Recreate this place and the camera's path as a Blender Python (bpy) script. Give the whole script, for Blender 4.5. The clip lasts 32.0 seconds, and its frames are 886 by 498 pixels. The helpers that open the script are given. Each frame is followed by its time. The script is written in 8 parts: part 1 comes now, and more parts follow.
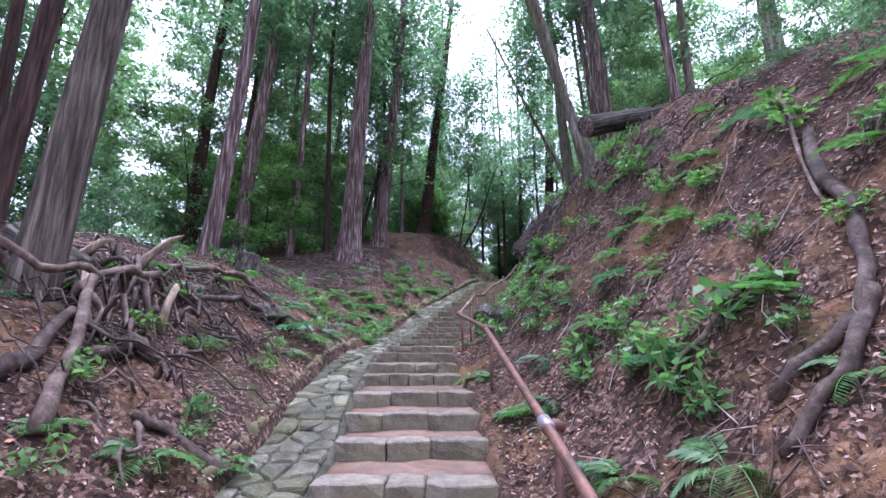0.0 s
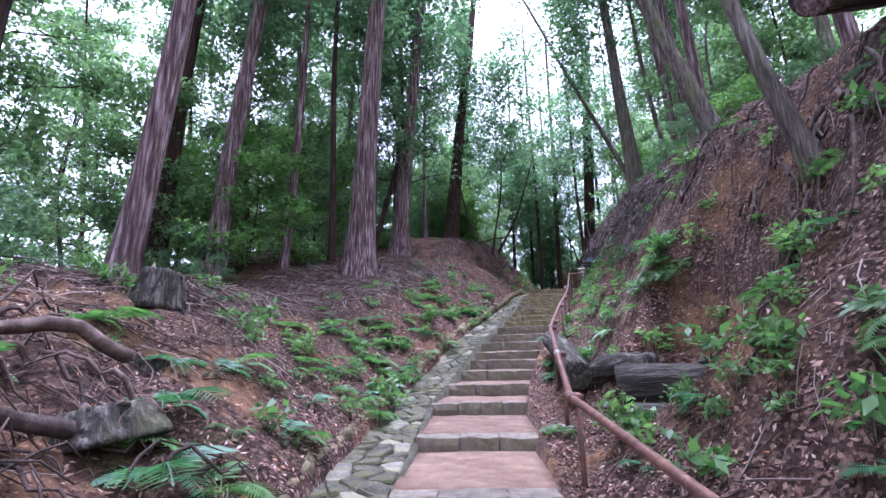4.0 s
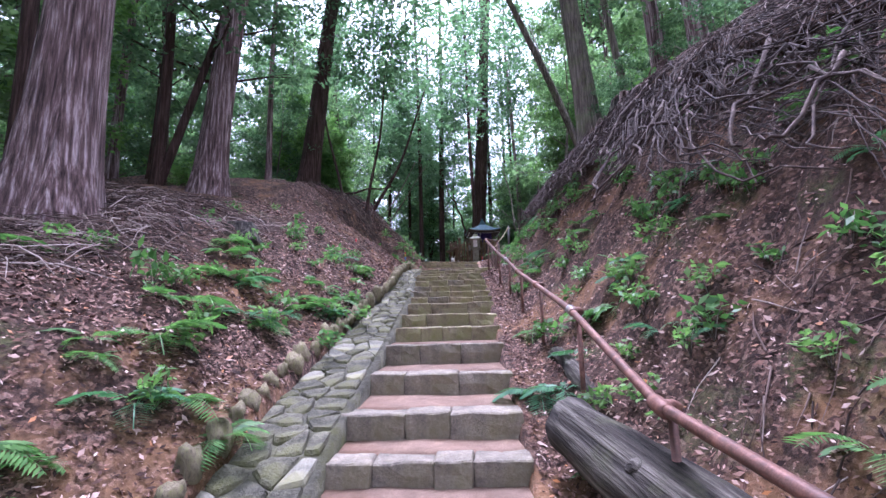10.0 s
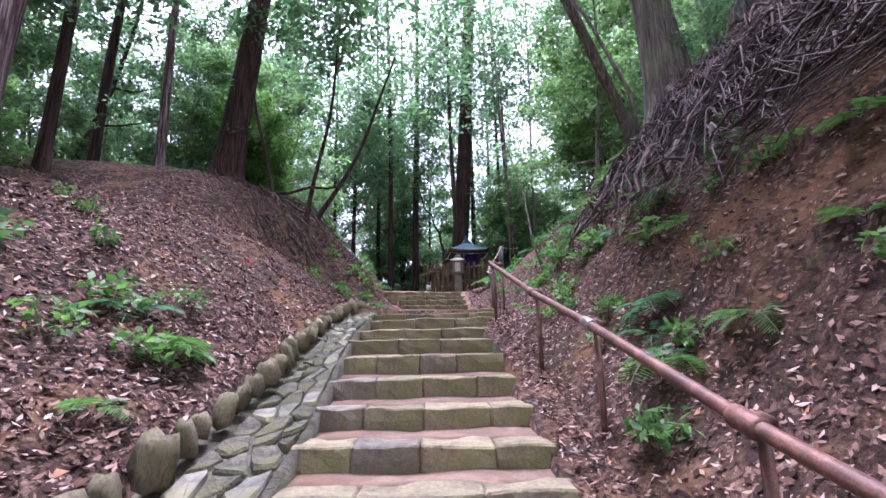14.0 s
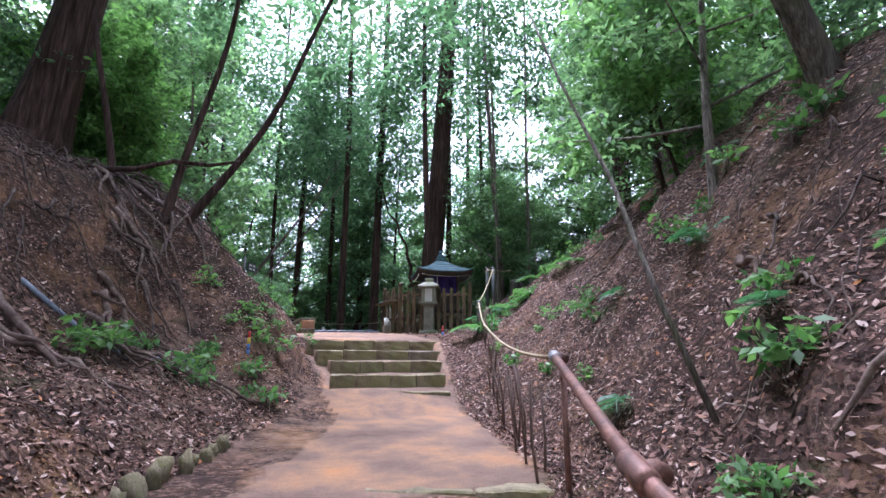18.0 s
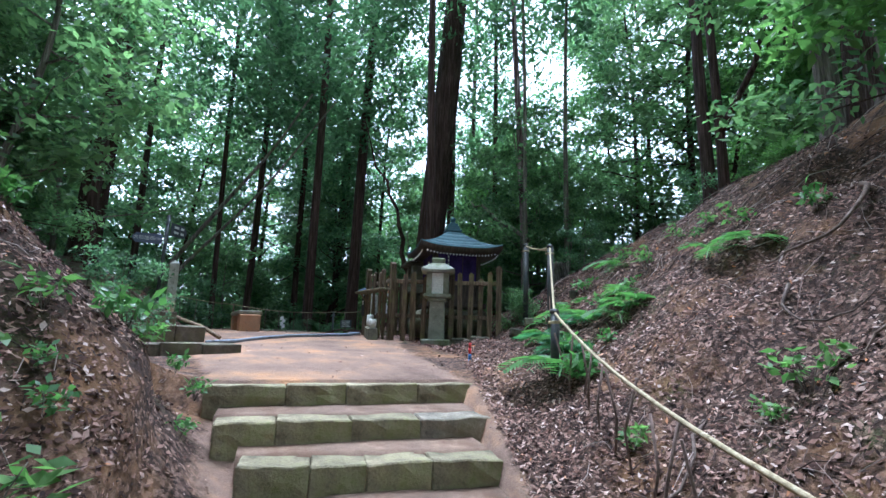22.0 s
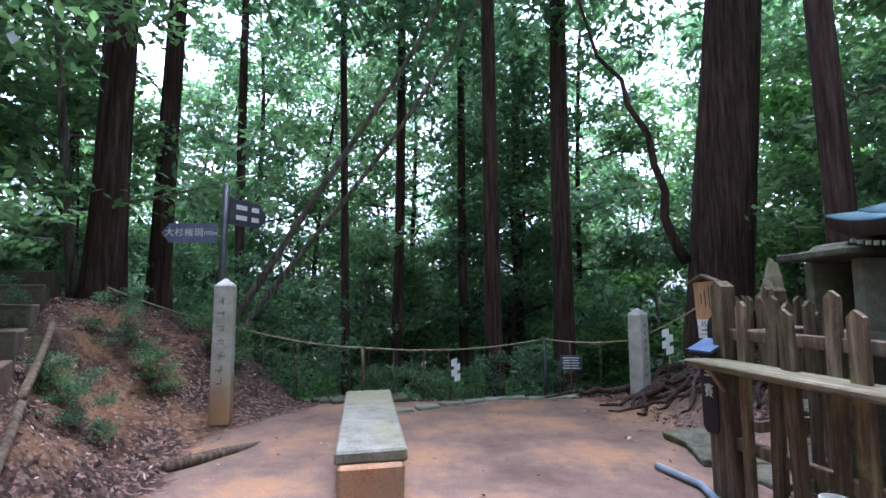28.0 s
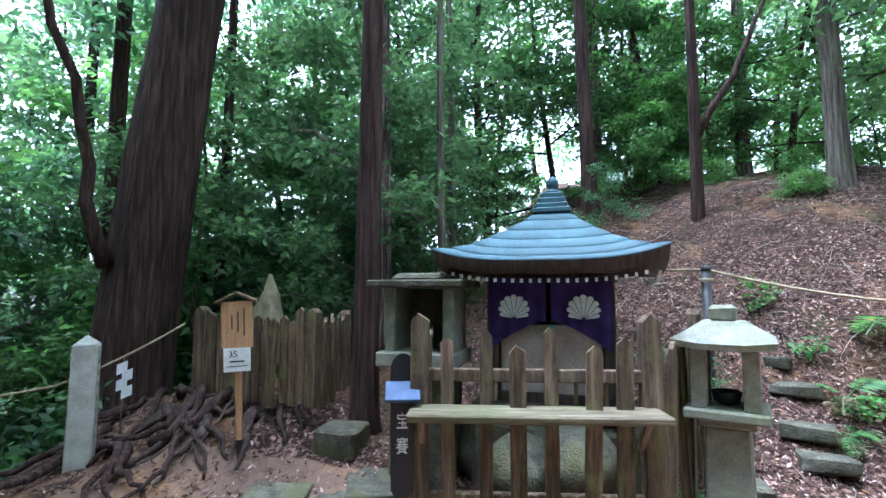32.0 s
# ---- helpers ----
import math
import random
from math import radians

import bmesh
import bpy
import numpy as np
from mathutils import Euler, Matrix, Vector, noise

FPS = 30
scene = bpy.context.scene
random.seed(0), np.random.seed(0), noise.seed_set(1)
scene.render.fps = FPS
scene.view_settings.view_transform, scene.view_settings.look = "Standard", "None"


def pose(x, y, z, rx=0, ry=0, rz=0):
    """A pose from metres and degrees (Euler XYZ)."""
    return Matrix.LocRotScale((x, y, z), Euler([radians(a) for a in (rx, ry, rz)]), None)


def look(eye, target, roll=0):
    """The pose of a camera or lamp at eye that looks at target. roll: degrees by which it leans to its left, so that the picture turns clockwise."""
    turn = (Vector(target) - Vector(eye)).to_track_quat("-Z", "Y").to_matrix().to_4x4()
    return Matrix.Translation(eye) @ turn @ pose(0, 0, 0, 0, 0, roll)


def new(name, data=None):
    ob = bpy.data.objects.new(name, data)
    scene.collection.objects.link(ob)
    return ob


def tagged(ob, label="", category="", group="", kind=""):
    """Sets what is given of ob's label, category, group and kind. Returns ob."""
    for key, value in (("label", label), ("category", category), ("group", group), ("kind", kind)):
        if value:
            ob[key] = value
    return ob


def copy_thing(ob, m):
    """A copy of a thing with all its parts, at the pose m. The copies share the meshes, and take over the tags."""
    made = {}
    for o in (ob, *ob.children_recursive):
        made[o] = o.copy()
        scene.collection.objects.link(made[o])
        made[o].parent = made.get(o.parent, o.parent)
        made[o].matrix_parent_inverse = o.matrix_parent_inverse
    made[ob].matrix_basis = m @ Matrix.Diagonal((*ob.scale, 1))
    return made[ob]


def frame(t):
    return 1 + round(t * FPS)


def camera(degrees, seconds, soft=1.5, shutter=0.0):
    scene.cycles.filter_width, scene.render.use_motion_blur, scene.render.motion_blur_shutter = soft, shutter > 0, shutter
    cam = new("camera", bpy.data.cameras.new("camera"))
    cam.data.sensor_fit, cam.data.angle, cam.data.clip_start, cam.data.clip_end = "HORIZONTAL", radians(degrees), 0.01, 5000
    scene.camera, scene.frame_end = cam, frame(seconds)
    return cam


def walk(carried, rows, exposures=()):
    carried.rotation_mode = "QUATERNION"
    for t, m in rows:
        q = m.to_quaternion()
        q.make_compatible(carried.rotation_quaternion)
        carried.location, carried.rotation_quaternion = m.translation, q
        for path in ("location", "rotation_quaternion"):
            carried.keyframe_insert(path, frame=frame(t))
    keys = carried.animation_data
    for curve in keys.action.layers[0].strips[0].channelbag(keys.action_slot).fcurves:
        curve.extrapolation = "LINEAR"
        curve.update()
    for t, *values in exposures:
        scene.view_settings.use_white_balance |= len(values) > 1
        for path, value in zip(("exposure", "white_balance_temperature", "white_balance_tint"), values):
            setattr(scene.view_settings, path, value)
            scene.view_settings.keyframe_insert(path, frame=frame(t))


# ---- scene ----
cam = camera(84.7, 32.0)
EXPOSURES = [(0, 2.78, 5250, 31), (2, 2.82, 5270, 37), (4, 2.9, 5200, 36), (7, 2.98, 5150, 35), (10, 3.05, 5250, 38), (14, 3.15, 5480, 38), (17, 3.12, 5480, 34), (18.5, 3.1, 5250, 25), (21, 3.08, 5050, 18), (22, 2.94, 5000, 11), (24, 2.88, 4900, 9), (25, 3.08, 4880, 19), (28, 3.52, 5100, 26), (30, 3.88, 5120, 29), (32, 3.92, 4930, 15)]
PATH = [
    (0, (-0.534, -6.292, -0.686), (-0.544, -4.339, -0.255), -0.3),
    (0.5, (-0.620, -5.674, -0.646), (-0.615, -3.722, -0.209), 0.2),
    (1, (-0.745, -5.099, -0.600), (-0.738, -3.157, -0.122), 0.1),
    (1.5, (-0.822, -4.520, -0.425), (-0.869, -2.591, 0.102), -0.3),
    (2, (-0.820, -3.977, -0.371), (-0.907, -2.056, 0.176), -0.8),
    (2.5, (-0.843, -3.483, -0.278), (-0.945, -1.550, 0.225), -0.5),
    (4.5, (-1.154, -1.408, 0.417), (-1.252, 0.539, 0.867), -1.2),
    (5, (-1.257, -0.767, 0.535), (-1.352, 1.189, 0.944), -0.9),
    (5.5, (-1.356, -0.196, 0.615), (-1.426, 1.775, 0.944), -1.0),
    (6, (-1.410, 0.284, 0.691), (-1.458, 2.259, 1.001), -1.2),
    (6.5, (-1.370, 0.853, 0.733), (-1.420, 2.821, 1.085), -1.3),
    (7, (-1.336, 1.414, 0.787), (-1.340, 3.396, 1.052), -1.7),
    (7.5, (-1.321, 1.930, 0.916), (-1.097, 3.905, 1.133), -1.6),
    (8, (-1.264, 2.526, 1.062), (-0.981, 4.491, 1.311), -1.2),
    (8.5, (-1.199, 3.184, 1.126), (-0.926, 5.131, 1.492), -1.7),
    (9, (-1.103, 3.843, 1.240), (-0.768, 5.774, 1.635), -2.1),
    (9.5, (-1.005, 4.532, 1.296), (-0.580, 6.452, 1.661), -1.3),
    (10, (-0.909, 5.263, 1.330), (-0.469, 7.186, 1.662), -1.4),
    (10.5, (-0.795, 6.005, 1.545), (-0.316, 7.903, 1.958), -2.1),
    (11, (-0.623, 6.757, 1.613), (-0.067, 8.622, 2.078), -0.8),
    (11.5, (-0.432, 7.442, 1.714), (0.139, 9.299, 2.191), -0.4),
    (12, (-0.237, 8.075, 2.013), (0.337, 9.957, 2.375), -0.7),
    (12.5, (-0.073, 8.683, 2.098), (0.484, 10.551, 2.544), -0.6),
    (13, (0.085, 9.316, 2.246), (0.588, 11.162, 2.826), -0.1),
    (13.5, (0.252, 10.008, 2.329), (0.750, 11.876, 2.843), -1.1),
    (14, (0.412, 10.673, 2.391), (0.949, 12.554, 2.808), -1.2),
    (14.5, (0.583, 11.239, 2.577), (1.101, 13.095, 3.111), -0.8),
    (16.5, (1.345, 13.868, 3.227), (1.793, 15.768, 3.659), -0.3),
    (17, (1.549, 14.611, 3.427), (2.111, 16.494, 3.802), -0.7),
    (17.5, (1.751, 15.306, 3.655), (2.389, 17.159, 4.052), -0.1),
    (18, (1.973, 15.889, 3.893), (2.630, 17.723, 4.346), 0.1),
    (18.5, (2.200, 16.582, 4.020), (2.922, 18.384, 4.501), 1.1),
    (19, (2.239, 17.382, 4.229), (2.957, 19.177, 4.741), 1.4),
    (19.5, (2.189, 17.896, 4.443), (2.927, 19.703, 4.881), 0.3),
    (20, (2.226, 18.346, 4.589), (2.941, 20.166, 5.009), 0.3),
    (20.5, (2.334, 18.797, 4.766), (3.036, 20.640, 5.097), 0.2),
    (21, (2.514, 19.342, 4.838), (3.237, 21.184, 5.125), 0.0),
    (21.5, (2.755, 19.985, 4.842), (3.492, 21.817, 5.157), 0.7),
    (22, (2.990, 20.787, 4.831), (3.727, 22.613, 5.181), 1.9),
    (22.5, (3.256, 21.600, 4.790), (3.977, 23.440, 5.098), 3.1),
    (23, (3.404, 22.422, 4.909), (4.064, 24.292, 5.170), 0.6),
    (23.5, (3.439, 23.195, 5.255), (4.070, 25.066, 5.571), 4.1),
    (24, (3.486, 23.680, 5.441), (4.130, 25.550, 5.734), 0.9),
    (24.5, (3.544, 24.104, 5.659), (4.037, 26.012, 6.003), 0.4),
    (25, (3.570, 24.684, 5.805), (3.991, 26.597, 6.209), 0.8),
    (25.5, (3.601, 25.190, 5.897), (4.091, 27.109, 6.175), 0.7),
    (27.5, (3.462, 27.674, 6.139), (3.715, 29.649, 6.328), 0.5),
    (28, (3.362, 28.182, 6.136), (3.504, 30.168, 6.334), -0.3),
    (28.5, (3.276, 28.761, 6.132), (3.423, 30.750, 6.289), -0.7),
    (29, (3.116, 29.252, 6.194), (3.297, 31.236, 6.368), -0.7),
    (29.5, (2.977, 29.690, 6.193), (3.327, 31.655, 6.321), -1.0),
    (30, (2.759, 30.299, 6.165), (3.710, 32.056, 6.242), 0.2),
    (30.5, (2.400, 30.740, 6.140), (3.944, 32.003, 6.289), 1.6),
    (31, (2.497, 30.899, 6.305), (4.289, 31.779, 6.425), 0.4),
    (31.5, (2.570, 30.935, 6.310), (4.502, 31.434, 6.465), 0.5),
    (32, (2.625, 30.808, 6.357), (4.593, 31.118, 6.541), 0.2),
]
walk(cam, [(t, look(eye, target, roll)) for t, eye, target, roll in PATH], EXPOSURES)

# ---------------------------------------------------------------- light: an overcast summer sky above the trees
world = bpy.data.worlds.new("overcast")
scene.world = world
world.use_nodes = True
wn = world.node_tree.nodes
sky = wn.new("ShaderNodeTexSky")
sky.sky_type = "NISHITA"
sky.sun_disc = False
sky.sun_elevation = radians(76)
sky.sun_rotation = radians(7)
sky.air_density, sky.dust_density, sky.ozone_density = 1.0, 3.5, 1.0
wn["Background"].inputs["Strength"].default_value = 0.1
pale = wn.new("ShaderNodeHueSaturation")
pale.inputs["Saturation"].default_value = 0.2
world.node_tree.links.new(sky.outputs[0], pale.inputs["Color"])
world.node_tree.links.new(pale.outputs[0], wn["Background"].inputs["Color"])
sun = new("sun", bpy.data.lights.new("sun", "SUN"))
sun.data.energy, sun.data.angle, sun.data.color = 1.5, radians(30), (0.97, 0.99, 1.0)
sun.matrix_world = look((0, 0, 40), (-0.03 * 40, -0.25 * 40, 0))
scene.view_settings.exposure = 0.0

# ---------------------------------------------------------------- plan: stair line and banks
STEPS = [(-7.0, -2.42), (-6.1, -2.22), (-5.3, -2.04), (-4.45, -1.86), (-3.6, -1.68), (-2.82, -1.51), (-2.11, -1.36), (-1.6, -1.2), (-1.1, -1.05),
         (-0.1, -0.91), (0.53, -0.79), (1.61, -0.64), (3.4, -0.49), (5.4, -0.3), (6.6, -0.09), (7.6, 0.12), (8.15, 0.32),
         (8.55, 0.5), (9.07, 0.71), (9.95, 0.93), (10.85, 1.18), (11.6, 1.38), (12.2, 1.57), (12.95, 1.77), (13.38, 1.9),
         (13.9, 2.04), (14.5, 2.2), (15.1, 2.37), (15.8, 2.53), (16.5, 2.68), (17.5, 2.87), (18.04, 2.99), (19.0, 3.13),
         (23.05, 3.47), (23.8, 3.69), (24.4, 3.91), (25.05, 4.1), (25.8, 4.31)]
RAMP_Y = [-40, -7.0] + [s[0] for s in STEPS[1:33]] + [22.2, 23.05, 23.8, 24.4, 25.05, 25.8, 27.2, 31.0, 33.5]
RAMP_Z = [-9.0, -2.42] + [s[1] for s in STEPS[1:33]] + [3.22, 3.47, 3.69, 3.91, 4.1, 4.31, 4.5, 4.78, 4.8]
EDGE_Y = [-40, -7, -2.0, 1.6, 5.6, 7.5, 9.1, 13.9, 16.5, 19.0, 23.0, 24.3, 25.8, 27.5]
EDGE_L = [-1.3, -1.4, -1.45, -1.66, -1.66, -1.33, -0.86, 0.47, 0.98, 1.6, 2.8, 3.05, 2.8, 2.2]
EDGE_R = [-0.2, -0.22, -0.18, -0.45, -0.25, 0.1, 0.55, 1.92, 2.55, 3.75, 4.6, 4.95, 5.35, 5.9]
# rise of the bank over the stair against the distance from the stair's edge, at some places along it
RIGHT = {-12: [(0.2, 0), (1.2, 1.0), (2.2, 2.2), (3.2, 3.0), (4.5, 3.8), (8, 4.6), (20, 6)],
         -4: [(0.25, 0), (0.8, 0.35), (1.7, 1.4), (2.6, 2.7), (3.4, 3.4), (5, 4.0), (9, 4.8), (20, 6)],
         1: [(0.25, 0), (0.8, 0.35), (1.7, 1.6), (2.6, 3.1), (3.4, 3.9), (5, 4.5), (9, 5.3), (20, 7)],
         6: [(0.3, 0), (1.0, 0.5), (1.9, 1.9), (2.9, 3.7), (3.6, 4.4), (5, 4.9), (9, 5.6), (20, 7)],
         13: [(0.35, 0), (1.0, 0.6), (1.8, 1.9), (2.6, 3.4), (3.3, 4.2), (5, 4.9), (9, 5.6), (20, 7)],
         17: [(0.4, 0), (1.0, 0.6), (2.0, 2.0), (3.0, 3.2), (4.0, 4.0), (6, 4.7), (10, 5.5), (20, 7)],
         20: [(0.5, 0), (1.3, 0.95), (2.2, 2.1), (3.2, 3.4), (4.2, 4.3), (6, 5.0), (10, 5.8), (20, 7)],
         23: [(0.5, 0.05), (1.4, 0.85), (2.4, 1.8), (3.6, 3.0), (5.0, 4.1), (7, 5.0), (12, 5.9), (20, 7)],
         26: [(0.4, 0.05), (1.2, 0.3), (1.8, 0.7), (2.6, 1.35), (3.6, 2.2), (5.0, 3.2), (7, 4.1), (12, 5.5), (20, 7)],
         29: [(0.6, 0), (1.5, 0.15), (2.3, 0.55), (3.5, 1.5), (5, 2.3), (7, 3.2), (12, 5.0), (20, 7)],
         32: [(0.6, 0), (1.2, 0.1), (2.2, 0.15), (3.2, 0.5), (5, 1.2), (8, 2.0), (14, 3.2), (22, 4.8)],
         36: [(0.6, 0), (1.5, 0.1), (3, -0.5), (5, -1.4), (9, -2.4), (14, -2.6), (22, -2.0)],
         44: [(0.6, 0), (3, -2.0), (8, -4), (20, -6)]}
LEFT = {-12: [(0.6, 0.05), (1.4, 0.5), (2.4, 1.0), (4, 1.45), (7, 1.8), (12, 1.5), (22, -1.5)],
        5: [(0.6, 0.05), (1.3, 0.5), (2.2, 1.15), (3.2, 1.6), (5, 1.9), (9, 2.0), (14, 1.5), (24, -1.5)],
        9: [(0.6, 0.05), (1.2, 0.35), (2.0, 0.78), (2.7, 1.02), (4, 1.15), (9, 1.3), (14, 1.2), (24, -2)],
        14: [(0.6, 0.05), (1.3, 0.45), (2.2, 0.95), (3.4, 1.38), (4.6, 1.55), (8, 1.75), (14, 1.5), (24, -2)],
        19: [(0.5, 0.05), (1.3, 0.55), (2.3, 1.2), (3.4, 1.65), (4.4, 1.85), (5.5, 2.0), (9, 2.3), (15, 1.6), (24, -2)],
        22.5: [(0.3, 0.03), (1.2, 0.35), (2.2, 0.8), (2.8, 1.6), (3.5, 2.8), (4.4, 3.3), (9, 3.4), (15, 2), (24, -2)],
        25: [(0.2, 0.1), (0.45, 0.4), (1.0, 0.98), (1.85, 1.85), (2.45, 2.5), (3.2, 2.75), (5, 3.1), (9, 3.0), (15, 2), (24, -2)],
        26.6: [(0.5, 0.05), (1.2, 0.35), (1.8, 0.85), (2.6, 1.5), (4, 2.2), (7, 2.7), (12, 2.4), (24, -2)],
        29: [(0.15, 0.25), (0.6, 0.5), (2.0, 0.7), (3.2, 1.3), (5, 2.2), (8, 2.6), (12, 2.4), (24, -2)],
        31: [(0.7, 0.1), (1.1, 0.6), (1.6, 0.95), (3, 1.2), (5, 1.9), (8, 2.2), (12, 2.0), (24, -2)],
        32.6: [(1.2, 0), (1.9, 0.5), (2.3, 1.15), (4, 1.5), (7, 1.9), (12, 1.6), (24, -2)],
        35: [(0.5, 0.05), (1.0, 0.4), (1.5, 0.85), (2.3, 1.3), (5, 1.6), (8, 1.2), (14, -0.5), (24, -4)],
        38: [(0.5, 0.2), (1.2, 0.9), (2.2, 1.7), (4, 2.2), (8, 2.0), (14, 0.5), (24, -3)],
        44: [(0.5, -1), (3, -1.6), (8, -2.5), (24, -6)]}


def lerp1(x, xs, ys):
    if x <= xs[0]:
        return ys[0]
    for i in range(1, len(xs)):
        if x <= xs[i]:
            return ys[i - 1] + (ys[i] - ys[i - 1]) * (x - xs[i - 1]) / (xs[i] - xs[i - 1])
    return ys[-1]


def bank(table, y, d):
    keys = sorted(table)
    y = min(max(y, keys[0]), keys[-1])
    b = next(i for i, k in enumerate(keys) if k >= y)
    a = max(b - 1, 0)
    f = 0 if a == b else (y - keys[a]) / (keys[b] - keys[a])
    f = f * f * (3 - 2 * f)
    rise = [lerp1(d, [0] + [p[0] for p in table[keys[i]]], [0] + [p[1] for p in table[keys[i]]]) for i in (a, b)]
    return rise[0] * (1 - f) + rise[1] * f


def ramp(y):
    return lerp1(y, RAMP_Y, RAMP_Z)


def land(x, y):
    """Height of the bare ground."""
    z = open_land(x, y)
    if 26 < y < 37 and x < 4:
        s, w = -0.505 * (x - 3.0) + 0.863 * (y - 27.62), -0.863 * (x - 3.0) - 0.505 * (y - 27.62)
        if -0.1 < s < 8.6 and -0.7 < w < 1.62:
            z = min(z, 4.64 + 0.225 * s - (0.3 if w > -0.05 else 0.1 + 0.45 * min(1.0, -w)))
            z = max(z, ramp(y))
    return z


def open_land(x, y):
    """Height of the ground apart from the bed of the side stair."""
    left, right = lerp1(y, EDGE_Y, EDGE_L), lerp1(y, EDGE_Y, EDGE_R)
    z = ramp(y)
    if y > 33.8:
        z -= 0.30 * max(0.0, min(1, (y - 34.6) / 1.5)) + 0.42 * max(0.0, min(y, 62) - 35.6)
    if y > 31.5 and x > 6:
        z += 0.62 * math.exp(-((x - 7.75) / 0.95) ** 2 - ((y - 33.6) / 1.4) ** 2)
    if x > right:
        z += bank(RIGHT, y, x - right)
        if 0.8 < y < 5.0 and x < 3.0:
            z = min(z, ramp(y) + 0.08 + 2.6 * max(0.0, x - 1.45) + 1.7 * max(0.0, abs(y - 3.1) - 0.75))
    elif x < left:
        z += bank(LEFT, y, left - x)
    return z


# ---------------------------------------------------------------- materials
def material(name, rough=0.8, metal=0.0):
    m = bpy.data.materials.new(name)
    m.use_nodes = True
    b = m.node_tree.nodes["Principled BSDF"]
    b.inputs["Roughness"].default_value, b.inputs["Metallic"].default_value = rough, metal
    if rough > 0.78:
        b.inputs["Specular IOR Level"].default_value = 0.22
    return m, m.node_tree, b


def noise_node(nt, scale, detail=4.0, rough=0.6, stretch=None, coords="Object"):
    tc = nt.nodes.new("ShaderNodeTexCoord")
    n = nt.nodes.new("ShaderNodeTexNoise")
    n.inputs["Scale"].default_value, n.inputs["Detail"].default_value, n.inputs["Roughness"].default_value = scale, detail, rough
    if stretch:
        mp = nt.nodes.new("ShaderNodeMapping")
        mp.inputs["Scale"].default_value = stretch
        nt.links.new(tc.outputs[coords], mp.inputs[0])
        nt.links.new(mp.outputs[0], n.inputs["Vector"])
    else:
        nt.links.new(tc.outputs[coords], n.inputs["Vector"])
    return n


def ramp_node(nt, src, stops):
    r = nt.nodes.new("ShaderNodeValToRGB")
    el = r.color_ramp.elements
    while len(el) < len(stops):
        el.new(0.5)
    for e, (p, c) in zip(el, stops):
        e.position, e.color = p, (*c, 1)
    nt.links.new(src, r.inputs[0])
    return r


def mix_node(nt, fac, a, b, mode="MIX"):
    n = nt.nodes.new("ShaderNodeMix")
    n.data_type, n.blend_type = "RGBA", mode
    for sock, v in ((n.inputs[0], fac), (n.inputs[6], a), (n.inputs[7], b)):
        if isinstance(v, bpy.types.NodeSocket):
            nt.links.new(v, sock)
        elif isinstance(v, (int, float)):
            sock.default_value = v
        else:
            sock.default_value = (*v, 1)
    return n.outputs[2]


def bump_node(nt, bsdf, height, strength=0.5, dist=0.02):
    b = nt.nodes.new("ShaderNodeBump")
    b.inputs["Strength"].default_value, b.inputs["Distance"].default_value = strength, dist
    nt.links.new(height, b.inputs["Height"])
    nt.links.new(b.outputs[0], bsdf.inputs["Normal"])


def surface(name, dark, mid, light, scale=6.0, fine=60.0, rough=0.85, stretch=None, tint=None, tint_scale=1.5, bump=0.4, dist=0.01, vary=0.25, metal=0.0, coords="Object", tint_at=0.55):
    """A weathered surface: colour varied at two scales, an optional stain, fine relief, and a shift from piece to piece."""
    m, nt, b = material(name, rough, metal)
    n1 = noise_node(nt, scale, 6, 0.65, stretch, coords)
    n2 = noise_node(nt, fine, 3, 0.7, stretch, coords)
    c = ramp_node(nt, n1.outputs[0], [(0.28, dark), (0.5, mid), (0.72, light)]).outputs[0]
    g = ramp_node(nt, n2.outputs[0], [(0.3, (0.55, 0.55, 0.55)), (0.7, (1.25, 1.25, 1.25))]).outputs[0]
    c = mix_node(nt, 0.7, c, g, "MULTIPLY")
    if tint:
        n3 = noise_node(nt, tint_scale, 5, 0.7)
        f = ramp_node(nt, n3.outputs[0], [(tint_at - 0.08, (0, 0, 0)), (tint_at + 0.1, (1, 1, 1))]).outputs[0]
        c = mix_node(nt, f, c, tint)
    if vary:
        info = nt.nodes.new("ShaderNodeObjectInfo")
        v = ramp_node(nt, info.outputs["Random"], [(0, (1 - vary,) * 3), (1, (1 + vary, 1 + vary * 0.9, 1 + vary * 0.75))]).outputs[0]
        c = mix_node(nt, 1.0, c, v, "MULTIPLY")
    nt.links.new(c, b.inputs["Base Color"])
    add = nt.nodes.new("ShaderNodeMath")
    add.operation = "MULTIPLY_ADD"
    add.inputs[1].default_value = 0.6
    nt.links.new(n1.outputs[0], add.inputs[0])
    nt.links.new(n2.outputs[0], add.inputs[2])
    bump_node(nt, b, add.outputs[0], bump, dist)
    return m


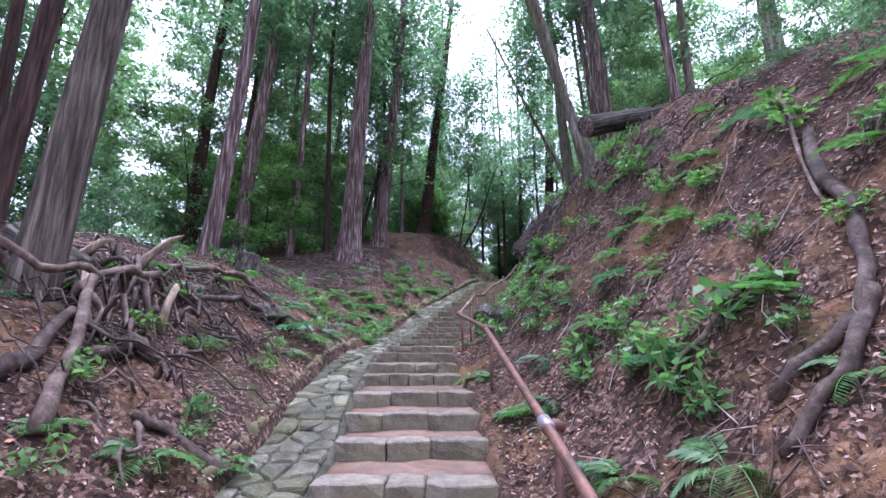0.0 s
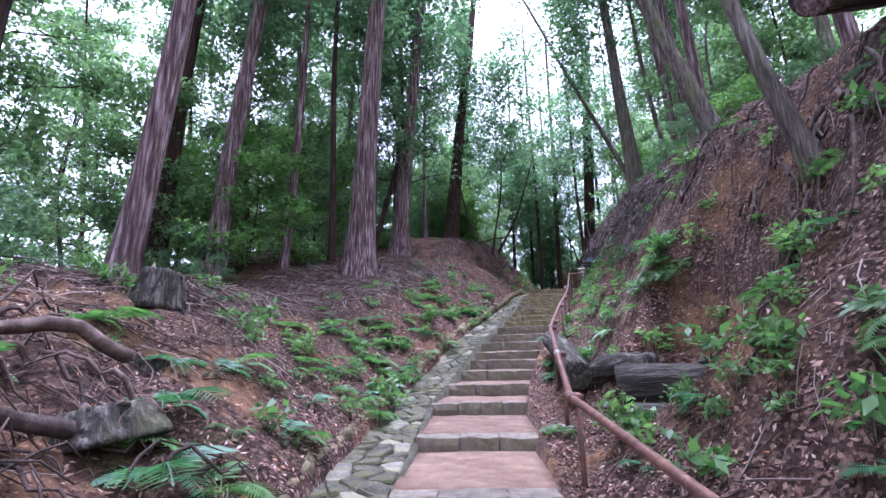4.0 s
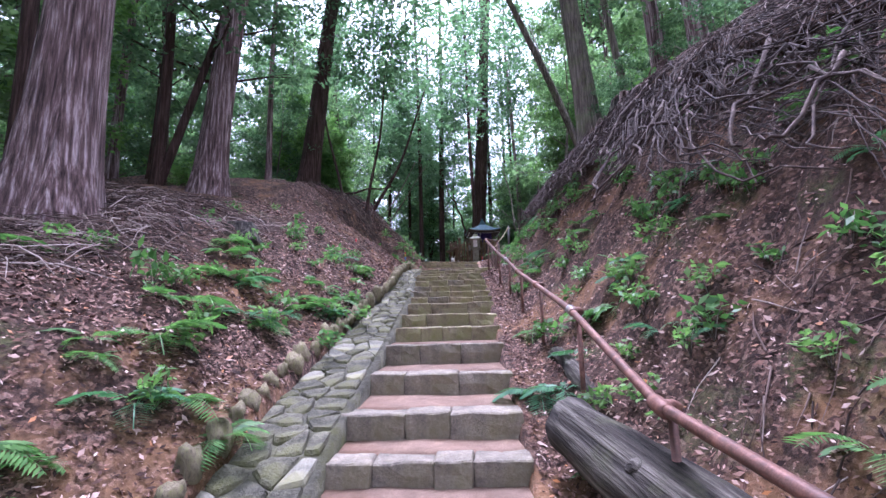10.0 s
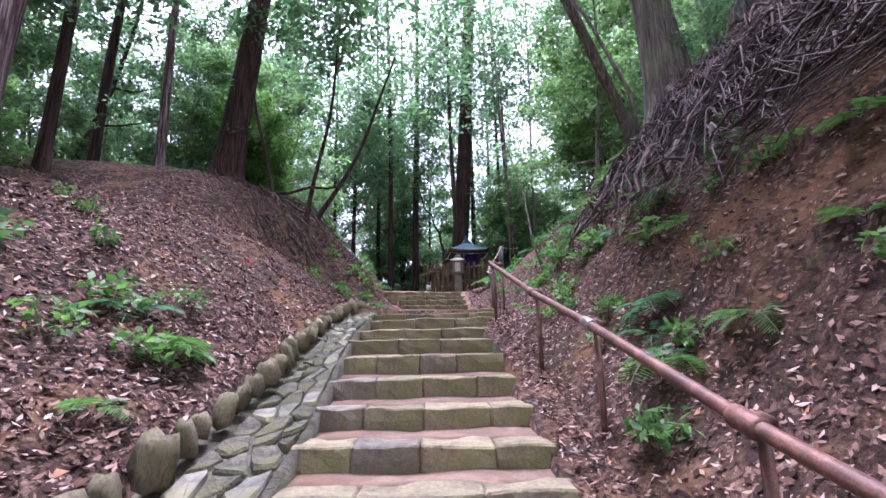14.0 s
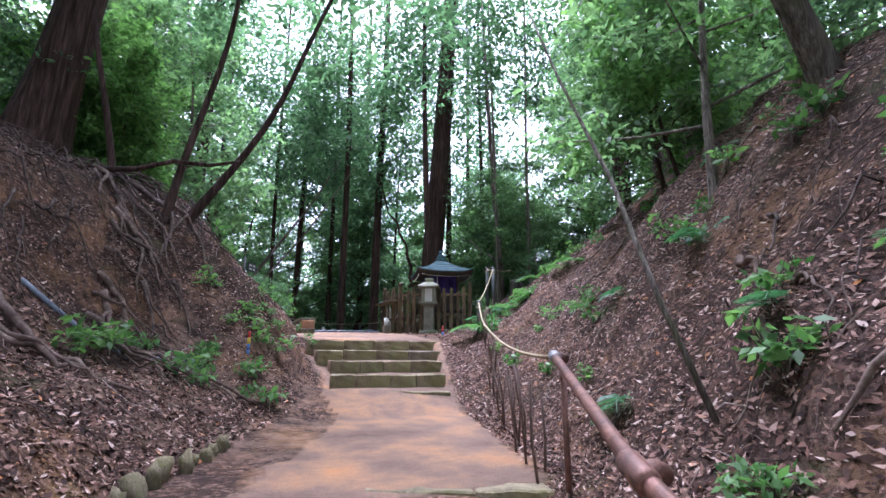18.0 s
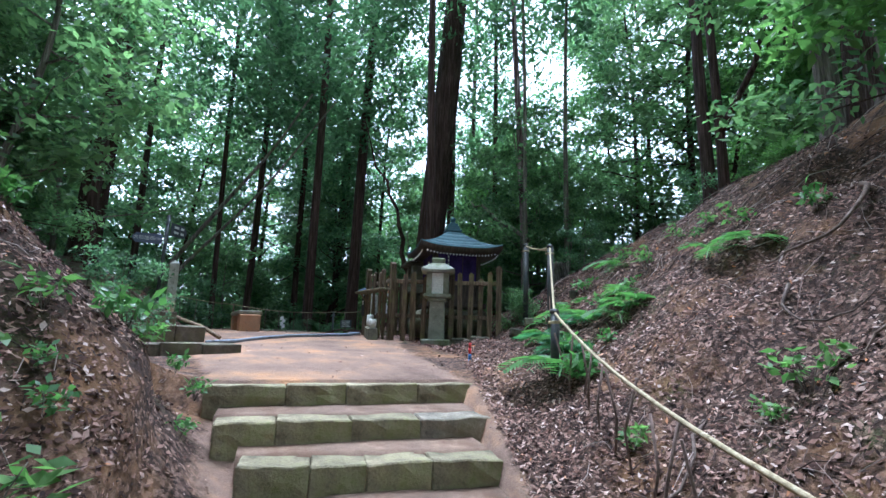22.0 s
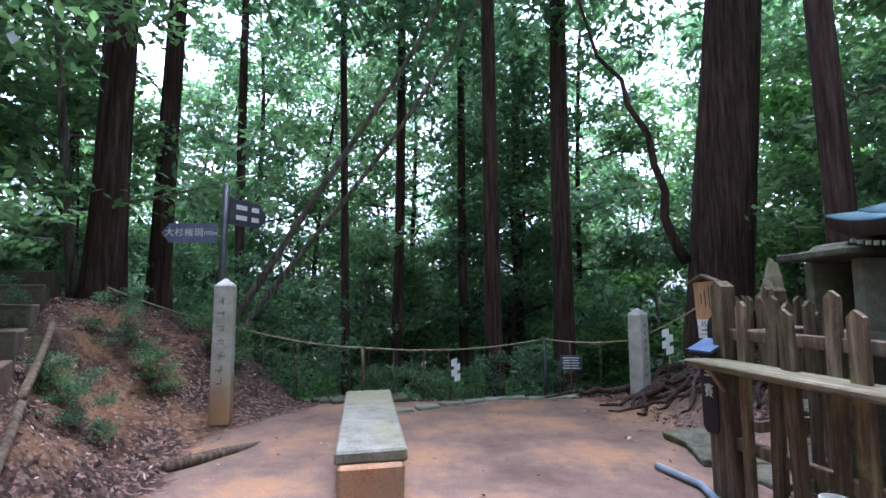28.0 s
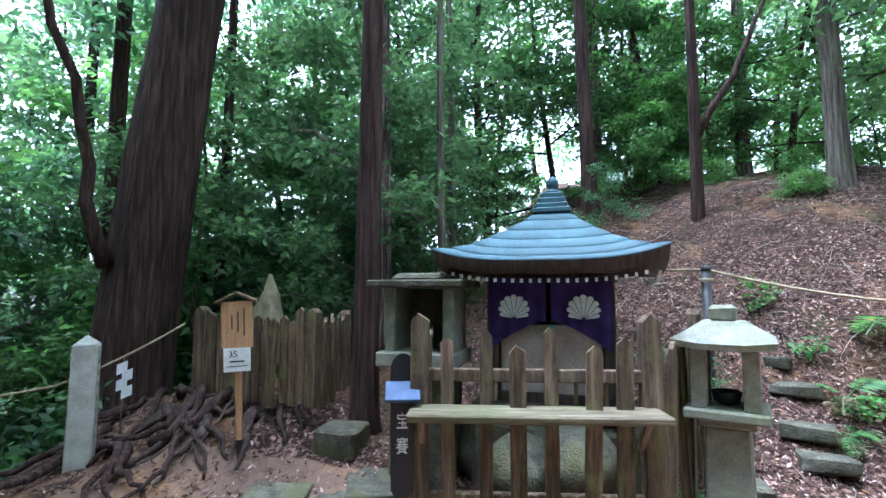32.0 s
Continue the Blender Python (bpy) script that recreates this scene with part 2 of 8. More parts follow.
def leafage(name, dark, light, back=0.45, rough=0.45):
    """Leaves that shine a little and let light through; each leaf has its own shade."""
    m, nt, b = material(name, rough)
    geo = nt.nodes.new("ShaderNodeNewGeometry")
    n = noise_node(nt, 0.9, 3, 0.6, None, "Object")
    f = nt.nodes.new("ShaderNodeMath")
    f.operation = "MULTIPLY_ADD"
    f.inputs[1].default_value = 0.62
    nt.links.new(geo.outputs["Random Per Island"], f.inputs[0])
    g = nt.nodes.new("ShaderNodeMath")
    g.operation = "MULTIPLY_ADD"
    g.inputs[1].default_value, g.inputs[2].default_value = 0.9, -0.22
    nt.links.new(n.outputs[0], g.inputs[0])
    nt.links.new(g.outputs[0], f.inputs[2])
    c = ramp_node(nt, f.outputs[0], [(0.1, dark), (0.85, light)]).outputs[0]
    nt.links.new(c, b.inputs["Base Color"])
    b.inputs["Specular IOR Level"].default_value = 0.35
    tr = nt.nodes.new("ShaderNodeBsdfTranslucent")
    nt.links.new(mix_node(nt, 1.0, c, (1.1, 1.32, 0.85), "MULTIPLY"), tr.inputs["Color"])
    mx = nt.nodes.new("ShaderNodeMixShader")
    mx.inputs[0].default_value = back
    nt.links.new(b.outputs[0], mx.inputs[1])
    nt.links.new(tr.outputs[0], mx.inputs[2])
    nt.links.new(mx.outputs[0], nt.nodes["Material Output"].inputs["Surface"])
    return m


def litter_mix(name, stops, rough=0.9):
    """Dry leaves and twigs: one shade for each separate piece."""
    m, nt, b = material(name, rough)
    geo = nt.nodes.new("ShaderNodeNewGeometry")
    c = ramp_node(nt, geo.outputs["Random Per Island"], stops)
    n = noise_node(nt, 40, 3)
    g = ramp_node(nt, n.outputs[0], [(0.3, (0.65, 0.65, 0.65)), (0.7, (1.15, 1.15, 1.15))]).outputs[0]
    nt.links.new(mix_node(nt, 0.8, c.outputs[0], g, "MULTIPLY"), b.inputs["Base Color"])
    return m


def ground_mat():
    m, nt, b = material("forest_floor", 0.95)
    tc = nt.nodes.new("ShaderNodeTexCoord")
    big = noise_node(nt, 0.55, 6, 0.65)
    mid = noise_node(nt, 3.5, 6, 0.7)
    vor = nt.nodes.new("ShaderNodeTexVoronoi")
    vor.inputs["Scale"].default_value = 34
    warp = nt.nodes.new("ShaderNodeMix")
    warp.data_type = "VECTOR"
    warp.inputs[0].default_value = 0.06
    nt.links.new(tc.outputs["Object"], warp.inputs[4])
    nt.links.new(mid.outputs[1], warp.inputs[5])
    nt.links.new(warp.outputs[1], vor.inputs["Vector"])
    sep = nt.nodes.new("ShaderNodeSeparateColor")
    nt.links.new(vor.outputs["Color"], sep.inputs[0])
    leaf = ramp_node(nt, sep.outputs[0], [(0, (0.012, 0.007, 0.005)), (0.4, (0.04, 0.023, 0.017)), (0.7, (0.1, 0.058, 0.042)), (0.92, (0.24, 0.155, 0.12))]).outputs[0]
    soil = ramp_node(nt, mid.outputs[0], [(0.3, (0.014, 0.008, 0.006)), (0.55, (0.05, 0.028, 0.018)), (0.75, (0.15, 0.082, 0.044))]).outputs[0]
    f = ramp_node(nt, big.outputs[0], [(0.44, (0.75, 0.75, 0.75)), (0.62, (0.12, 0.12, 0.12))]).outputs[0]
    c = mix_node(nt, f, soil, leaf)
    moss = noise_node(nt, 1.1, 5, 0.7)
    mf = ramp_node(nt, moss.outputs[0], [(0.57, (0, 0, 0)), (0.7, (0.6, 0.6, 0.6))]).outputs[0]
    c = mix_node(nt, mf, c, (0.065, 0.08, 0.024))
    speck = noise_node(nt, 42, 5, 0.8)
    c = mix_node(nt, 0.9, c, ramp_node(nt, speck.outputs[0], [(0.34, (0.35, 0.35, 0.35)), (0.5, (1.0, 1.0, 1.0)), (0.66, (1.75, 1.65, 1.6))]).outputs[0], "MULTIPLY")
    ochre = noise_node(nt, 0.75, 6, 0.75)
    c = mix_node(nt, ramp_node(nt, ochre.outputs[0], [(0.51, (0, 0, 0)), (0.66, (0.75, 0.75, 0.75))]).outputs[0], c, mix_node(nt, mid.outputs[0], (0.11, 0.06, 0.03), (0.36, 0.19, 0.085)))
    # trodden sandy earth where the mask says that the ground is bare
    at = nt.nodes.new("ShaderNodeAttribute")
    at.attribute_name = "bare"
    sand_n = noise_node(nt, 1.3, 7, 0.65)
    sand = ramp_node(nt, sand_n.outputs[0], [(0.3, (0.12, 0.076, 0.057)), (0.48, (0.2, 0.13, 0.094)), (0.6, (0.31, 0.178, 0.103)), (0.74, (0.44, 0.215, 0.088))]).outputs[0]
    grit = noise_node(nt, 70, 3, 0.7)
    sand = mix_node(nt, 0.6, sand, ramp_node(nt, grit.outputs[0], [(0.3, (0.6, 0.6, 0.6)), (0.7, (1.2, 1.2, 1.2))]).outputs[0], "MULTIPLY")
    edge = nt.nodes.new("ShaderNodeMath")
    edge.operation = "MULTIPLY_ADD"
    edge.inputs[1].default_value, edge.inputs[2].default_value = 0.8, -0.4
    nt.links.new(mid.outputs[0], edge.inputs[0])
    s = nt.nodes.new("ShaderNodeMath")
    s.operation = "ADD"
    nt.links.new(at.outputs["Fac"], s.inputs[0])
    nt.links.new(edge.outputs[0], s.inputs[1])
    bf = ramp_node(nt, s.outputs[0], [(0.4, (0, 0, 0)), (0.6, (1, 1, 1))]).outputs[0]
    c = mix_node(nt, bf, c, sand)
    nt.links.new(c, b.inputs["Base Color"])
    h = nt.nodes.new("ShaderNodeMath")
    h.operation = "MULTIPLY_ADD"
    h.inputs[1].default_value = 0.3
    nt.links.new(speck.outputs[0], h.inputs[0])
    nt.links.new(mid.outputs[0], h.inputs[2])
    bump_node(nt, b, h.outputs[0], 0.7, 0.07)
    return m


def bark(name, dark, mid, light, moss=None, groove=26.0):
    """Stringy bark with long upright strips."""
    m, nt, b = material(name, 0.9)
    n1 = noise_node(nt, 3.0, 6, 0.7, (6, 6, 0.35))
    n2 = noise_node(nt, groove, 4, 0.7, (1, 1, 0.06))
    n0 = noise_node(nt, 0.8, 4, 0.6, (1, 1, 0.5))
    c = ramp_node(nt, n1.outputs[0], [(0.34, dark), (0.5, mid), (0.68, light)]).outputs[0]
    g = ramp_node(nt, n2.outputs[0], [(0.32, (0.35, 0.35, 0.35)), (0.5, (0.95, 0.95, 0.95)), (0.7, (1.3, 1.3, 1.3))]).outputs[0]
    c = mix_node(nt, 0.85, c, g, "MULTIPLY")
    c = mix_node(nt, 0.6, c, ramp_node(nt, n0.outputs[0], [(0.35, (0.6, 0.6, 0.6)), (0.65, (1.2, 1.2, 1.2))]).outputs[0], "MULTIPLY")
    if moss:
        n3 = noise_node(nt, 1.6, 5, 0.7)
        c = mix_node(nt, ramp_node(nt, n3.outputs[0], [(0.5, (0, 0, 0)), (0.68, (0.8, 0.8, 0.8))]).outputs[0], c, moss)
    nt.links.new(c, b.inputs["Base Color"])
    a = nt.nodes.new("ShaderNodeMath")
    a.operation = "ADD"
    nt.links.new(n1.outputs[0], a.inputs[0])
    nt.links.new(n2.outputs[0], a.inputs[1])
    bump_node(nt, b, a.outputs[0], 0.9, 0.03)
    return m


GROUND = ground_mat()
BARK_RED = bark("cypress_bark", (0.035, 0.021, 0.02), (0.17, 0.108, 0.102), (0.58, 0.46, 0.46))
BARK_DARK = bark("cedar_bark", (0.022, 0.012, 0.01), (0.06, 0.034, 0.027), (0.12, 0.075, 0.062))
BARK_GREY = bark("grey_bark", (0.06, 0.05, 0.04), (0.17, 0.14, 0.115), (0.34, 0.3, 0.25), (0.13, 0.15, 0.06), 40)
BARK_ROUGH = bark("flaky_bark", (0.028, 0.021, 0.017), (0.1, 0.077, 0.06), (0.25, 0.205, 0.17), None, 14)
LOG_BARK = bark("wet_log_bark", (0.014, 0.012, 0.009), (0.052, 0.044, 0.035), (0.19, 0.172, 0.14), (0.075, 0.08, 0.035), 9)
ROOT = surface("root_wood", (0.045, 0.03, 0.024), (0.125, 0.087, 0.07), (0.27, 0.205, 0.17), 9, 80, 0.85, None, None)
ROOT_DARK = surface("dark_root_wood", (0.022, 0.015, 0.013), (0.065, 0.045, 0.037), (0.17, 0.128, 0.106), 9, 80, 0.85, None, None)
DEADWOOD = surface("split_wood", (0.2, 0.1, 0.05), (0.45, 0.27, 0.15), (0.62, 0.45, 0.3), 5, 60, 0.8, (6, 6, 1))
SPLINTER = surface("torn_pale_wood", (0.14, 0.095, 0.065), (0.34, 0.255, 0.185), (0.58, 0.48, 0.38), 5, 60, 0.85, (6, 6, 1))
LEAF = leafage("broad_leaves", (0.046, 0.092, 0.054), (0.19, 0.28, 0.14), 0.62)
LEAF_LIGHT = leafage("light_leaves", (0.05, 0.115, 0.035), (0.2, 0.335, 0.11), 0.55)
LEAF_DARK = leafage("needle_sprays", (0.036, 0.078, 0.05), (0.14, 0.225, 0.13), 0.6)
FERN = leafage("fern_green", (0.036, 0.1, 0.03), (0.145, 0.275, 0.085), 0.45)
FERN_BLUE = leafage("blue_fern_green", (0.026, 0.09, 0.046), (0.11, 0.25, 0.125), 0.4)
STONE = surface("step_stone", (0.085, 0.075, 0.058), (0.205, 0.178, 0.138), (0.36, 0.315, 0.245), 5, 50, 0.9, None, (0.16, 0.14, 0.085), 2.2, 0.7, 0.016, 0.14)
STONE_MOSS = surface("mossy_stone", (0.1, 0.085, 0.052), (0.25, 0.21, 0.132), (0.42, 0.36, 0.24), 5, 50, 0.9, None, (0.185, 0.18, 0.075), 2.5, 0.7, 0.016, 0.14)
STONE_DARK = surface("dark_step_stone", (0.05, 0.044, 0.034), (0.12, 0.102, 0.078), (0.22, 0.19, 0.145), 5, 70, 0.9, None, (0.1, 0.095, 0.05), 2.2, 0.5, 0.012, 0.22)
STONE_GREY = surface("slate_stone", (0.085, 0.082, 0.066), (0.18, 0.172, 0.135), (0.29, 0.275, 0.22), 5, 60, 0.8, None, (0.17, 0.165, 0.085), 2.0, 0.45, 0.012, 0.3)
STONE_GUTTER = surface("mossy_flat_stone", (0.04, 0.038, 0.027), (0.1, 0.095, 0.068), (0.2, 0.19, 0.14), 6, 45, 0.85, None, (0.09, 0.09, 0.038), 2.6, 0.8, 0.02, 0.22)
GRANITE = surface("pale_granite", (0.28, 0.27, 0.23), (0.42, 0.41, 0.36), (0.55, 0.54, 0.48), 4, 120, 0.85, None, (0.27, 0.28, 0.16), 1.8, 0.3, 0.006, 0.1, tint_at=0.6)
GRANITE_MOSSY = surface("mossy_grey_granite", (0.135, 0.136, 0.105), (0.24, 0.24, 0.195), (0.35, 0.348, 0.29), 5, 120, 0.9, None, (0.13, 0.145, 0.07), 2.4, 0.4, 0.007, 0.1, tint_at=0.55)
TREAD = surface("trodden_earth", (0.11, 0.072, 0.053), (0.2, 0.134, 0.097), (0.31, 0.21, 0.15), 3.2, 90, 0.95, None, (0.12, 0.07, 0.045), 1.4, 0.5, 0.012, 0.12)
RUST = surface("rusty_pipe", (0.085, 0.04, 0.03), (0.18, 0.085, 0.06), (0.3, 0.15, 0.11), 14, 120, 0.6, None, (0.09, 0.05, 0.04), 6, 0.35, 0.004, 0.1, 0.35)
GALV = surface("galvanised_clamp", (0.2, 0.19, 0.19), (0.34, 0.33, 0.34), (0.5, 0.48, 0.5), 18, 120, 0.5, None, (0.2, 0.11, 0.08), 9, 0.2, 0.003, 0.1, 0.6)
WOOD_FENCE = surface("weathered_fence_wood", (0.035, 0.024, 0.016), (0.12, 0.083, 0.053), (0.29, 0.22, 0.145), 3.5, 60, 0.85, (7, 7, 0.7), (0.16, 0.15, 0.06), 3.0, 0.5, 0.008, 0.25, tint_at=0.6)
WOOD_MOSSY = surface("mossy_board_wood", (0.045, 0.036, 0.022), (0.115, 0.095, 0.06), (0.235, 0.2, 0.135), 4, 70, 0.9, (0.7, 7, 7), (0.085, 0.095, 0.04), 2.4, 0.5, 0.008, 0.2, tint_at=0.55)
WOOD_DARK = surface("dark_shrine_wood", (0.02, 0.014, 0.011), (0.055, 0.037, 0.028), (0.11, 0.075, 0.055), 5, 60, 0.7, (6, 6, 1), None, 1, 0.3, 0.005, 0.15)
WOOD_NEW = surface("fresh_sign_wood", (0.3, 0.15, 0.07), (0.45, 0.25, 0.12), (0.56, 0.34, 0.18), 4, 60, 0.65, (8, 8, 0.6), None, 1, 0.2, 0.004, 0.08)
COPPER = surface("verdigris_copper", (0.022, 0.055, 0.068), (0.038, 0.098, 0.118), (0.068, 0.15, 0.172), 3, 50, 0.7, None, (0.04, 0.085, 0.1), 2.0, 0.25, 0.004, 0.12, 0.15)
PURPLE = surface("purple_curtain_cloth", (0.02, 0.012, 0.06), (0.045, 0.025, 0.12), (0.07, 0.04, 0.17), 5, 120, 0.9, None, None, 1, 0.2, 0.003, 0.05)
WHITE = surface("white_paper", (0.68, 0.68, 0.66), (0.78, 0.78, 0.76), (0.84, 0.84, 0.82), 6, 80, 0.8, None, None, 1, 0.1, 0.002, 0.03)
BLACK = surface("black_lacquer", (0.005, 0.006, 0.008), (0.009, 0.01, 0.013), (0.015, 0.016, 0.02), 6, 80, 0.55, None, None, 1, 0.1, 0.002, 0.05)
BLUE_TIN = surface("blue_sheet_metal", (0.022, 0.045, 0.095), (0.035, 0.068, 0.135), (0.055, 0.1, 0.18), 6, 80, 0.6, None, None, 1, 0.1, 0.002, 0.05, 0.1)
POST_BLACK = surface("black_plastic_post", (0.012, 0.014, 0.015), (0.025, 0.028, 0.03), (0.045, 0.05, 0.05), 6, 80, 0.5, None, (0.06, 0.055, 0.045), 3, 0.2, 0.003, 0.1)
ROPE = surface("straw_rope", (0.22, 0.17, 0.1), (0.38, 0.31, 0.19), (0.52, 0.44, 0.3), 30, 160, 0.9, None, None, 1, 0.5, 0.004, 0.1)
HOSE = surface("grey_blue_hose", (0.1, 0.12, 0.15), (0.17, 0.2, 0.25), (0.24, 0.28, 0.33), 8, 90, 0.45, None, None, 1, 0.1, 0.002, 0.05)
SIGN_DARK = surface("dark_sign_board", (0.03, 0.035, 0.045), (0.05, 0.055, 0.07), (0.075, 0.08, 0.1), 6, 80, 0.5, None, None, 1, 0.1, 0.002, 0.05)
SIGN_GREY = surface("slate_sign_board", (0.09, 0.1, 0.16), (0.13, 0.14, 0.22), (0.17, 0.19, 0.28), 6, 80, 0.5, None, None, 1, 0.1, 0.002, 0.05)
CLAY = surface("orange_clay_block", (0.3, 0.15, 0.08), (0.42, 0.22, 0.12), (0.5, 0.29, 0.17), 4, 60, 0.9, None, (0.25, 0.17, 0.11), 2, 0.4, 0.008, 0.1)
RED = surface("red_plastic", (0.4, 0.02, 0.02), (0.55, 0.03, 0.03), (0.62, 0.05, 0.04), 9, 90, 0.45, None, None, 1, 0.1, 0.002, 0.05)
YELLOW = surface("yellow_plastic", (0.55, 0.38, 0.03), (0.65, 0.46, 0.04), (0.7, 0.52, 0.07), 9, 90, 0.45, None, None, 1, 0.1, 0.002, 0.05)
BLUE = surface("blue_plastic", (0.05, 0.13, 0.38), (0.08, 0.2, 0.5), (0.12, 0.27, 0.6), 9, 90, 0.45, None, None, 1, 0.1, 0.002, 0.05)
GREEN_CLOTH = surface("green_cloth", (0.01, 0.09, 0.06), (0.02, 0.16, 0.1), (0.03, 0.22, 0.14), 9, 90, 0.8, None, None, 1, 0.1, 0.002, 0.05)
PALE_BOARD = surface("pale_board", (0.35, 0.28, 0.26), (0.46, 0.38, 0.35), (0.55, 0.47, 0.43), 6, 80, 0.7, None, None, 1, 0.1, 0.002, 0.05)
LITTER = litter_mix("fallen_leaves", [(0, (0.022, 0.012, 0.01)), (0.35, (0.07, 0.036, 0.026)), (0.62, (0.17, 0.09, 0.064)), (0.86, (0.34, 0.215, 0.17)), (0.96, (0.55, 0.42, 0.36)), (1.0, (0.42, 0.17, 0.06))])
TWIGS = litter_mix("dry_twigs", [(0, (0.03, 0.02, 0.017)), (0.4, (0.1, 0.066, 0.054)), (0.75, (0.2, 0.138, 0.112)), (1.0, (0.4, 0.33, 0.29))])


# ---------------------------------------------------------------- tools for meshes
def mesh_of(name, verts, faces, mats, smooth=True, slots=None):
    me = bpy.data.meshes.new(name)
    me.from_pydata([tuple(v) for v in verts], [], faces)
    for m in mats if isinstance(mats, (list, tuple)) else [mats]:
        me.materials.append(m)
    if slots:
        me.polygons.foreach_set("material_index", slots)
    me.polygons.foreach_set("use_smooth", [smooth] * len(me.polygons))
    me.update()
    return me


def thing(name, m, label, category, group="", kind=""):
    """An Empty at the thing's base that will parent its parts."""
    ob = new(name)
    ob.empty_display_size = 0.1
    ob.matrix_world = m
    return tagged(ob, label, category, group, kind)


def part(name, data, mat, parent, label="", m=None):
    """Links a bmesh or a finished mesh as one mesh object under a thing or a part."""
    if isinstance(data, bmesh.types.BMesh):
        me = bpy.data.meshes.new(name)
        data.to_mesh(me)
        data.free()
        me.materials.append(mat)
    else:
        me = data
    ob = new(name, me)
    ob.parent = parent
    if m is not None:
        ob.matrix_basis = m
    return tagged(ob, label) if label else ob


def solo(name, data, mat, m, label, category, group="", kind=""):
    ob = part(name, data, mat, None)
    ob.matrix_world = m
    return tagged(ob, label, category, group, kind)


def box(bm, cx, cy, cz, sx, sy, sz, bevel=0.008, rough=0.0, rng=None, turn=0.0, taper=1.0):
    """A bevelled box; rough shakes its corners; taper narrows its top."""
    got = bmesh.ops.create_cube(bm, size=1.0)["verts"]
    rot = Matrix.Rotation(turn, 3, "Z")
    for v in got:
        t = taper if v.co.z > 0 else 1.0
        v.co = rot @ Vector((v.co.x * sx * t, v.co.y * sy * t, v.co.z * sz)) + Vector((cx, cy, cz))
        if rough and rng:
            v.co += Vector([rng.uniform(-rough, rough) for _ in range(3)])
    if bevel:
        edges = list({e for v in got for e in v.link_edges})
        bmesh.ops.bevel(bm, geom=edges, offset=bevel, segments=1, affect="EDGES", clamp_overlap=True)
    return bm


def boxed(*a, **k):
    return box(bmesh.new(), *a, **k)


def tube_data(path, radii, sides=8, lobes=None, cap=True):
    """Vertices and faces of a round bar along a path; lobes(ring, angle) scales the radius."""
    path = [Vector(p) for p in path]
    verts, faces = [], []
    axis = None
    for i, p in enumerate(path):
        d = (path[min(i + 1, len(path) - 1)] - path[max(i - 1, 0)]).normalized()
        if axis is None:
            axis = d.cross(Vector((0.13, 0.97, 0.2) if abs(d.y) < 0.8 else (1, 0.1, 0.1))).normalized()
        axis = (axis - d * axis.dot(d)).normalized()
        side = d.cross(axis)
        for k in range(sides):
            a = 2 * math.pi * k / sides
            r = radii[i] * (lobes(i, a) if lobes else 1.0)
            verts.append(p + axis * (r * math.cos(a)) + side * (r * math.sin(a)))
        if i:
            for k in range(sides):
                a, b = (i - 1) * sides + k, (i - 1) * sides + (k + 1) % sides
                faces.append((a, b, b + sides, a + sides))
    if cap:
        faces.append(tuple(range(sides - 1, -1, -1)))
        faces.append(tuple(range(len(verts) - sides, len(verts))))
    return verts, faces


def tube(name, path, radii, mat, sides=8, lobes=None, smooth=True):
    if not isinstance(radii, (list, tuple)):
        radii = [radii] * len(path)
    return mesh_of(name, *tube_data(path, radii, sides, lobes), mat, smooth)


def lathe(name, profile, mat, sides=16, smooth=True):
    """A turned shape from (radius, height) pairs."""
    verts = [(r * math.cos(2 * math.pi * k / sides), r * math.sin(2 * math.pi * k / sides), z) for r, z in profile for k in range(sides)]
    faces = [(i * sides + k, i * sides + (k + 1) % sides, (i + 1) * sides + (k + 1) % sides, (i + 1) * sides + k) for i in range(len(profile) - 1) for k in range(sides)]
    faces += [tuple(range(sides - 1, -1, -1)), tuple(range(len(verts) - sides, len(verts)))]
    return mesh_of(name, verts, faces, mat, smooth)


# ---------------------------------------------------------------- the ground
def middle(y):
    return 0.5 * (lerp1(y, EDGE_Y, EDGE_L) + lerp1(y, EDGE_Y, EDGE_R))


def stair_dir(y):
    d = Vector((middle(y + 0.7) - middle(y - 0.7), 1.4, 0))
    return d.normalized()


def off_path(x, y):
    """Distance from the trodden strip, 0 on it."""
    return max(lerp1(y, EDGE_Y, EDGE_L) - 0.6 - x, x - lerp1(y, EDGE_Y, EDGE_R) - 0.2, 0.0)


def bare_at(x, y):
    left, right = lerp1(y, EDGE_Y, EDGE_L), lerp1(y, EDGE_Y, EDGE_R)
    if 25.5 < y:
        left, right = lerp1(y, [25.5, 28, 30, 33, 34.5], [3.0, 2.5, 2.3, 1.5, 2.4]), lerp1(y, [25.5, 27.5, 29, 30, 33, 34.5], [5.3, 5.2, 5.4, 5.75, 6.1, 5.6])
    if 18.5 < y < 23:
        left += 0.35 * min(1.0, (y - 18.5) / 0.6, (23 - y) / 0.8)
    d = min(x - left, right - x) + 0.15
    along = min(y - 18.9, 34.9 - y)
    if 20 < y < 24 and left - 2.2 < x < left:
        return 0.45
    if 5.4 < x < 6.7 and 32.0 < y < 34.4:
        return 0.62
    return max(0.0, min(1.0, 0.5 + d * 1.6)) * max(0.0, min(1.0, 0.5 + along * 2))


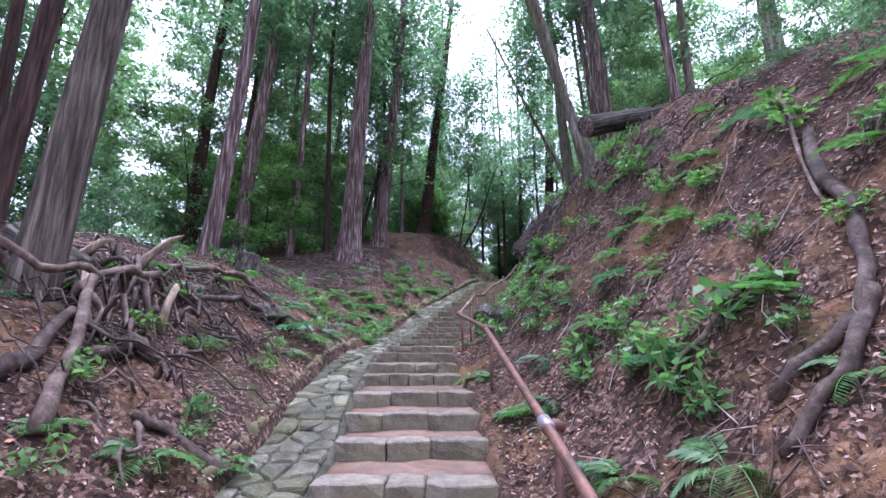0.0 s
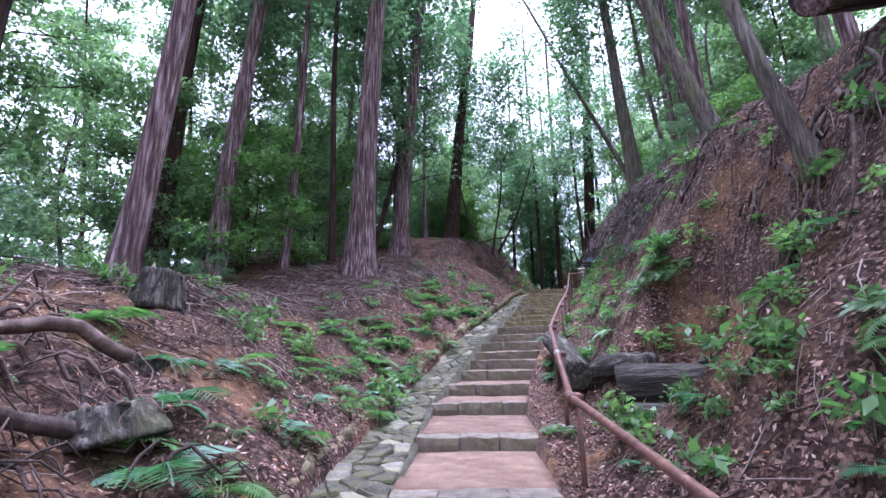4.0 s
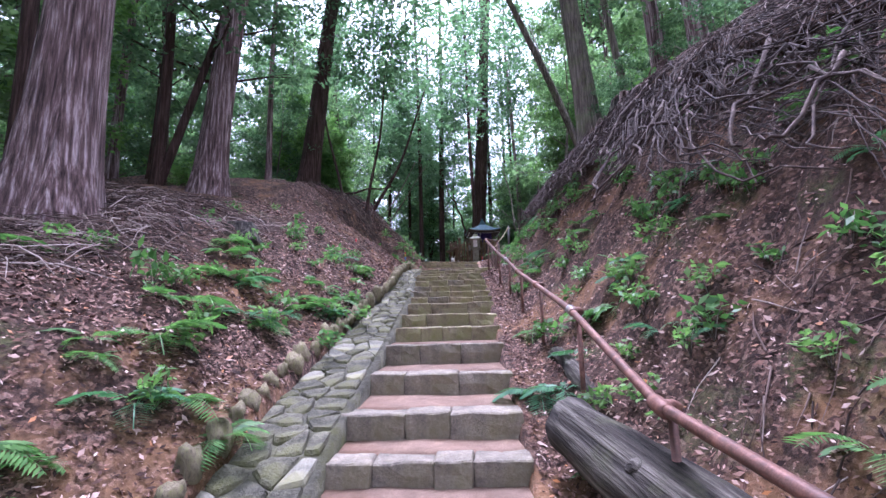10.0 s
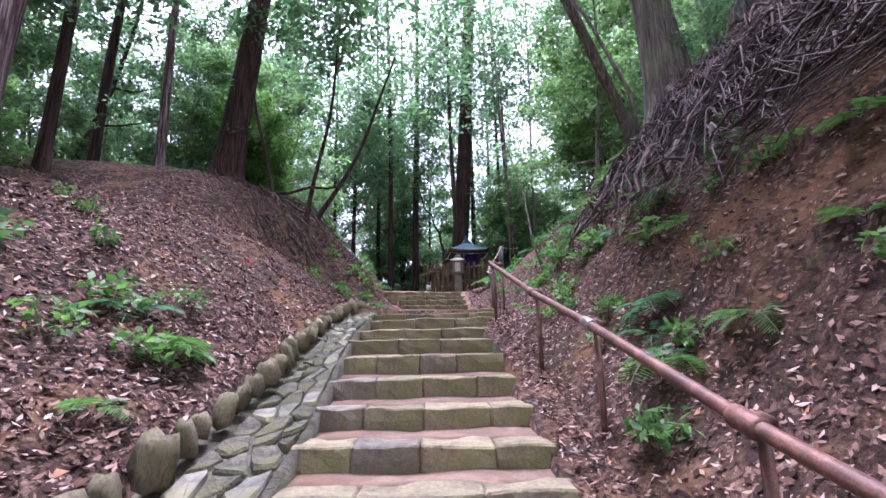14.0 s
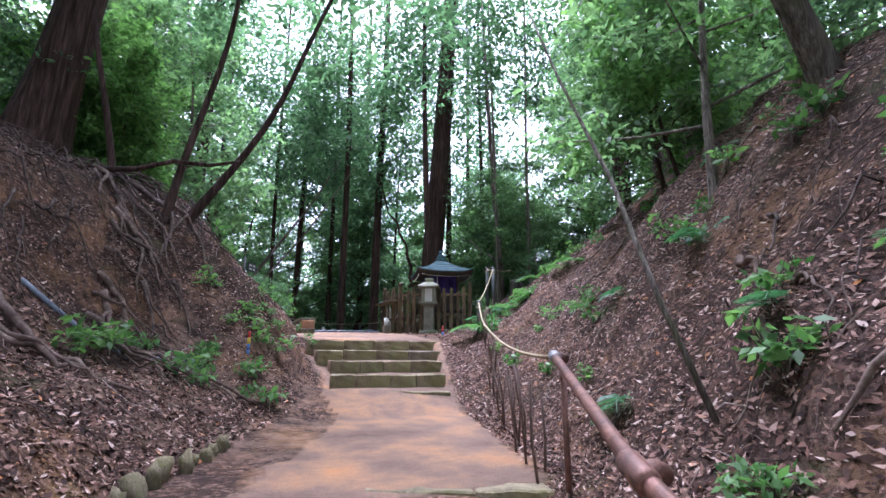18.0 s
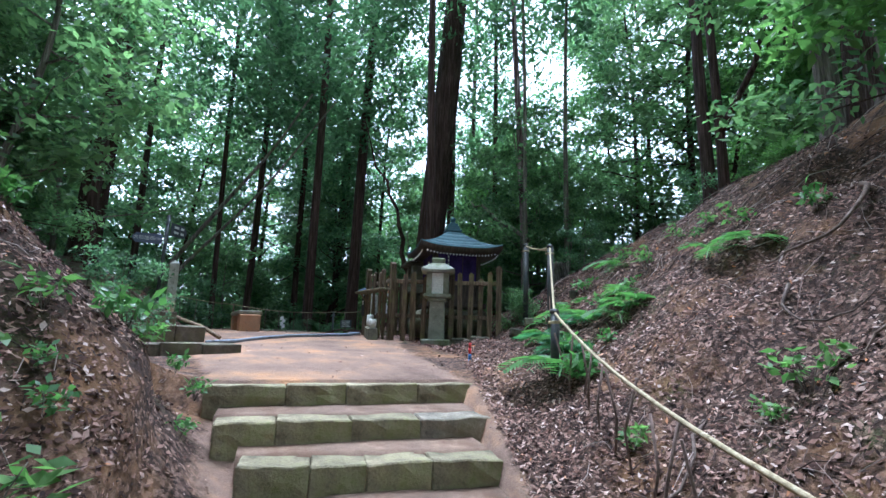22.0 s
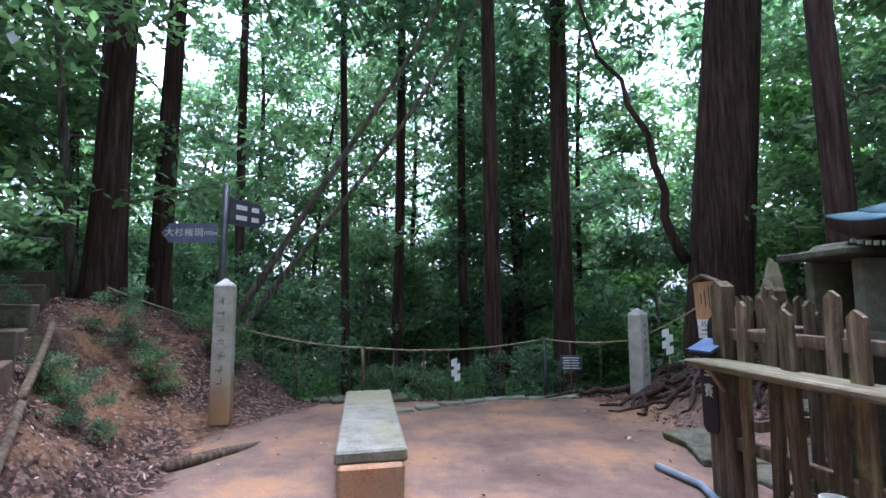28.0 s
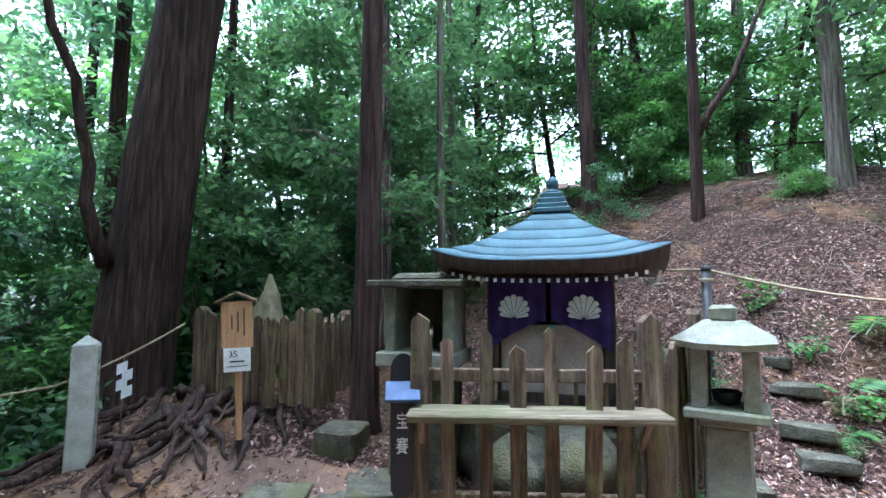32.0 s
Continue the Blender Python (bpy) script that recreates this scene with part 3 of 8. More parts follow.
def relief(x, y):
    d = off_path(x, y)
    if y > 26:
        d = min(d, max(0.0, abs(y - 30) - 4.5) + d)
    f = min(1.0, d / 0.8)
    big = noise.noise(Vector((x * 0.55, y * 0.55, 3.1)))
    mid = noise.noise(Vector((x * 1.7, y * 1.7, 7.7)))
    fine = noise.noise(Vector((x * 5.5, y * 5.5, 1.3)))
    clod = noise.noise(Vector((x * 8.5 + 2 * mid, y * 8.5, 5.3)))
    gully = 0.0
    if x > middle(y) and y < 24:
        gully = -0.16 * max(0.0, 1 - 5 * abs(noise.noise(Vector((x * 0.25, y * 0.9 + 0.3 * big, 9.4))))) * min(1.0, max(0.0, d - 0.5))
    return f * (0.16 * big + 0.11 * mid + 0.06 * fine + 0.035 * clod + gully) + 0.006 * fine


def gz(x, y):
    return land(x, y) + relief(x, y)


def spread(fine_from, fine_to, step, far, grow=1.25):
    vals = list(np.arange(fine_from, fine_to + step / 2, step))
    s, v = step, vals[-1]
    while v < far:
        s *= grow
        v += s
        vals.append(v)
    s, v = step, vals[0]
    low = []
    while v > -far:
        s *= grow
        v -= s
        low.append(v)
    return low[::-1] + vals


GRID = {}


def ground_at(x, y):
    """Height and slope of the ground sheet at many places at once."""
    u = x - 0.5 * (np.interp(np.clip(y, -9, 37), EDGE_Y, EDGE_L) + np.interp(np.clip(y, -9, 37), EDGE_Y, EDGE_R))
    i = np.clip(np.searchsorted(GRID["y"], y) - 1, 0, len(GRID["y"]) - 2)
    k = np.clip(np.searchsorted(GRID["u"], u) - 1, 0, len(GRID["u"]) - 2)
    hy, hu = GRID["y"][i + 1] - GRID["y"][i], GRID["u"][k + 1] - GRID["u"][k]
    fy, fu, z = (y - GRID["y"][i]) / hy, (u - GRID["u"][k]) / hu, GRID["z"]
    low, high = z[i, k] * (1 - fu) + z[i, k + 1] * fu, z[i + 1, k] * (1 - fu) + z[i + 1, k + 1] * fu
    return low * (1 - fy) + high * fy, (z[i, k + 1] - z[i, k]) / hu, (high - low) / hy


def stained_stone():
    """Granite whose foot is stained by splashed orange earth, with a ragged edge."""
    m, nt, b = material("earth_stained_granite", 0.85)
    n1, n2, n3 = noise_node(nt, 4, 6, 0.65), noise_node(nt, 110, 3, 0.7), noise_node(nt, 5, 5, 0.7)
    c = ramp_node(nt, n1.outputs[0], [(0.3, (0.26, 0.25, 0.2)), (0.5, (0.4, 0.385, 0.32)), (0.7, (0.53, 0.51, 0.44))]).outputs[0]
    c = mix_node(nt, 0.6, c, ramp_node(nt, n2.outputs[0], [(0.3, (0.6, 0.6, 0.6)), (0.7, (1.2, 1.2, 1.2))]).outputs[0], "MULTIPLY")
    tc, sep, add = nt.nodes.new("ShaderNodeTexCoord"), nt.nodes.new("ShaderNodeSeparateXYZ"), nt.nodes.new("ShaderNodeMath")
    nt.links.new(tc.outputs["Object"], sep.inputs[0])
    add.operation = "MULTIPLY_ADD"
    add.inputs[1].default_value = 0.7
    nt.links.new(n3.outputs[0], add.inputs[0])
    nt.links.new(sep.outputs["Z"], add.inputs[2])
    c = mix_node(nt, ramp_node(nt, add.outputs[0], [(0.45, (0.85, 0.85, 0.85)), (1.0, (0, 0, 0))]).outputs[0], c, (0.34, 0.17, 0.065))
    nt.links.new(c, b.inputs["Base Color"])
    bump_node(nt, b, n2.outputs[0], 0.3, 0.006)
    return m


GRANITE_STAINED = stained_stone()
CARVED = surface("weathered_carving", (0.13, 0.125, 0.1), (0.2, 0.19, 0.155), (0.28, 0.265, 0.22), 6, 90, 0.9)


def build_ground():
    us, ys = spread(-6.0, 6.5, 0.085, 260), spread(-8.0, 37.0, 0.085, 300)
    verts, bare = [], []
    for y in ys:
        yc = min(max(y, -9), 37)
        xc = middle(yc)
        left, right = lerp1(y, EDGE_Y, EDGE_L), lerp1(y, EDGE_Y, EDGE_R)
        for u in us:
            x = xc + u
            z = gz(x, y)
            if abs(u) > 24:
                z -= min(14, (abs(u) - 24) * 0.12)
            if left - 0.55 < x < right - 0.02 and (y < 18.75 or 23.2 < y < 25.95):
                z -= 0.3
            verts.append((x, y, z))
            bare.append(bare_at(x, y) if -10 < u < 10 else 0.0)
    GRID["u"], GRID["y"], GRID["z"] = np.array(us), np.array(ys), np.array([v[2] for v in verts]).reshape(len(ys), len(us))
    n = len(us)
    faces = [(r * n + c, r * n + c + 1, (r + 1) * n + c + 1, (r + 1) * n + c) for r in range(len(ys) - 1) for c in range(n - 1)]
    me = mesh_of("ground", verts, faces, GROUND)
    me.attributes.new("bare", "FLOAT", "POINT").data.foreach_set("value", bare)
    return tagged(new("ground", me), "leaf-strewn forest floor with steep earth banks and trodden sandy path", "ground", kind="structure")


build_ground()


# ---------------------------------------------------------------- the stone stair
def build_stairs():
    rng = random.Random(5)
    for i, (y, z) in enumerate(STEPS):
        last = i == len(STEPS) - 1 or STEPS[i + 1][0] - y > 3
        ny, nz = (y + 0.5, z + 0.02) if last else STEPS[i + 1]
        below = z - STEPS[i - 1][1] if i and y - STEPS[i - 1][0] < 3 else 0.2
        left, right = lerp1(y, EDGE_Y, EDGE_L), lerp1(y, EDGE_Y, EDGE_R)
        if y > 25:
            left -= 0.15
        f = stair_dir(y)
        ang = math.atan2(-f.x, f.y)
        width, depth = right - left, min(0.3, max(0.2, (ny - y) * 0.5))
        step = thing("stone_step", pose(middle(y), y, z, 0, 0, math.degrees(ang)), "worn stone step with an earth-filled tread", "step", "steps of the stone stair")
        n = rng.choice([3, 3, 4] if width < 1.7 else [3, 4, 4])
        cuts = [0] + sorted((k + rng.uniform(-0.2, 0.2)) / n for k in range(1, n)) + [1]
        for a, b in zip(cuts, cuts[1:]):
            w = (b - a) * width - 0.003
            bm = boxed(0, 0, 0, w, depth, below + 0.14, 0.011, 0.007, rng)
            long = [e for e in bm.edges if e.calc_length() > 0.08]
            bmesh.ops.subdivide_edges(bm, edges=long, cuts=3, use_grid_fill=True)
            for v in bm.verts:
                v.co.y += 0.03 * noise.noise(v.co * 7 + Vector((i, a * 9, 0))) + 0.012 * noise.noise(v.co * 23 + Vector((a * 5, i, 1)))
                v.co.z += 0.02 * noise.noise(v.co * 5 + Vector((a * 7, i, 3)))
                v.co.x += 0.01 * noise.noise(v.co * 11 + Vector((3, i, a * 4)))
            stone = part("stone_block", bm, STONE if y < 11 or (y > 12.8 and rng.random() < 0.15) else STONE_MOSS, step)
            stone.matrix_basis = pose(-width / 2 + (a + b) / 2 * width, depth / 2 + rng.uniform(-0.012, 0.012), -(below + 0.14) / 2 + rng.uniform(-0.006, 0.007), rng.uniform(-0.7, 0.7), rng.uniform(-0.5, 0.5), rng.uniform(-0.6, 0.6))
        # earth tread behind the stones, down to the next riser
        run = (Vector((middle(ny), ny, 0)) - Vector((middle(y), y, 0))).length + 0.12
        rise = 0.22 * (nz - z) - 0.012
        nx, nyy = 9, max(3, int((run - depth) / 0.16))
        shift = Vector((middle(ny) - middle(y), ny - y, 0))
        skew = shift.dot(Vector((f.y, -f.x, 0))) / max(run, 0.1)
        verts, faces = [], []
        for r in range(nyy + 1):
            for c in range(nx + 1):
                s = depth - 0.02 + (run - depth) * r / nyy
                x = -width / 2 - 0.02 + (width + 0.04) * c / nx + skew * s
                wob = noise.noise(Vector((x * 3, s * 3 + i * 5, 1))) * 0.018 + noise.noise(Vector((x * 9, s * 9 + i, 4))) * 0.008
                verts.append((x, s, -0.008 + rise * r / nyy + wob))
        faces = [(r * (nx + 1) + c, r * (nx + 1) + c + 1, (r + 1) * (nx + 1) + c + 1, (r + 1) * (nx + 1) + c) for r in range(nyy) for c in range(nx)]
        m = len(verts)
        rim = [c for c in range(nx + 1)] + [r * (nx + 1) + nx for r in range(1, nyy + 1)] + [nyy * (nx + 1) + c for c in range(nx - 1, -1, -1)] + [r * (nx + 1) for r in range(nyy - 1, 0, -1)]
        verts += [(verts[k][0], verts[k][1], verts[k][2] - 0.28) for k in rim]
        faces += [(rim[k], m + k, m + (k + 1) % len(rim), rim[(k + 1) % len(rim)]) for k in range(len(rim))]
        part("tread", mesh_of("tread", verts, faces, TREAD), None, step)


build_stairs()


def clip(poly, a, b):
    """Keeps the part of a polygon that is nearer to a than to b."""
    mx, my, nx, ny = (a[0] + b[0]) / 2, (a[1] + b[1]) / 2, b[0] - a[0], b[1] - a[1]
    out = []
    for p, q in zip(poly, poly[1:] + poly[:1]):
        dp, dq = (p[0] - mx) * nx + (p[1] - my) * ny, (q[0] - mx) * nx + (q[1] - my) * ny
        if dp <= 0:
            out.append(p)
        if dp * dq < 0:
            t = dp / (dp - dq)
            out.append((p[0] + (q[0] - p[0]) * t, p[1] + (q[1] - p[1]) * t))
    return out


def build_gutter():
    """The flat-stone drain beside the stair and its row of upright kerb stones."""
    rng = random.Random(11)
    gutter = thing("stone_gutter", pose(0, 0, 0), "shallow drain paved with irregular mossy flat stones beside the stair", "gutter", kind="structure")
    rows, cols = 124, 3
    y0, y1, w = -6.8, 20.3, 0.62
    seed = {(r, c): ((c + 0.5 + rng.uniform(-0.46, 0.46)) * w / cols, y0 + (r + 0.5 + rng.uniform(-0.46, 0.46)) * (y1 - y0) / rows) for r in range(-2, rows + 2) for c in range(-1, cols + 1)}
    cells = []
    for r in range(rows):
        for c in range(cols):
            s = seed[r, c]
            poly = [(0.01, s[1] - 0.4), (w - 0.01, s[1] - 0.4), (w - 0.01, s[1] + 0.4), (0.01, s[1] + 0.4)]
            for rr in range(r - 2, r + 3):
                for cc in range(max(0, c - 2), min(cols - 1, c + 2) + 1):
                    if (rr, cc) != (r, c):
                        poly = clip(poly, s, seed[rr, cc])
            if len(poly) > 2:
                cells.append(poly)
    cells.sort(key=lambda p: abs(sum(q[1] for q in p) / len(p) - 9))
    rest_v, rest_f = [], []
    for k, poly in enumerate(cells):
        mx, my = sum(p[0] for p in poly) / len(poly), sum(p[1] for p in poly) / len(poly)
        worn = []
        for p, q in zip(poly, poly[1:] + poly[:1]):
            side = math.hypot(q[0] - p[0], q[1] - p[1])
            f = rng.uniform(0.86, 0.96)
            worn.append((mx + (p[0] - mx) * f, my + (p[1] - my) * f))
            if side > 0.06:
                f = rng.uniform(0.93, 1.04)
                worn.append((mx + ((p[0] + q[0]) / 2 - mx) * f, my + ((p[1] + q[1]) / 2 - my) * f))
        poly = worn
        wx = lambda x, y: lerp1(y, EDGE_Y, EDGE_L) - (w - x) * lerp1(y, [10, 13, 15], [1.0, 0.76, 0.5]) + (0.05 if y > 18 else 0)
        base = Vector((wx(mx, my), my, ramp(my) - 0.035 + rng.uniform(-0.03, 0.025)))
        n = len(poly)
        tx, ty = rng.uniform(-0.12, 0.12), rng.uniform(-0.12, 0.12)
        ring = lambda f, z: [Vector((wx(mx + (p[0] - mx) * f, p[1]), my + (p[1] - my) * f, ramp(p[1] * f + my * (1 - f)) - 0.035 + z + (p[0] - mx) * tx + (p[1] - my) * ty + rng.uniform(-0.006, 0.006))) - base for p in poly]
        verts = ring(0.97, -0.09) + ring(0.96, -0.012) + ring(0.86, 0.006) + [Vector((0, 0, 0.012))]
        faces = [(a + i, a + (i + 1) % n, a + n + (i + 1) % n, a + n + i) for a in (0, n) for i in range(n)] + [(2 * n + i, 2 * n + (i + 1) % n, 3 * n) for i in range(n)]
        if k < 290:
            part("flat_stone", mesh_of("flat_stone", verts, faces, rng.choice([STONE_GUTTER] * 4 + [STONE_GREY]), False), None, gutter, "", Matrix.Translation(base))
        else:
            rest_f += [tuple(len(rest_v) + q for q in f) for f in faces]
            rest_v += [v + base for v in verts]
    if rest_v:
        tagged(part("flat_stones", mesh_of("flat_stones", rest_v, rest_f, STONE_GUTTER, False), None, gutter), kind="stuff")
    bed_v, bed_f = [], []
    for k in range(136):
        y = y0 + (y1 - y0) * k / 135
        x = lerp1(y, EDGE_Y, EDGE_L)
        bed_v += [(x - w - 0.12, y, ramp(y) - 0.055), (x + 0.03, y, ramp(y) - 0.055), (x - w - 0.12, y, ramp(y) - 0.4), (x + 0.03, y, ramp(y) - 0.4)]
        if k:
            a = 4 * k
            bed_f += [(a - 4, a - 3, a + 1, a), (a - 2, a - 4, a, a + 2), (a - 3, a - 1, a + 3, a + 1)]
    part("mortar_bed", mesh_of("mortar_bed", bed_v, bed_f, STONE_GUTTER), None, gutter)
    shapes = []
    for k in range(6):
        bm = bmesh.new()
        bmesh.ops.create_icosphere(bm, subdivisions=2, radius=1.0)
        for v in bm.verts:
            v.co = Vector([math.copysign(abs(q) ** 0.7, q) for q in v.co]) * (0.8 + 0.5 * noise.noise(v.co * 1.9 + Vector((k * 3.7, 0, 0))))
        me = bpy.data.meshes.new("kerb_stone")
        bm.to_mesh(me)
        bm.free()
        me.materials.append(STONE_MOSS)
        me.polygons.foreach_set("use_smooth", [True] * len(me.polygons))
        shapes.append(me)
    y = -6.5
    while y < 20.6:
        big = lerp1(y, [-6, 3, 7, 13, 20.6], [0.07, 0.08, 0.12, 0.105, 0.085]) * rng.uniform(0.75, 1.3)
        x = lerp1(y, EDGE_Y, EDGE_L) - w * lerp1(y, [10, 13, 15], [1.0, 0.76, 0.5]) - 0.06 + (0.05 if y > 18 else 0)
        s = part("kerb_stone", rng.choice(shapes), None, gutter)
        s.matrix_basis = pose(x + rng.uniform(-0.03, 0.03), y, ramp(y) + big * 0.7, rng.uniform(-14, 14), rng.uniform(-26, 6), rng.choice([0, 180]) + rng.uniform(-18, 18)) @ Matrix.Diagonal((big * 0.6, big * 1.0, big * rng.uniform(0.85, 1.35), 1))
        y += big * 1.75 + rng.uniform(0, 0.03)


build_gutter()


# ---------------------------------------------------------------- trees
def leaf_mesh(name, mat, centers, spreads, per, size, flat=0.55, seed=0, droop=0.0, slim=0.45):
    """Many small separate leaves in clumps."""
    rs = np.random.RandomState(seed)
    c = np.repeat(np.asarray(centers, float), per, 0)
    r = np.repeat(np.asarray(spreads, float).reshape(-1, 1), per, 0)
    n = len(c)
    off = rs.normal(size=(n, 3))
    off /= np.linalg.norm(off, axis=1, keepdims=True) / (rs.uniform(0.15, 1, (n, 1)) ** 0.5)
    p = c + off * r * [1, 1, flat]
    nrm = rs.normal(size=(n, 3)) * 0.65 + [0, 0, 1.0]
    nrm /= np.linalg.norm(nrm, axis=1, keepdims=True)
    d = rs.normal(size=(n, 3)) + off * 0.6 - [0, 0, droop]
    d -= nrm * (d * nrm).sum(1, keepdims=True)
    d /= np.linalg.norm(d, axis=1, keepdims=True)
    s = np.cross(nrm, d)
    ln = size * rs.uniform(0.6, 1.4, (n, 1))
    w = ln * slim * 0.5
    v = np.stack([p, p + d * ln * 0.45 + s * w, p + d * ln - nrm * ln * 0.12, p + d * ln * 0.45 - s * w], 1).reshape(-1, 3)
    me = bpy.data.meshes.new(name)
    me.vertices.add(4 * n)
    me.vertices.foreach_set("co", v.astype(np.float32).ravel())
    me.loops.add(4 * n)
    me.loops.foreach_set("vertex_index", np.arange(4 * n, dtype=np.int32))
    me.polygons.add(n)
    me.polygons.foreach_set("loop_start", np.arange(0, 4 * n, 4, dtype=np.int32))
    me.polygons.foreach_set("loop_total", np.full(n, 4, dtype=np.int32))
    me.materials.append(mat)
    me.update()
    me.validate()
    return me


def bend(h, lean, curve, phase, n=14, wob=0.04):
    """The line of a trunk: lean in metres over the height, a bow, and small kinks."""
    pts = []
    for i in range(n + 1):
        f = (i / n) ** 1.35
        pts.append(Vector((lean[0] * f + curve[0] * math.sin(math.pi * f) + wob * math.sin(f * 9 + phase), lean[1] * f + curve[1] * math.sin(math.pi * f) + wob * math.cos(f * 7 + phase), h * f - 0.25)))
    return pts


def trunk_mesh(name, h, d, mat, lean=(0, 0), curve=(0, 0), phase=0.0, sides=16, flare=0.7, top=0.35, n=16, wob=0.04):
    pts = bend(h, lean, curve, phase, n, wob)
    rad = [0.5 * d * ((1 - (1 - top) * i / n)) for i in range(n + 1)]

    def lobes(i, a):
        z = pts[i].z + 0.25
        near = math.exp(-z / (0.9 * d + 0.12))
        root = 0.5 + 0.5 * math.cos(5 * a + phase) * math.cos(2 * a + phase * 1.7)
        return 1 + flare * near * (0.35 + 0.9 * root) + 0.05 * math.sin(7 * a + phase * 3 + z * 0.4) + 0.03 * math.sin(13 * a + z)

    return mesh_of(name, *tube_data(pts, rad, sides, lobes), mat), pts, rad


def join_data(sets):
    verts, faces = [], []
    for v, f in sets:
        faces += [tuple(len(verts) + k for k in g) for g in f]
        verts += v
    return verts, faces


def limb(rng, base, heading, length, rise, r, n=6, droop=0.0):
    pts = []
    for i in range(n + 1):
        f = i / n
        pts.append(base + Vector((math.cos(heading) * length * f, math.sin(heading) * length * f, rise * f - droop * f * f)) + Vector([rng.uniform(-1, 1) * 0.06 * length * f for _ in range(3)]))
        heading += rng.uniform(-0.25, 0.25)
    return pts, [r * (1 - 0.8 * i / n) for i in range(n + 1)]


def broadleaf(name, seed, h, d, spread_r, mat_bark, mat_leaf, label, low=0.3, boughs=13, per=34, leaf=0.12, clump=0.42, group=""):
    """A broad-leaved tree: bowed trunk, limbs, and clumps of leaves along the outer limbs."""
    rng = random.Random(seed)
    tree = thing(name, pose(0, 0, 0), label, "tree", group)
    lean, curve = (rng.uniform(-0.12, 0.12) * h, rng.uniform(-0.12, 0.12) * h), (rng.uniform(-0.06, 0.06) * h, rng.uniform(-0.06, 0.06) * h)
    pts = bend(h, lean, curve, rng.uniform(0, 6), 12)
    rad = [0.5 * d * (1 - 0.85 * i / 12) for i in range(13)]
    sets = [tube_data(pts, rad, 7, None)]
    centers, sizes = [], []
    for k in range(boughs):
        f = low + (0.97 - low) * (k + rng.uniform(0, 0.9)) / boughs
        i = min(11, int(f * 12))
        base = pts[i].lerp(pts[i + 1], f * 12 - i)
        length = spread_r * (1.1 - 0.55 * f) * rng.uniform(0.65, 1.15)
        lp, lr = limb(rng, base, k * 2.4 + rng.uniform(-0.4, 0.4), length, length * rng.uniform(0.05, 0.5), rad[i] * 0.45)
        sets.append(tube_data(lp[::2], lr[::2], 4))
        for q in (2, 3, 4, 5, 6):
            for _ in range(1 + (q > 3)):
                centers.append(lp[q] + Vector([rng.uniform(-0.32, 0.32) for _ in range(3)]) * (0.5 + length * 0.2))
                sizes.append(clump * rng.uniform(0.7, 1.3))
        sub, sr = limb(rng, lp[3], k * 2.4 + rng.choice([-0.9, 0.9]), length * 0.55, length * 0.12, lr[3] * 0.7, 4)
        sets.append(tube_data(sub[::2], sr[::2], 3))
        for q in (2, 3, 4):
            centers.append(sub[q])
            sizes.append(clump * rng.uniform(0.7, 1.3))
    part("trunk", mesh_of("trunk", *join_data(sets), mat_bark), None, tree)
    part("crown", leaf_mesh("crown", mat_leaf, centers, sizes, per, leaf, 0.5, seed), None, tree)
    return tree


def conifer(name, seed, h, d, mat_bark, label, low=0.35, reach=2.0, per=26, mat_leaf=None, stubs=5, group=""):
    """A tall cedar or cypress: straight trunk, drooping sprays, a few dead stubs."""
    rng = random.Random(seed)
    tree = thing(name, pose(0, 0, 0), label, "tree", group)
    pts = bend(h, (rng.uniform(-0.03, 0.03) * h, rng.uniform(-0.03, 0.03) * h), (rng.uniform(-0.01, 0.01) * h, 0), rng.uniform(0, 6), 12)
    rad = [0.5 * d * (1 - 0.85 * i / 12) for i in range(13)]
    ph = rng.uniform(0, 6)
    sets = [tube_data(pts, rad, 12, lambda i, a: 1 + (0.55 + 0.3 * math.cos(4 * a + ph)) * math.exp(-pts[i].z * 2.2) * (pts[i].z < 1.5))]
    centers, sizes = [], []
    count = int((1 - low) * h * 2.6)
    for k in range(count):
        f = low + (0.99 - low) * k / count
        i = min(11, int((f ** (1 / 1.35)) * 12))
        base = pts[i].lerp(pts[i + 1], rng.random())
        length = reach * (1.15 - 0.85 * (f - low) / (1 - low)) * rng.uniform(0.7, 1.2)
        lp, lr = limb(rng, base, k * 2.39 + rng.uniform(-0.5, 0.5), length, 0.1 * length, max(0.012, rad[i] * 0.16), 5, 0.35 * length)
        sets.append(tube_data(lp[::2], lr[::2], 3))
        for q in (2, 3, 4, 5):
            centers.append(lp[q] - Vector((0, 0, 0.06)))
            sizes.append(0.34 * rng.uniform(0.7, 1.3))
    for k in range(stubs):
        f = rng.uniform(0.08, low)
        i = min(11, int((f ** (1 / 1.35)) * 12))
        lp, lr = limb(rng, pts[i], rng.uniform(0, 6.28), rng.uniform(0.3, 1.3), rng.uniform(-0.2, 0.3), 0.02, 4)
        sets.append(tube_data(lp, lr, 4))
    part("trunk", mesh_of("trunk", *join_data(sets), mat_bark), None, tree)
    part("crown", leaf_mesh("crown", mat_leaf or LEAF_DARK, centers, sizes, per, 0.3, 0.5, seed, 0.7, 0.4), None, tree)
    return tree


def put_tree(proto, x, y, turn=0.0, scale=1.0, z=None, label=""):
    ob = copy_thing(proto, pose(x, y, gz(x, y) - 0.05 if z is None else z, 0, 0, turn))
    ob.scale = (scale,) * 3
    if label:
        ob["label"] = label
    return ob


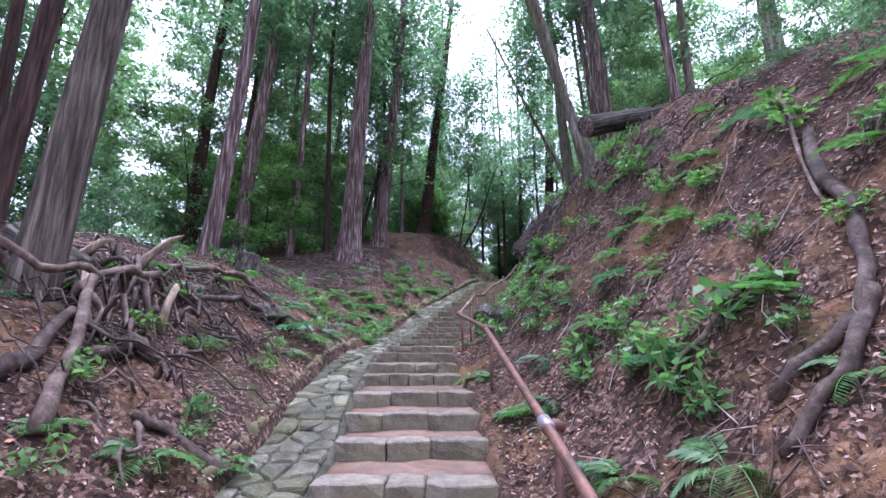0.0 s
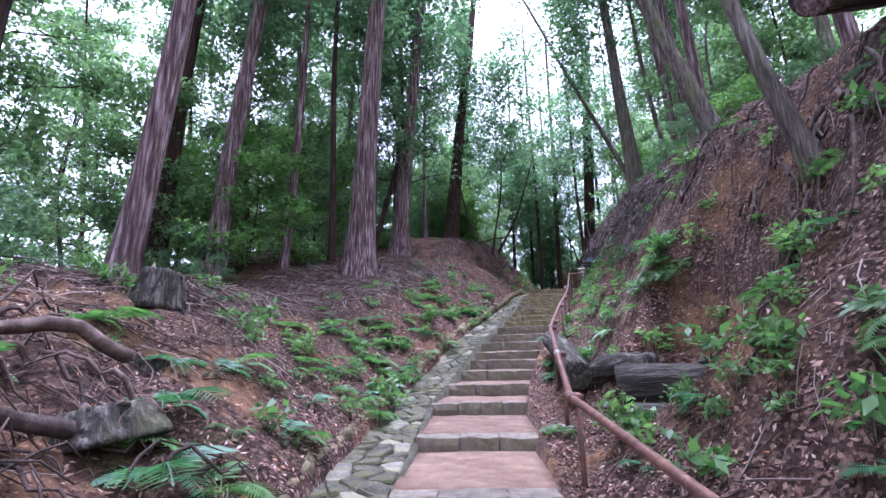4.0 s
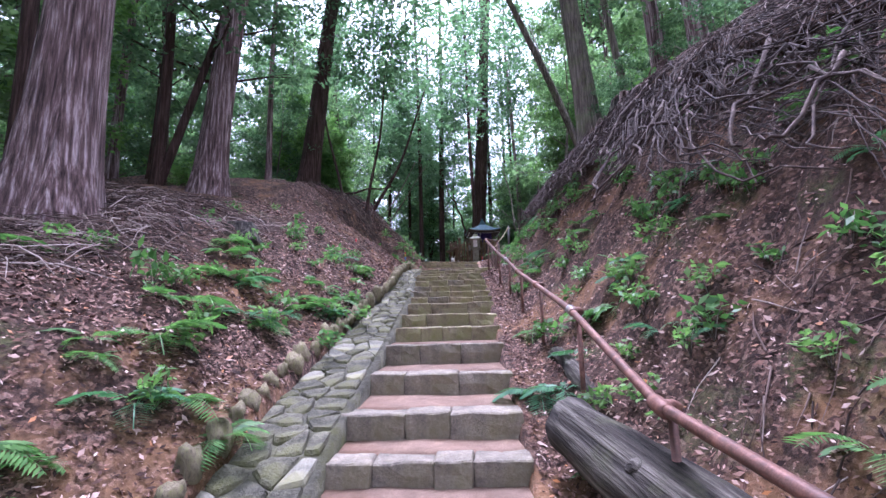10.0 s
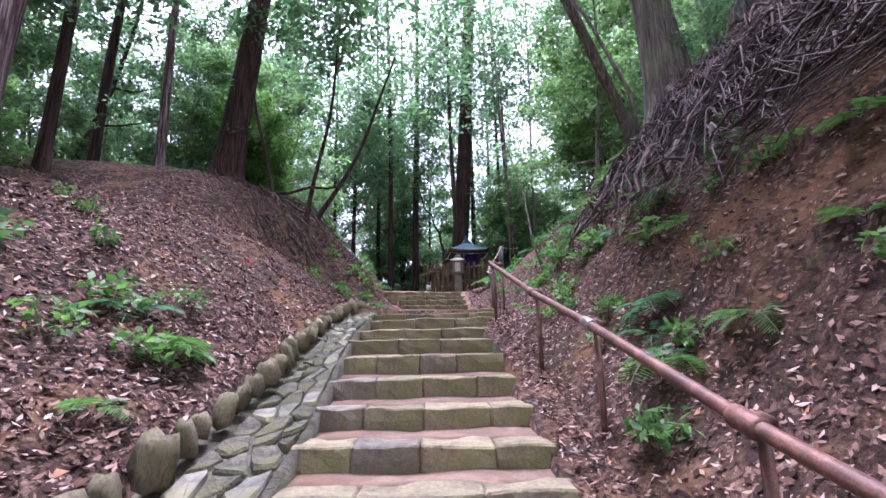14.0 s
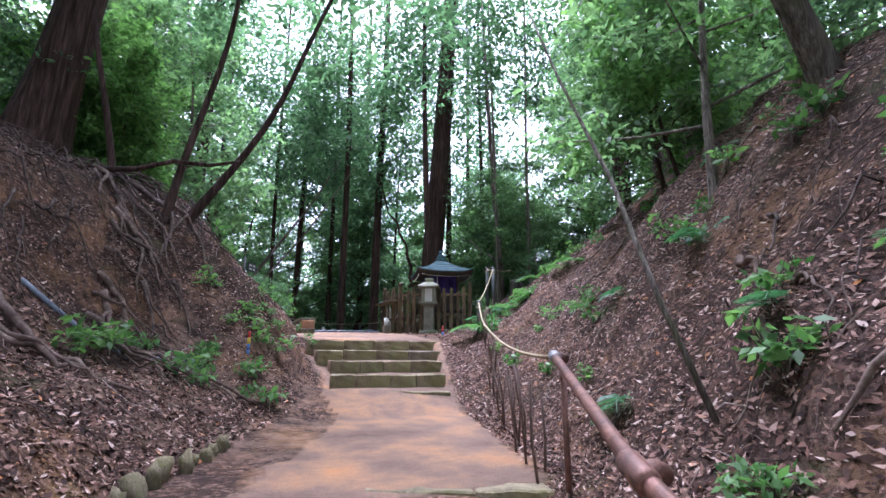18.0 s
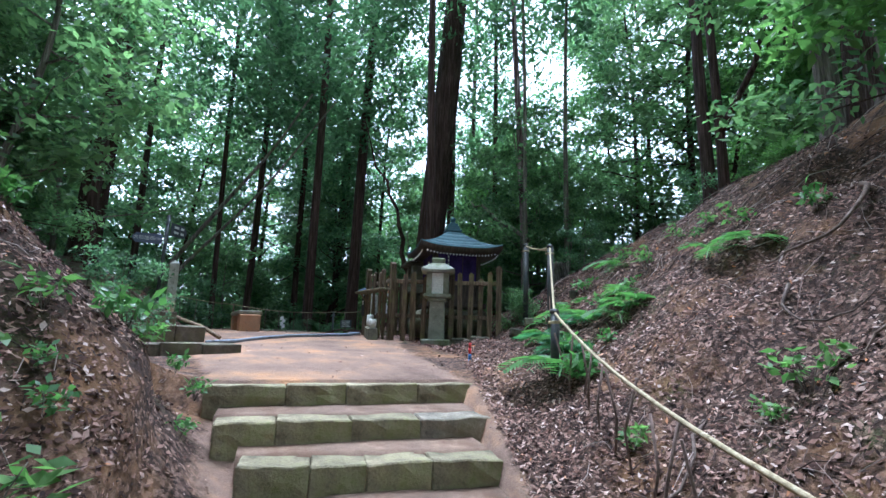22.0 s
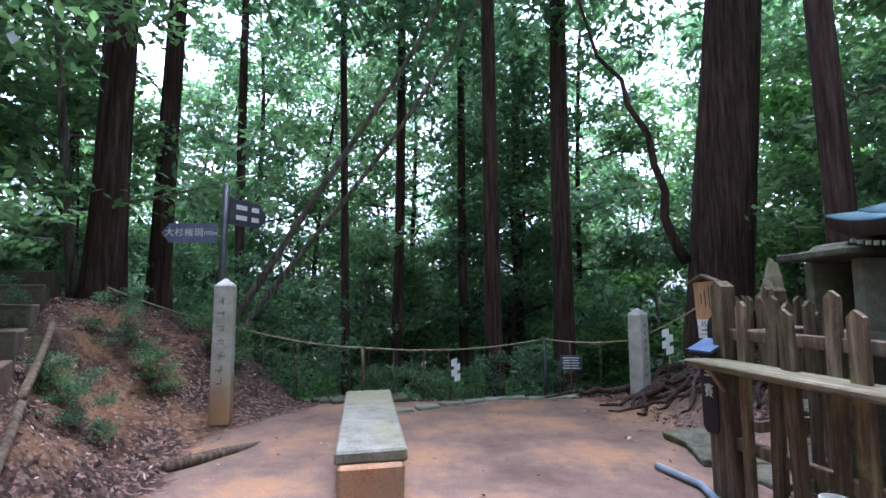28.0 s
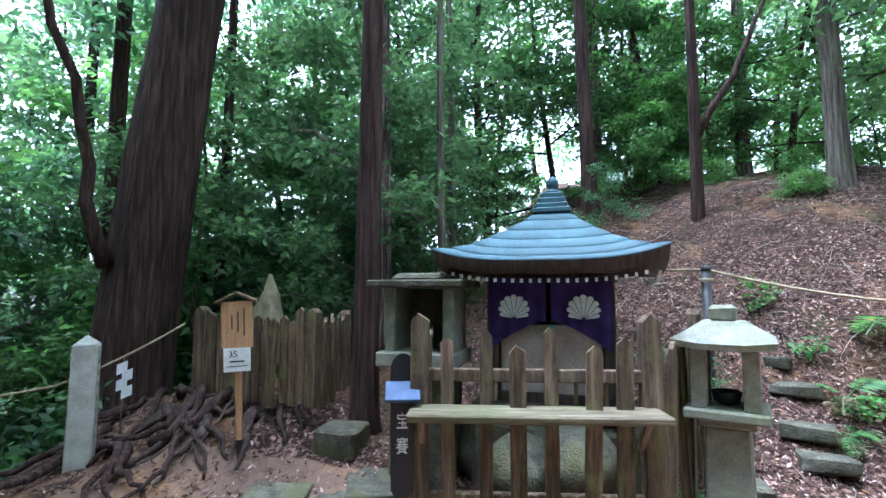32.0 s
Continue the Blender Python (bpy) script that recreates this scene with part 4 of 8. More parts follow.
# the trees that stand beside the path, each with its own trunk
CROWN_HIGH = [leaf_mesh("high_crown", LEAF_DARK, [(random.Random(k * 97 + i).gauss(0, 1.7), random.Random(k * 53 + i).gauss(0, 1.7), 0.07 * i) for i in range(110)], [0.66] * 110, 32, 0.25, 0.5, 40 + k, 0.6, 0.4) for k in range(2)]


def path_tree(x, y, d, h, mat, label, lean=(0, 0), curve=(0, 0), seed=1, crown=0, flare=0.7, top=0.4, crown_at=0.62, z=None, wob=0.04, sides=18):
    if z is None:
        z = min(gz(x + d * q * 0.6, y + d * w * 0.6) for q in (-1, 1) for w in (-1, 1))
    tree = thing("tree", pose(x, y, z), label, "tree", "trees beside the stair")
    me, pts, rad = trunk_mesh("trunk", h, d, mat, lean, curve, seed * 1.7, sides, flare, top, 18, wob)
    part("trunk", me, None, tree)
    if crown is not None:
        f = pts[int(18 * crown_at)]
        part("crown", CROWN_HIGH[crown % 2], None, tree, "", pose(f.x, f.y, f.z, 0, 0, seed * 50))
    return tree


RED_TREE = "tall cypress with reddish peeling strips of bark on the bank"
path_tree(-4.24, 11.7, 0.8, 21, BARK_RED, RED_TREE, (1.0, 0.2), seed=1, flare=0.95)
path_tree(-3.93, 17.7, 0.72, 21, BARK_RED, "slim cypress with reddish bark split open high up", (1.6, 0.2), seed=2, flare=0.9)
path_tree(-6.0, 4.55, 0.42, 18, BARK_RED, RED_TREE, (1.3, 0.3), seed=3)
path_tree(-10.6, 11.9, 0.6, 18, BARK_DARK, "dark straight cedar among brushwood", (0.9, 0.3), seed=4)
path_tree(-8.1, 10.7, 0.62, 18, BARK_RED, "cypress with torn bark and ivy on its trunk", (1.4, 0.3), seed=5)
path_tree(-3.95, -2.3, 0.36, 18, BARK_ROUGH, "thick flaky-barked tree beside the root heap", (1.2, 0.4), seed=6, flare=0.4)
path_tree(-5.9, -0.9, 0.3, 15, BARK_DARK, "dark forked tree behind the root heap", (0.9, 0.3), seed=7)
path_tree(-2.1, 25.3, 0.85, 19, BARK_DARK, "thick dark cedar leaning over the rim of the bank", (2.2, 0.3), seed=8, flare=0.8)
path_tree(7.3, 16.7, 0.24, 17, BARK_GREY, "slim grey-barked tree on the bank's edge", (-1.0, 0.6), (-0.3, 0), seed=9, flare=0.7)
solo("dead_pole", tube("dead_pole", [(0, 0, -0.3), (0.1, 0.3, 1.2), (-0.1, 0.9, 2.9), (-0.2, 1.5, 4.2), (-0.35, 2.0, 5.8)], [0.045, 0.04, 0.034, 0.026, 0.014], BARK_GREY, 9), None, pose(5.7, 17.0, gz(5.7, 17.0)), "pale thin dead tree standing on the bank", "tree")
path_tree(6.7, 14.5, 0.4, 17, BARK_RED, RED_TREE, (-1.2, 0.4), seed=11)
path_tree(6.6, 13.2, 0.44, 17, BARK_RED, RED_TREE, (-1.2, 0.3), seed=12)
path_tree(6.1, 11.3, 0.4, 16, BARK_RED, RED_TREE, (-1.0, 0.3), seed=18)
path_tree(3.9, 6.9, 0.34, 15, BARK_GREY, "leaning grey tree that grips the bank with bare roots", (-3.4, 0.8), (-0.3, 0), seed=13, flare=0.9)
path_tree(2.62, 2.7, 0.2, 11, BARK_GREY, "crooked tree with exposed roots at the bank's edge", (-1.6, 0.9), (-0.45, 0), seed=14, flare=0.9, wob=0.12)
path_tree(5.75, 16.25, 0.66, 15, BARK_GREY, "old grey tree with roots spread over the bank's edge", (-0.7, 0.8), seed=16, flare=1.5)
path_tree(6.95, 18.5, 0.27, 12, BARK_GREY, "pale smooth tree leaning over the path", (-5.0, 0.4), seed=22, flare=0.6)
pole = Vector((4.31, 17.97, 3.5))
solo("dead_pole", tube("dead_pole", [(0, 0, 0), (-0.12, 0.25, 0.8), (0.02, 0.75, 1.75), (0.0, 1.3, 2.9), (-0.1, 1.6, 3.8)], [0.02, 0.019, 0.017, 0.013, 0.007], BARK_GREY, 8), None, pose(*pole), "thin crooked dead pole leaning from the bank", "branch")
BOUGH = [(-1.2, 24.3, 6.7), (-0.1, 24.0, 6.75), (0.4, 24.0, 6.95), (0.9, 24.0, 6.95), (1.35, 24.0, 7.08)]
great = path_tree(8.35, 36.05, 1.04, 22, BARK_DARK, "very thick dark cedar beside the rope fence", (0.9, -1.9), seed=17, flare=0.5, top=0.55, sides=26)
part("crooked_branch", tube("crooked_branch", [(-0.36, -0.1, 3.2), (-0.56, -0.14, 3.5), (-0.72, -0.12, 3.95), (-0.66, -0.08, 4.4), (-0.84, -0.1, 4.85), (-0.9, -0.05, 5.4), (-1.2, 0, 5.9), (-1.28, 0.05, 6.4), (-1.7, 0.05, 6.8), (-1.9, 0.1, 7.6), (-2.2, 0.1, 8.6)], [0.1, 0.085, 0.075, 0.07, 0.062, 0.056, 0.05, 0.042, 0.035, 0.026, 0.012], BARK_DARK, 10), None, great)
path_tree(7.3, 32.3, 0.27, 19, BARK_DARK, "straight reddish-brown cedar behind the plank fence", (-0.4, 0), seed=19)
for k, (x, y, d) in enumerate([(6.5, 38.0, 0.46), (5.0, 37.15, 0.34), (3.0, 40.5, 0.3), (2.0, 39.0, 0.2), (5.0, 42.0, 0.3), (-1.2, 37.5, 0.4), (-1.0, 35.4, 0.5), (-0.6, 40.0, 0.25), (10.3, 38.0, 0.36), (11.4, 36.6, 0.24), (12.5, 41, 0.35), (7.0, 44, 0.4)]):
    path_tree(x, y, d, 27, BARK_DARK, "dark cedar on the slope beyond the clearing", (random.Random(k).uniform(-0.5, 0.5), 0), seed=20 + k, crown=k, crown_at=0.45)
for k, (x, y, d) in enumerate([(-6.6, 12.1, 0.3), (-5.5, 13.2, 0.26), (-9.5, 13.5, 0.3), (-8.2, 16.5, 0.32), (-5.0, 17.5, 0.3), (-10.5, 6.0, 0.35), (-7.0, 20.0, 0.3), (-4.2, 20.5, 0.25), (-9.0, 2.0, 0.3), (-3.4, 24.0, 0.25), (-5.2, 25.0, 0.3)]):
    path_tree(x, y, d, 17, BARK_DARK if k % 3 else BARK_RED, "slim dark conifer on the wooded level ground", (random.Random(k).uniform(-0.3, 0.8), 0.2), seed=40 + k, crown=k)
for k, (x, y, d) in enumerate([(5.0, 1.0, 0.3), (6.0, 6.0, 0.3), (8.0, 9.0, 0.35), (4.6, -1.5, 0.3)]):
    path_tree(x, y, d, 16, BARK_RED if k % 2 else BARK_GREY, "slim forest tree on the crest of the bank", (random.Random(k).uniform(-0.9, 0.1), 0.3), seed=60 + k, crown=k)
for k, (x, y, d, m) in enumerate([(13.7, 29.24, 0.36, BARK_DARK), (16.5, 28.6, 0.45, BARK_RED), (11.95, 27.57, 0.22, BARK_DARK), (11.75, 25.4, 0.36, BARK_GREY), (12.35, 25.0, 0.34, BARK_RED), (10.6, 33.0, 0.26, BARK_RED), (11.2, 32.0, 0.16, BARK_GREY), (18.5, 27.0, 0.4, BARK_RED), (9.9, 31.9, 0.14, BARK_GREY), (17.2, 24.5, 0.4, BARK_RED)]):
    path_tree(x, y, d, 17, m, "tree on the slope behind the little shrine", (random.Random(k + 9).uniform(-0.8, 0.6), 0.3), seed=80 + k, crown=k if k not in (2, 8) else None)
FORK = gz(11.95, 27.57)
solo("forked_limb", tube("forked_limb", [(0, 0, 0), (0.1, -0.3, 0.55), (0.15, -0.75, 1.2), (0.1, -1.1, 2.1), (0.2, -1.6, 3.2)], [0.08, 0.07, 0.06, 0.045, 0.02], BARK_DARK, 9), None, pose(11.95, 27.57, FORK + 1.5), "dark limb forking from a tree on the slope", "branch")
solo("bough", tube("bough", BOUGH, [0.045, 0.042, 0.036, 0.03, 0.02], BARK_DARK, 8), None, pose(0, 0, 0), "long bare bough reaching out over the bank", "branch")
solo("leaning_branch", tube("leaning_branch", [(0, 0, 0), (-0.25, 0.5, 0.42), (-0.5, 1.0, 0.75), (-0.75, 1.5, 1.3), (-0.9, 1.75, 1.28), (-1.0, 1.85, 1.5)], [0.07, 0.062, 0.055, 0.04, 0.03, 0.012], BARK_GREY, 8), None, pose(10.3, 32.4, 7.55), "bare dead branch leaning against the trees behind the fence", "branch")
# leaning stems on the rim of the bank and beside the signpost
for k, (x, y, d, h, lx, ly) in enumerate([(0.3, 24.2, 0.14, 7, 0.9, 0.3), (0.5, 24.5, 0.15, 6, 2.4, 0.2), (-0.5, 24.6, 0.12, 7, -1.2, 0.4)]):
    path_tree(x, y, d, h, BARK_DARK, "slender dark stem growing from a root-bound bank", (lx, ly), (lx * 0.12, 0), seed=120 + k, crown=k, crown_at=0.85, flare=1.3)
for k, (lx, d) in enumerate([(4.6, 0.16), (5.2, 0.12)]):
    path_tree(-0.1 + 0.2 * k, 37.1, d, 7.5, BARK_GREY, "thin tree leaning far over beyond the clearing", (lx, -0.3), (0.2, 0), seed=130 + k, crown=k, crown_at=0.9, flare=0.3)

PROTO_FAR = -80.0
BROAD = [broadleaf("tree", 100 + k, hh, dd, rr, BARK_GREY if k % 2 else BARK_DARK, mm, ll, 0.2, 15, 44, 0.165, 0.48, "broad-leaved trees of the wood")
         for k, (hh, dd, rr, mm, ll) in enumerate([(6.5, 0.14, 2.3, LEAF, "leafy evergreen understorey tree in the wood"), (8.5, 0.18, 2.8, LEAF, "tall leafy evergreen tree in the wood"), (5.0, 0.1, 2.0, LEAF_LIGHT, "young tree with light green leaves"),
                                                    (7.5, 0.15, 2.6, LEAF_DARK, "dark-leaved evergreen tree in the wood"), (9.5, 0.2, 3.0, LEAF_LIGHT, "tall tree with bright green leaves")])]
SHRUB = [broadleaf("shrub", 130 + k, hh, 0.05, rr, BARK_GREY, mm, ll, 0.1, 9, 26, 0.1, 0.28, "shrubs of the undergrowth")
         for k, (hh, rr, mm, ll) in enumerate([(1.6, 0.9, LEAF, "low evergreen shrub on the forest floor"), (2.4, 1.2, LEAF_DARK, "dark evergreen shrub on the forest floor"), (1.2, 0.7, LEAF_LIGHT, "light green shrub on the forest floor")])]
CONE = [conifer("tree", 150 + k, hh, dd, mm, ll, lo, 1.9, 16, None, 5, "conifers of the wood")
        for k, (hh, dd, mm, lo, ll) in enumerate([(17, 0.34, BARK_DARK, 0.3, "dark conifer with drooping sprays"), (14, 0.26, BARK_RED, 0.42, "reddish-barked conifer with a high crown"), (11, 0.2, BARK_DARK, 0.2, "young dark conifer with low sprays")])]
TALL = [broadleaf("tree", 170 + k, hh, 0.3, 3.4, BARK_DARK, mm, ll, lo, 32, 28, 0.24, 0.7, "tall trees of the wood")
        for k, (hh, mm, lo, ll) in enumerate([(21, LEAF, 0.24, "tall dark evergreen tree in leaf down to the ground"), (23, LEAF_DARK, 0.25, "tall dark cedar with dense sprays"), (19, LEAF, 0.3, "tall evergreen tree with a high leafy crown")])]
used = []


def scatter(rng, count, xr, yr, gap, protos, avoid=1.6, smin=0.85, smax=1.2):
    made = 0
    for _ in range(count * 12):
        if made >= count:
            return
        x, y = rng.uniform(*xr), rng.uniform(*yr)
        if y < 36 and off_path(x, y) < avoid:
            continue
        if y >= 36 and 36 < y < 37.5 and 0 < x < 8:
            continue
        if any((x - a) ** 2 + (y - b) ** 2 < gap * gap for a, b in used):
            continue
        if 5.0 < x < 9.5 and 26 < y < 35:
            continue
        if 6.3 < x < 9.8 and 34 < y < 37:
            continue
        used.append((x, y))
        put_tree(rng.choice(protos), x, y, rng.uniform(0, 360), rng.uniform(smin, smax))
        made += 1


rng = random.Random(77)
# far side of the clearing: a low dense layer, then tall trees behind one another
scatter(rng, 20, (-9, 15), (39, 47), 1.7, [BROAD[0], BROAD[1], BROAD[2], BROAD[1]], 3.0, 0.9, 1.4)
scatter(rng, 23, (-12, 18), (41, 52), 2.1, TALL, 3.0, 0.8, 1.1)
scatter(rng, 22, (-16, 22), (52, 64), 2.3, TALL, 3.0, 0.95, 1.3)
# beside the clearing and on the bank before it
scatter(rng, 13, (-9, 0.0), (25, 38), 1.9, [BROAD[0], BROAD[1], BROAD[3], BROAD[2]], 2.6, 0.7, 1.1)
scatter(rng, 7, (-14, -4), (16, 40), 2.6, TALL, 3.4, 0.7, 1.0)
scatter(rng, 12, (-15, -7.5), (10, 27), 2.0, [BROAD[0], BROAD[2], BROAD[3], BROAD[1]], 6.2)
scatter(rng, 12, (-26, -12), (-6, 36), 2.6, [CONE[0], TALL[0], TALL[1], BROAD[4]], 5.0)
scatter(rng, 11, (-22, -10), (-12, 10), 2.2, [BROAD[1], BROAD[0], CONE[2]], 5.0)
scatter(rng, 9, (8.5, 18), (-4, 22), 2.6, [BROAD[0], BROAD[1], CONE[1]], 4.2)
scatter(rng, 16, (9.5, 21), (33.5, 44), 1.8, [BROAD[2], BROAD[1], BROAD[0], BROAD[3]], 3.6)
scatter(rng, 16, (14.5, 24), (19, 35), 1.9, [BROAD[2], BROAD[4], BROAD[0]], 3.6, 0.7, 1.0)
scatter(rng, 16, (14, 30), (20, 50), 2.8, TALL, 3.6, 0.8, 1.0)
scatter(rng, 9, (16, 32), (-10, 24), 3.2, [CONE[0], CONE[1], TALL[2]], 5.0)
# leafy trees whose boughs hang over the path
for k, (x, y, s) in enumerate([(6.6, 19.8, 0.8), (8.8, 22.6, 0.8), (-1.2, 26.6, 0.7), (-6.4, 23.0, 0.7), (8.6, 17.4, 0.8), (-1.4, 31.6, 0.7), (14.6, 28.0, 0.6), (12.2, 34.6, 0.8), (11.9, 33.0, 0.6), (-9.6, 30.5, 1.3), (-13, 28, 1.3), (-10.4, 3.0, 0.9), (-11.2, 6.8, 0.9), (-13, 0.5, 1.0)]):
    put_tree([BROAD[1], BROAD[0], BROAD[2], BROAD[3]][k % 4], x, y, 77 * k, s)
for k, (x, y, s) in enumerate([(10.4, 24.4, 0.8), (-7.2, 27.6, 0.75)]):
    put_tree(TALL[k], x, y, 40 * k + 10, s)
for k, (n, x, y, s) in enumerate([(2, 8.6, 22.0, 0.9), (2, -1.4, 27.0, 0.8)]):
    put_tree(BROAD[n], x, y, 95 * k + 20, s)
for k, (x, y, s) in enumerate([(11.4, 37.4, 1.1), (13.4, 35.6, 1.1), (13.8, 39.5, 1.3)]):
    put_tree(BROAD[4], x, y, 60 * k, s)
for k, (x, y, s) in enumerate([(15.4, 33.8, 0.8), (16.4, 37.0, 0.9), (-5.6, 35.4, 0.8), (-8.8, 37.5, 0.9), (-9.5, 25.5, 0.8), (-14.5, 33, 1.0)]):
    put_tree(TALL[k % 3], x, y, 50 * k, s)
for k, (x, y, s) in enumerate([(-4.5, 39.0, 0.9), (-2.6, 42.5, 1.0), (-7.2, 41.0, 1.0), (-3.6, 36.6, 0.8), (-12.0, 37.0, 1.0)]):
    put_tree(TALL[k % 3], x, y, 70 * k + 15, s)
for k, (n, x, y, s) in enumerate([(0, -2.4, 31.6, 1.1), (1, -2.6, 28.4, 0.9)]):
    put_tree(BROAD[n], x, y, 130 * k + 40, s)
for k, (x, y, s) in enumerate([(3.0, 45.0, 1.0), (6.2, 47.0, 1.0), (0.6, 44.2, 0.95), (9.2, 43.6, 1.0)]):
    put_tree(TALL[k % 3], x, y, 60 * k + 25, s)
for k, (x, y, s) in enumerate([(16.0, 27.0, 1.1), (18.5, 29.5, 1.2), (15.6, 24.2, 1.0), (17.5, 32.0, 1.1)]):
    put_tree(BROAD[4], x, y, 85 * k + 30, s)
for k, (x, y, s) in enumerate([(16.8, 34.6, 1.0), (13.0, 33.6, 0.8)]):
    put_tree([TALL[0], BROAD[0], TALL[2]][k % 3], x, y, 110 * k, s)
scatter(rng, 24, (-7, 13), (36.9, 41), 0.9, SHRUB, 0.5, 0.7, 1.2)
scatter(rng, 9, (-7, -1.8), (26.5, 37), 0.8, SHRUB, 1.6, 0.5, 0.9)
scatter(rng, 18, (-12, -4.5), (-3, 24), 1.2, SHRUB, 4.6, 0.5, 0.9)
scatter(rng, 14, (4.5, 9), (-2, 26), 1.0, SHRUB, 3.2, 0.5, 0.9)
scatter(rng, 9, (10.5, 18), (24, 36), 1.2, SHRUB, 3.2, 0.5, 0.9)


def far_woods():
    """The closed leafy edge of the wood all round, beyond the trees that stand singly."""
    rng = random.Random(91)
    centers, sizes = [], []
    for _ in range(3600):
        a = rng.uniform(0, 2 * math.pi)
        north = max(0.0, math.cos(a))
        r = rng.uniform(34, 52)
        x, y = 1 + r * math.sin(a), 14 + r * math.cos(a) * (1.0 if math.cos(a) < 0.3 else 1.15)
        top = lerp1(north, [0, 0.5, 1], [7, 15, 25]) * (0.75 + 0.5 * noise.noise(Vector((math.sin(a) * 4, math.cos(a) * 4, 0))))
        g = gz(x, y) - (min(14, (abs(x - middle(min(max(y, -9), 37))) - 24) * 0.12) if abs(x - middle(min(max(y, -9), 37))) > 24 else 0)
        centers.append((x, y, g + top * rng.random()))
        sizes.append(rng.uniform(1.0, 1.9))
    tagged(new("far_woods", leaf_mesh("far_woods", LEAF_DARK, centers, sizes, 30, 0.42, 0.6, 91, 0.3, 0.5)), "dense dark green undergrowth of the far wood", "woods", kind="stuff")


far_woods()
for proto in BROAD + SHRUB + CONE + TALL:
    proto.location = (rng.uniform(-30, 30), PROTO_FAR + rng.uniform(-10, 10), gz(0, PROTO_FAR) - 0.5)


# ---------------------------------------------------------------- handrail, logs
def words(text, size, mat, parent, m, name="writing"):
    cu = bpy.data.curves.new("writing", "FONT")
    cu.body, cu.size, cu.align_x, cu.align_y, cu.extrude = text, size, "CENTER", "CENTER", 0.0015
    cu.resolution_u = 2
    ob = bpy.data.objects.new("writing", cu)
    scene.collection.objects.link(ob)
    bpy.context.view_layer.update()
    me = bpy.data.meshes.new_from_object(ob)
    bpy.data.objects.remove(ob)
    me.materials.clear()
    me.materials.append(mat)
    return part(name, me, None, parent, "", m)


def handrail():
    ys = [-9.2, -7.4, -5.5, -3.66, -1.0, 1.85, 3.6, 5.5, 7.2, 8.8, 10.4, 11.93, 13.3, 14.65, 17.0, 18.7]
    pts = [Vector((lerp1(y, EDGE_Y, EDGE_R) + lerp1(y, [-9, 1.9, 5.5, 8.8, 11.9, 14.6, 17, 18.7], [0.22, 0.12, 0.42, 0.46, 0.37, 0.27, 0.12, 0.15]), y, ramp(y) + lerp1(y, [-9, 1.9, 5.5, 8.8, 11.9, 14.6, 17, 18.7], [0.7, 0.62, 1.04, 0.86, 0.68, 0.66, 0.84, 0.84]))) for y in ys]
    rail = thing("handrail", pose(pts[0].x, pts[0].y, gz(pts[0].x, pts[0].y)), "rusty brown steel pipe handrail beside the stair", "handrail")
    o = rail.matrix_world.translation
    fine = []
    for a, b in zip(pts, pts[1:]):
        fine += [a.lerp(b, k / 4) - o for k in range(4)]
    part("rail", tube("rail", fine + [pts[-1] - o], 0.027, RUST, 10), None, rail)
    for k, p in enumerate(pts):
        foot = Vector((p.x + 0.055, p.y, gz(p.x + 0.055, p.y) - 0.25))
        post = part("post", tube("post", [foot - o, p - o + Vector((0.055, 0, -0.01))], 0.021, RUST, 8), None, rail)
        d = (pts[min(k + 1, len(pts) - 1)] - pts[max(k - 1, 0)]).normalized()
        part("clamp", tube("clamp", [p - o - d * 0.07, p - o - d * 0.06, p - o + d * 0.06, p - o + d * 0.07], [0.03, 0.038, 0.038, 0.03], GALV if k % 3 == 0 else RUST, 10), None, rail)
        part("elbow", tube("elbow", [p - o, p - o + Vector((0.05, 0, 0)), p - o + Vector((0.09, 0, -0.015))], [0.03, 0.032, 0.03], RUST, 8), None, post)
    return pts


RAIL = handrail()


def log_thing(a, b, r, label, seed, ends=DEADWOOD):
    a, b = Vector(a), Vector(b)
    n, length = 22, (b - a).length
    rng = random.Random(seed)
    ob = thing("log", Matrix.Translation(a) @ (b - a).to_track_quat("Z", "Y").to_matrix().to_4x4(), label, "log", "cut logs beside the stair")
    pts = [Vector((0.03 * math.sin(i * 0.35 + seed), 0.025 * math.cos(i * 0.28 + seed * 2), length * i / n)) for i in range(n + 1)]

    def lob(i, q):
        p = Vector((math.cos(q) * 1.6, math.sin(q) * 1.6, i * length / n * 2.2 + seed * 7))
        return 1 + 0.07 * math.sin(2 * q + seed + i * 0.12) + 0.1 * noise.noise(p) + 0.06 * noise.noise(p * 3.1)

    part("bark", tube("bark", pts, [r * (1 - 0.12 * i / n) for i in range(n + 1)], LOG_BARK, 30, lob), None, ob)
    for p, s, q in ((pts[0], -1, 0), (pts[-1], 1, n)):
        part("cut_end", tube("cut_end", [p, p + Vector((0, 0, s * 0.012))], [r * 0.93 * (1 - 0.12 * q / n), r * 0.86 * (1 - 0.12 * q / n)], ends, 22), None, ob)
    for k in range(2):
        q, z = rng.uniform(0, 6.28), length * rng.uniform(0.25, 0.85)
        out = Vector((math.cos(q), math.sin(q), 0.2))
        part("knot", tube("knot", [Vector((0, 0, z)) + out * r * 0.75, Vector((0, 0, z)) + out * r * 1.0, Vector((0, 0, z)) + out * r * 1.08], [r * 0.3, r * 0.24, r * 0.12], LOG_BARK, 9), None, ob)
    return ob


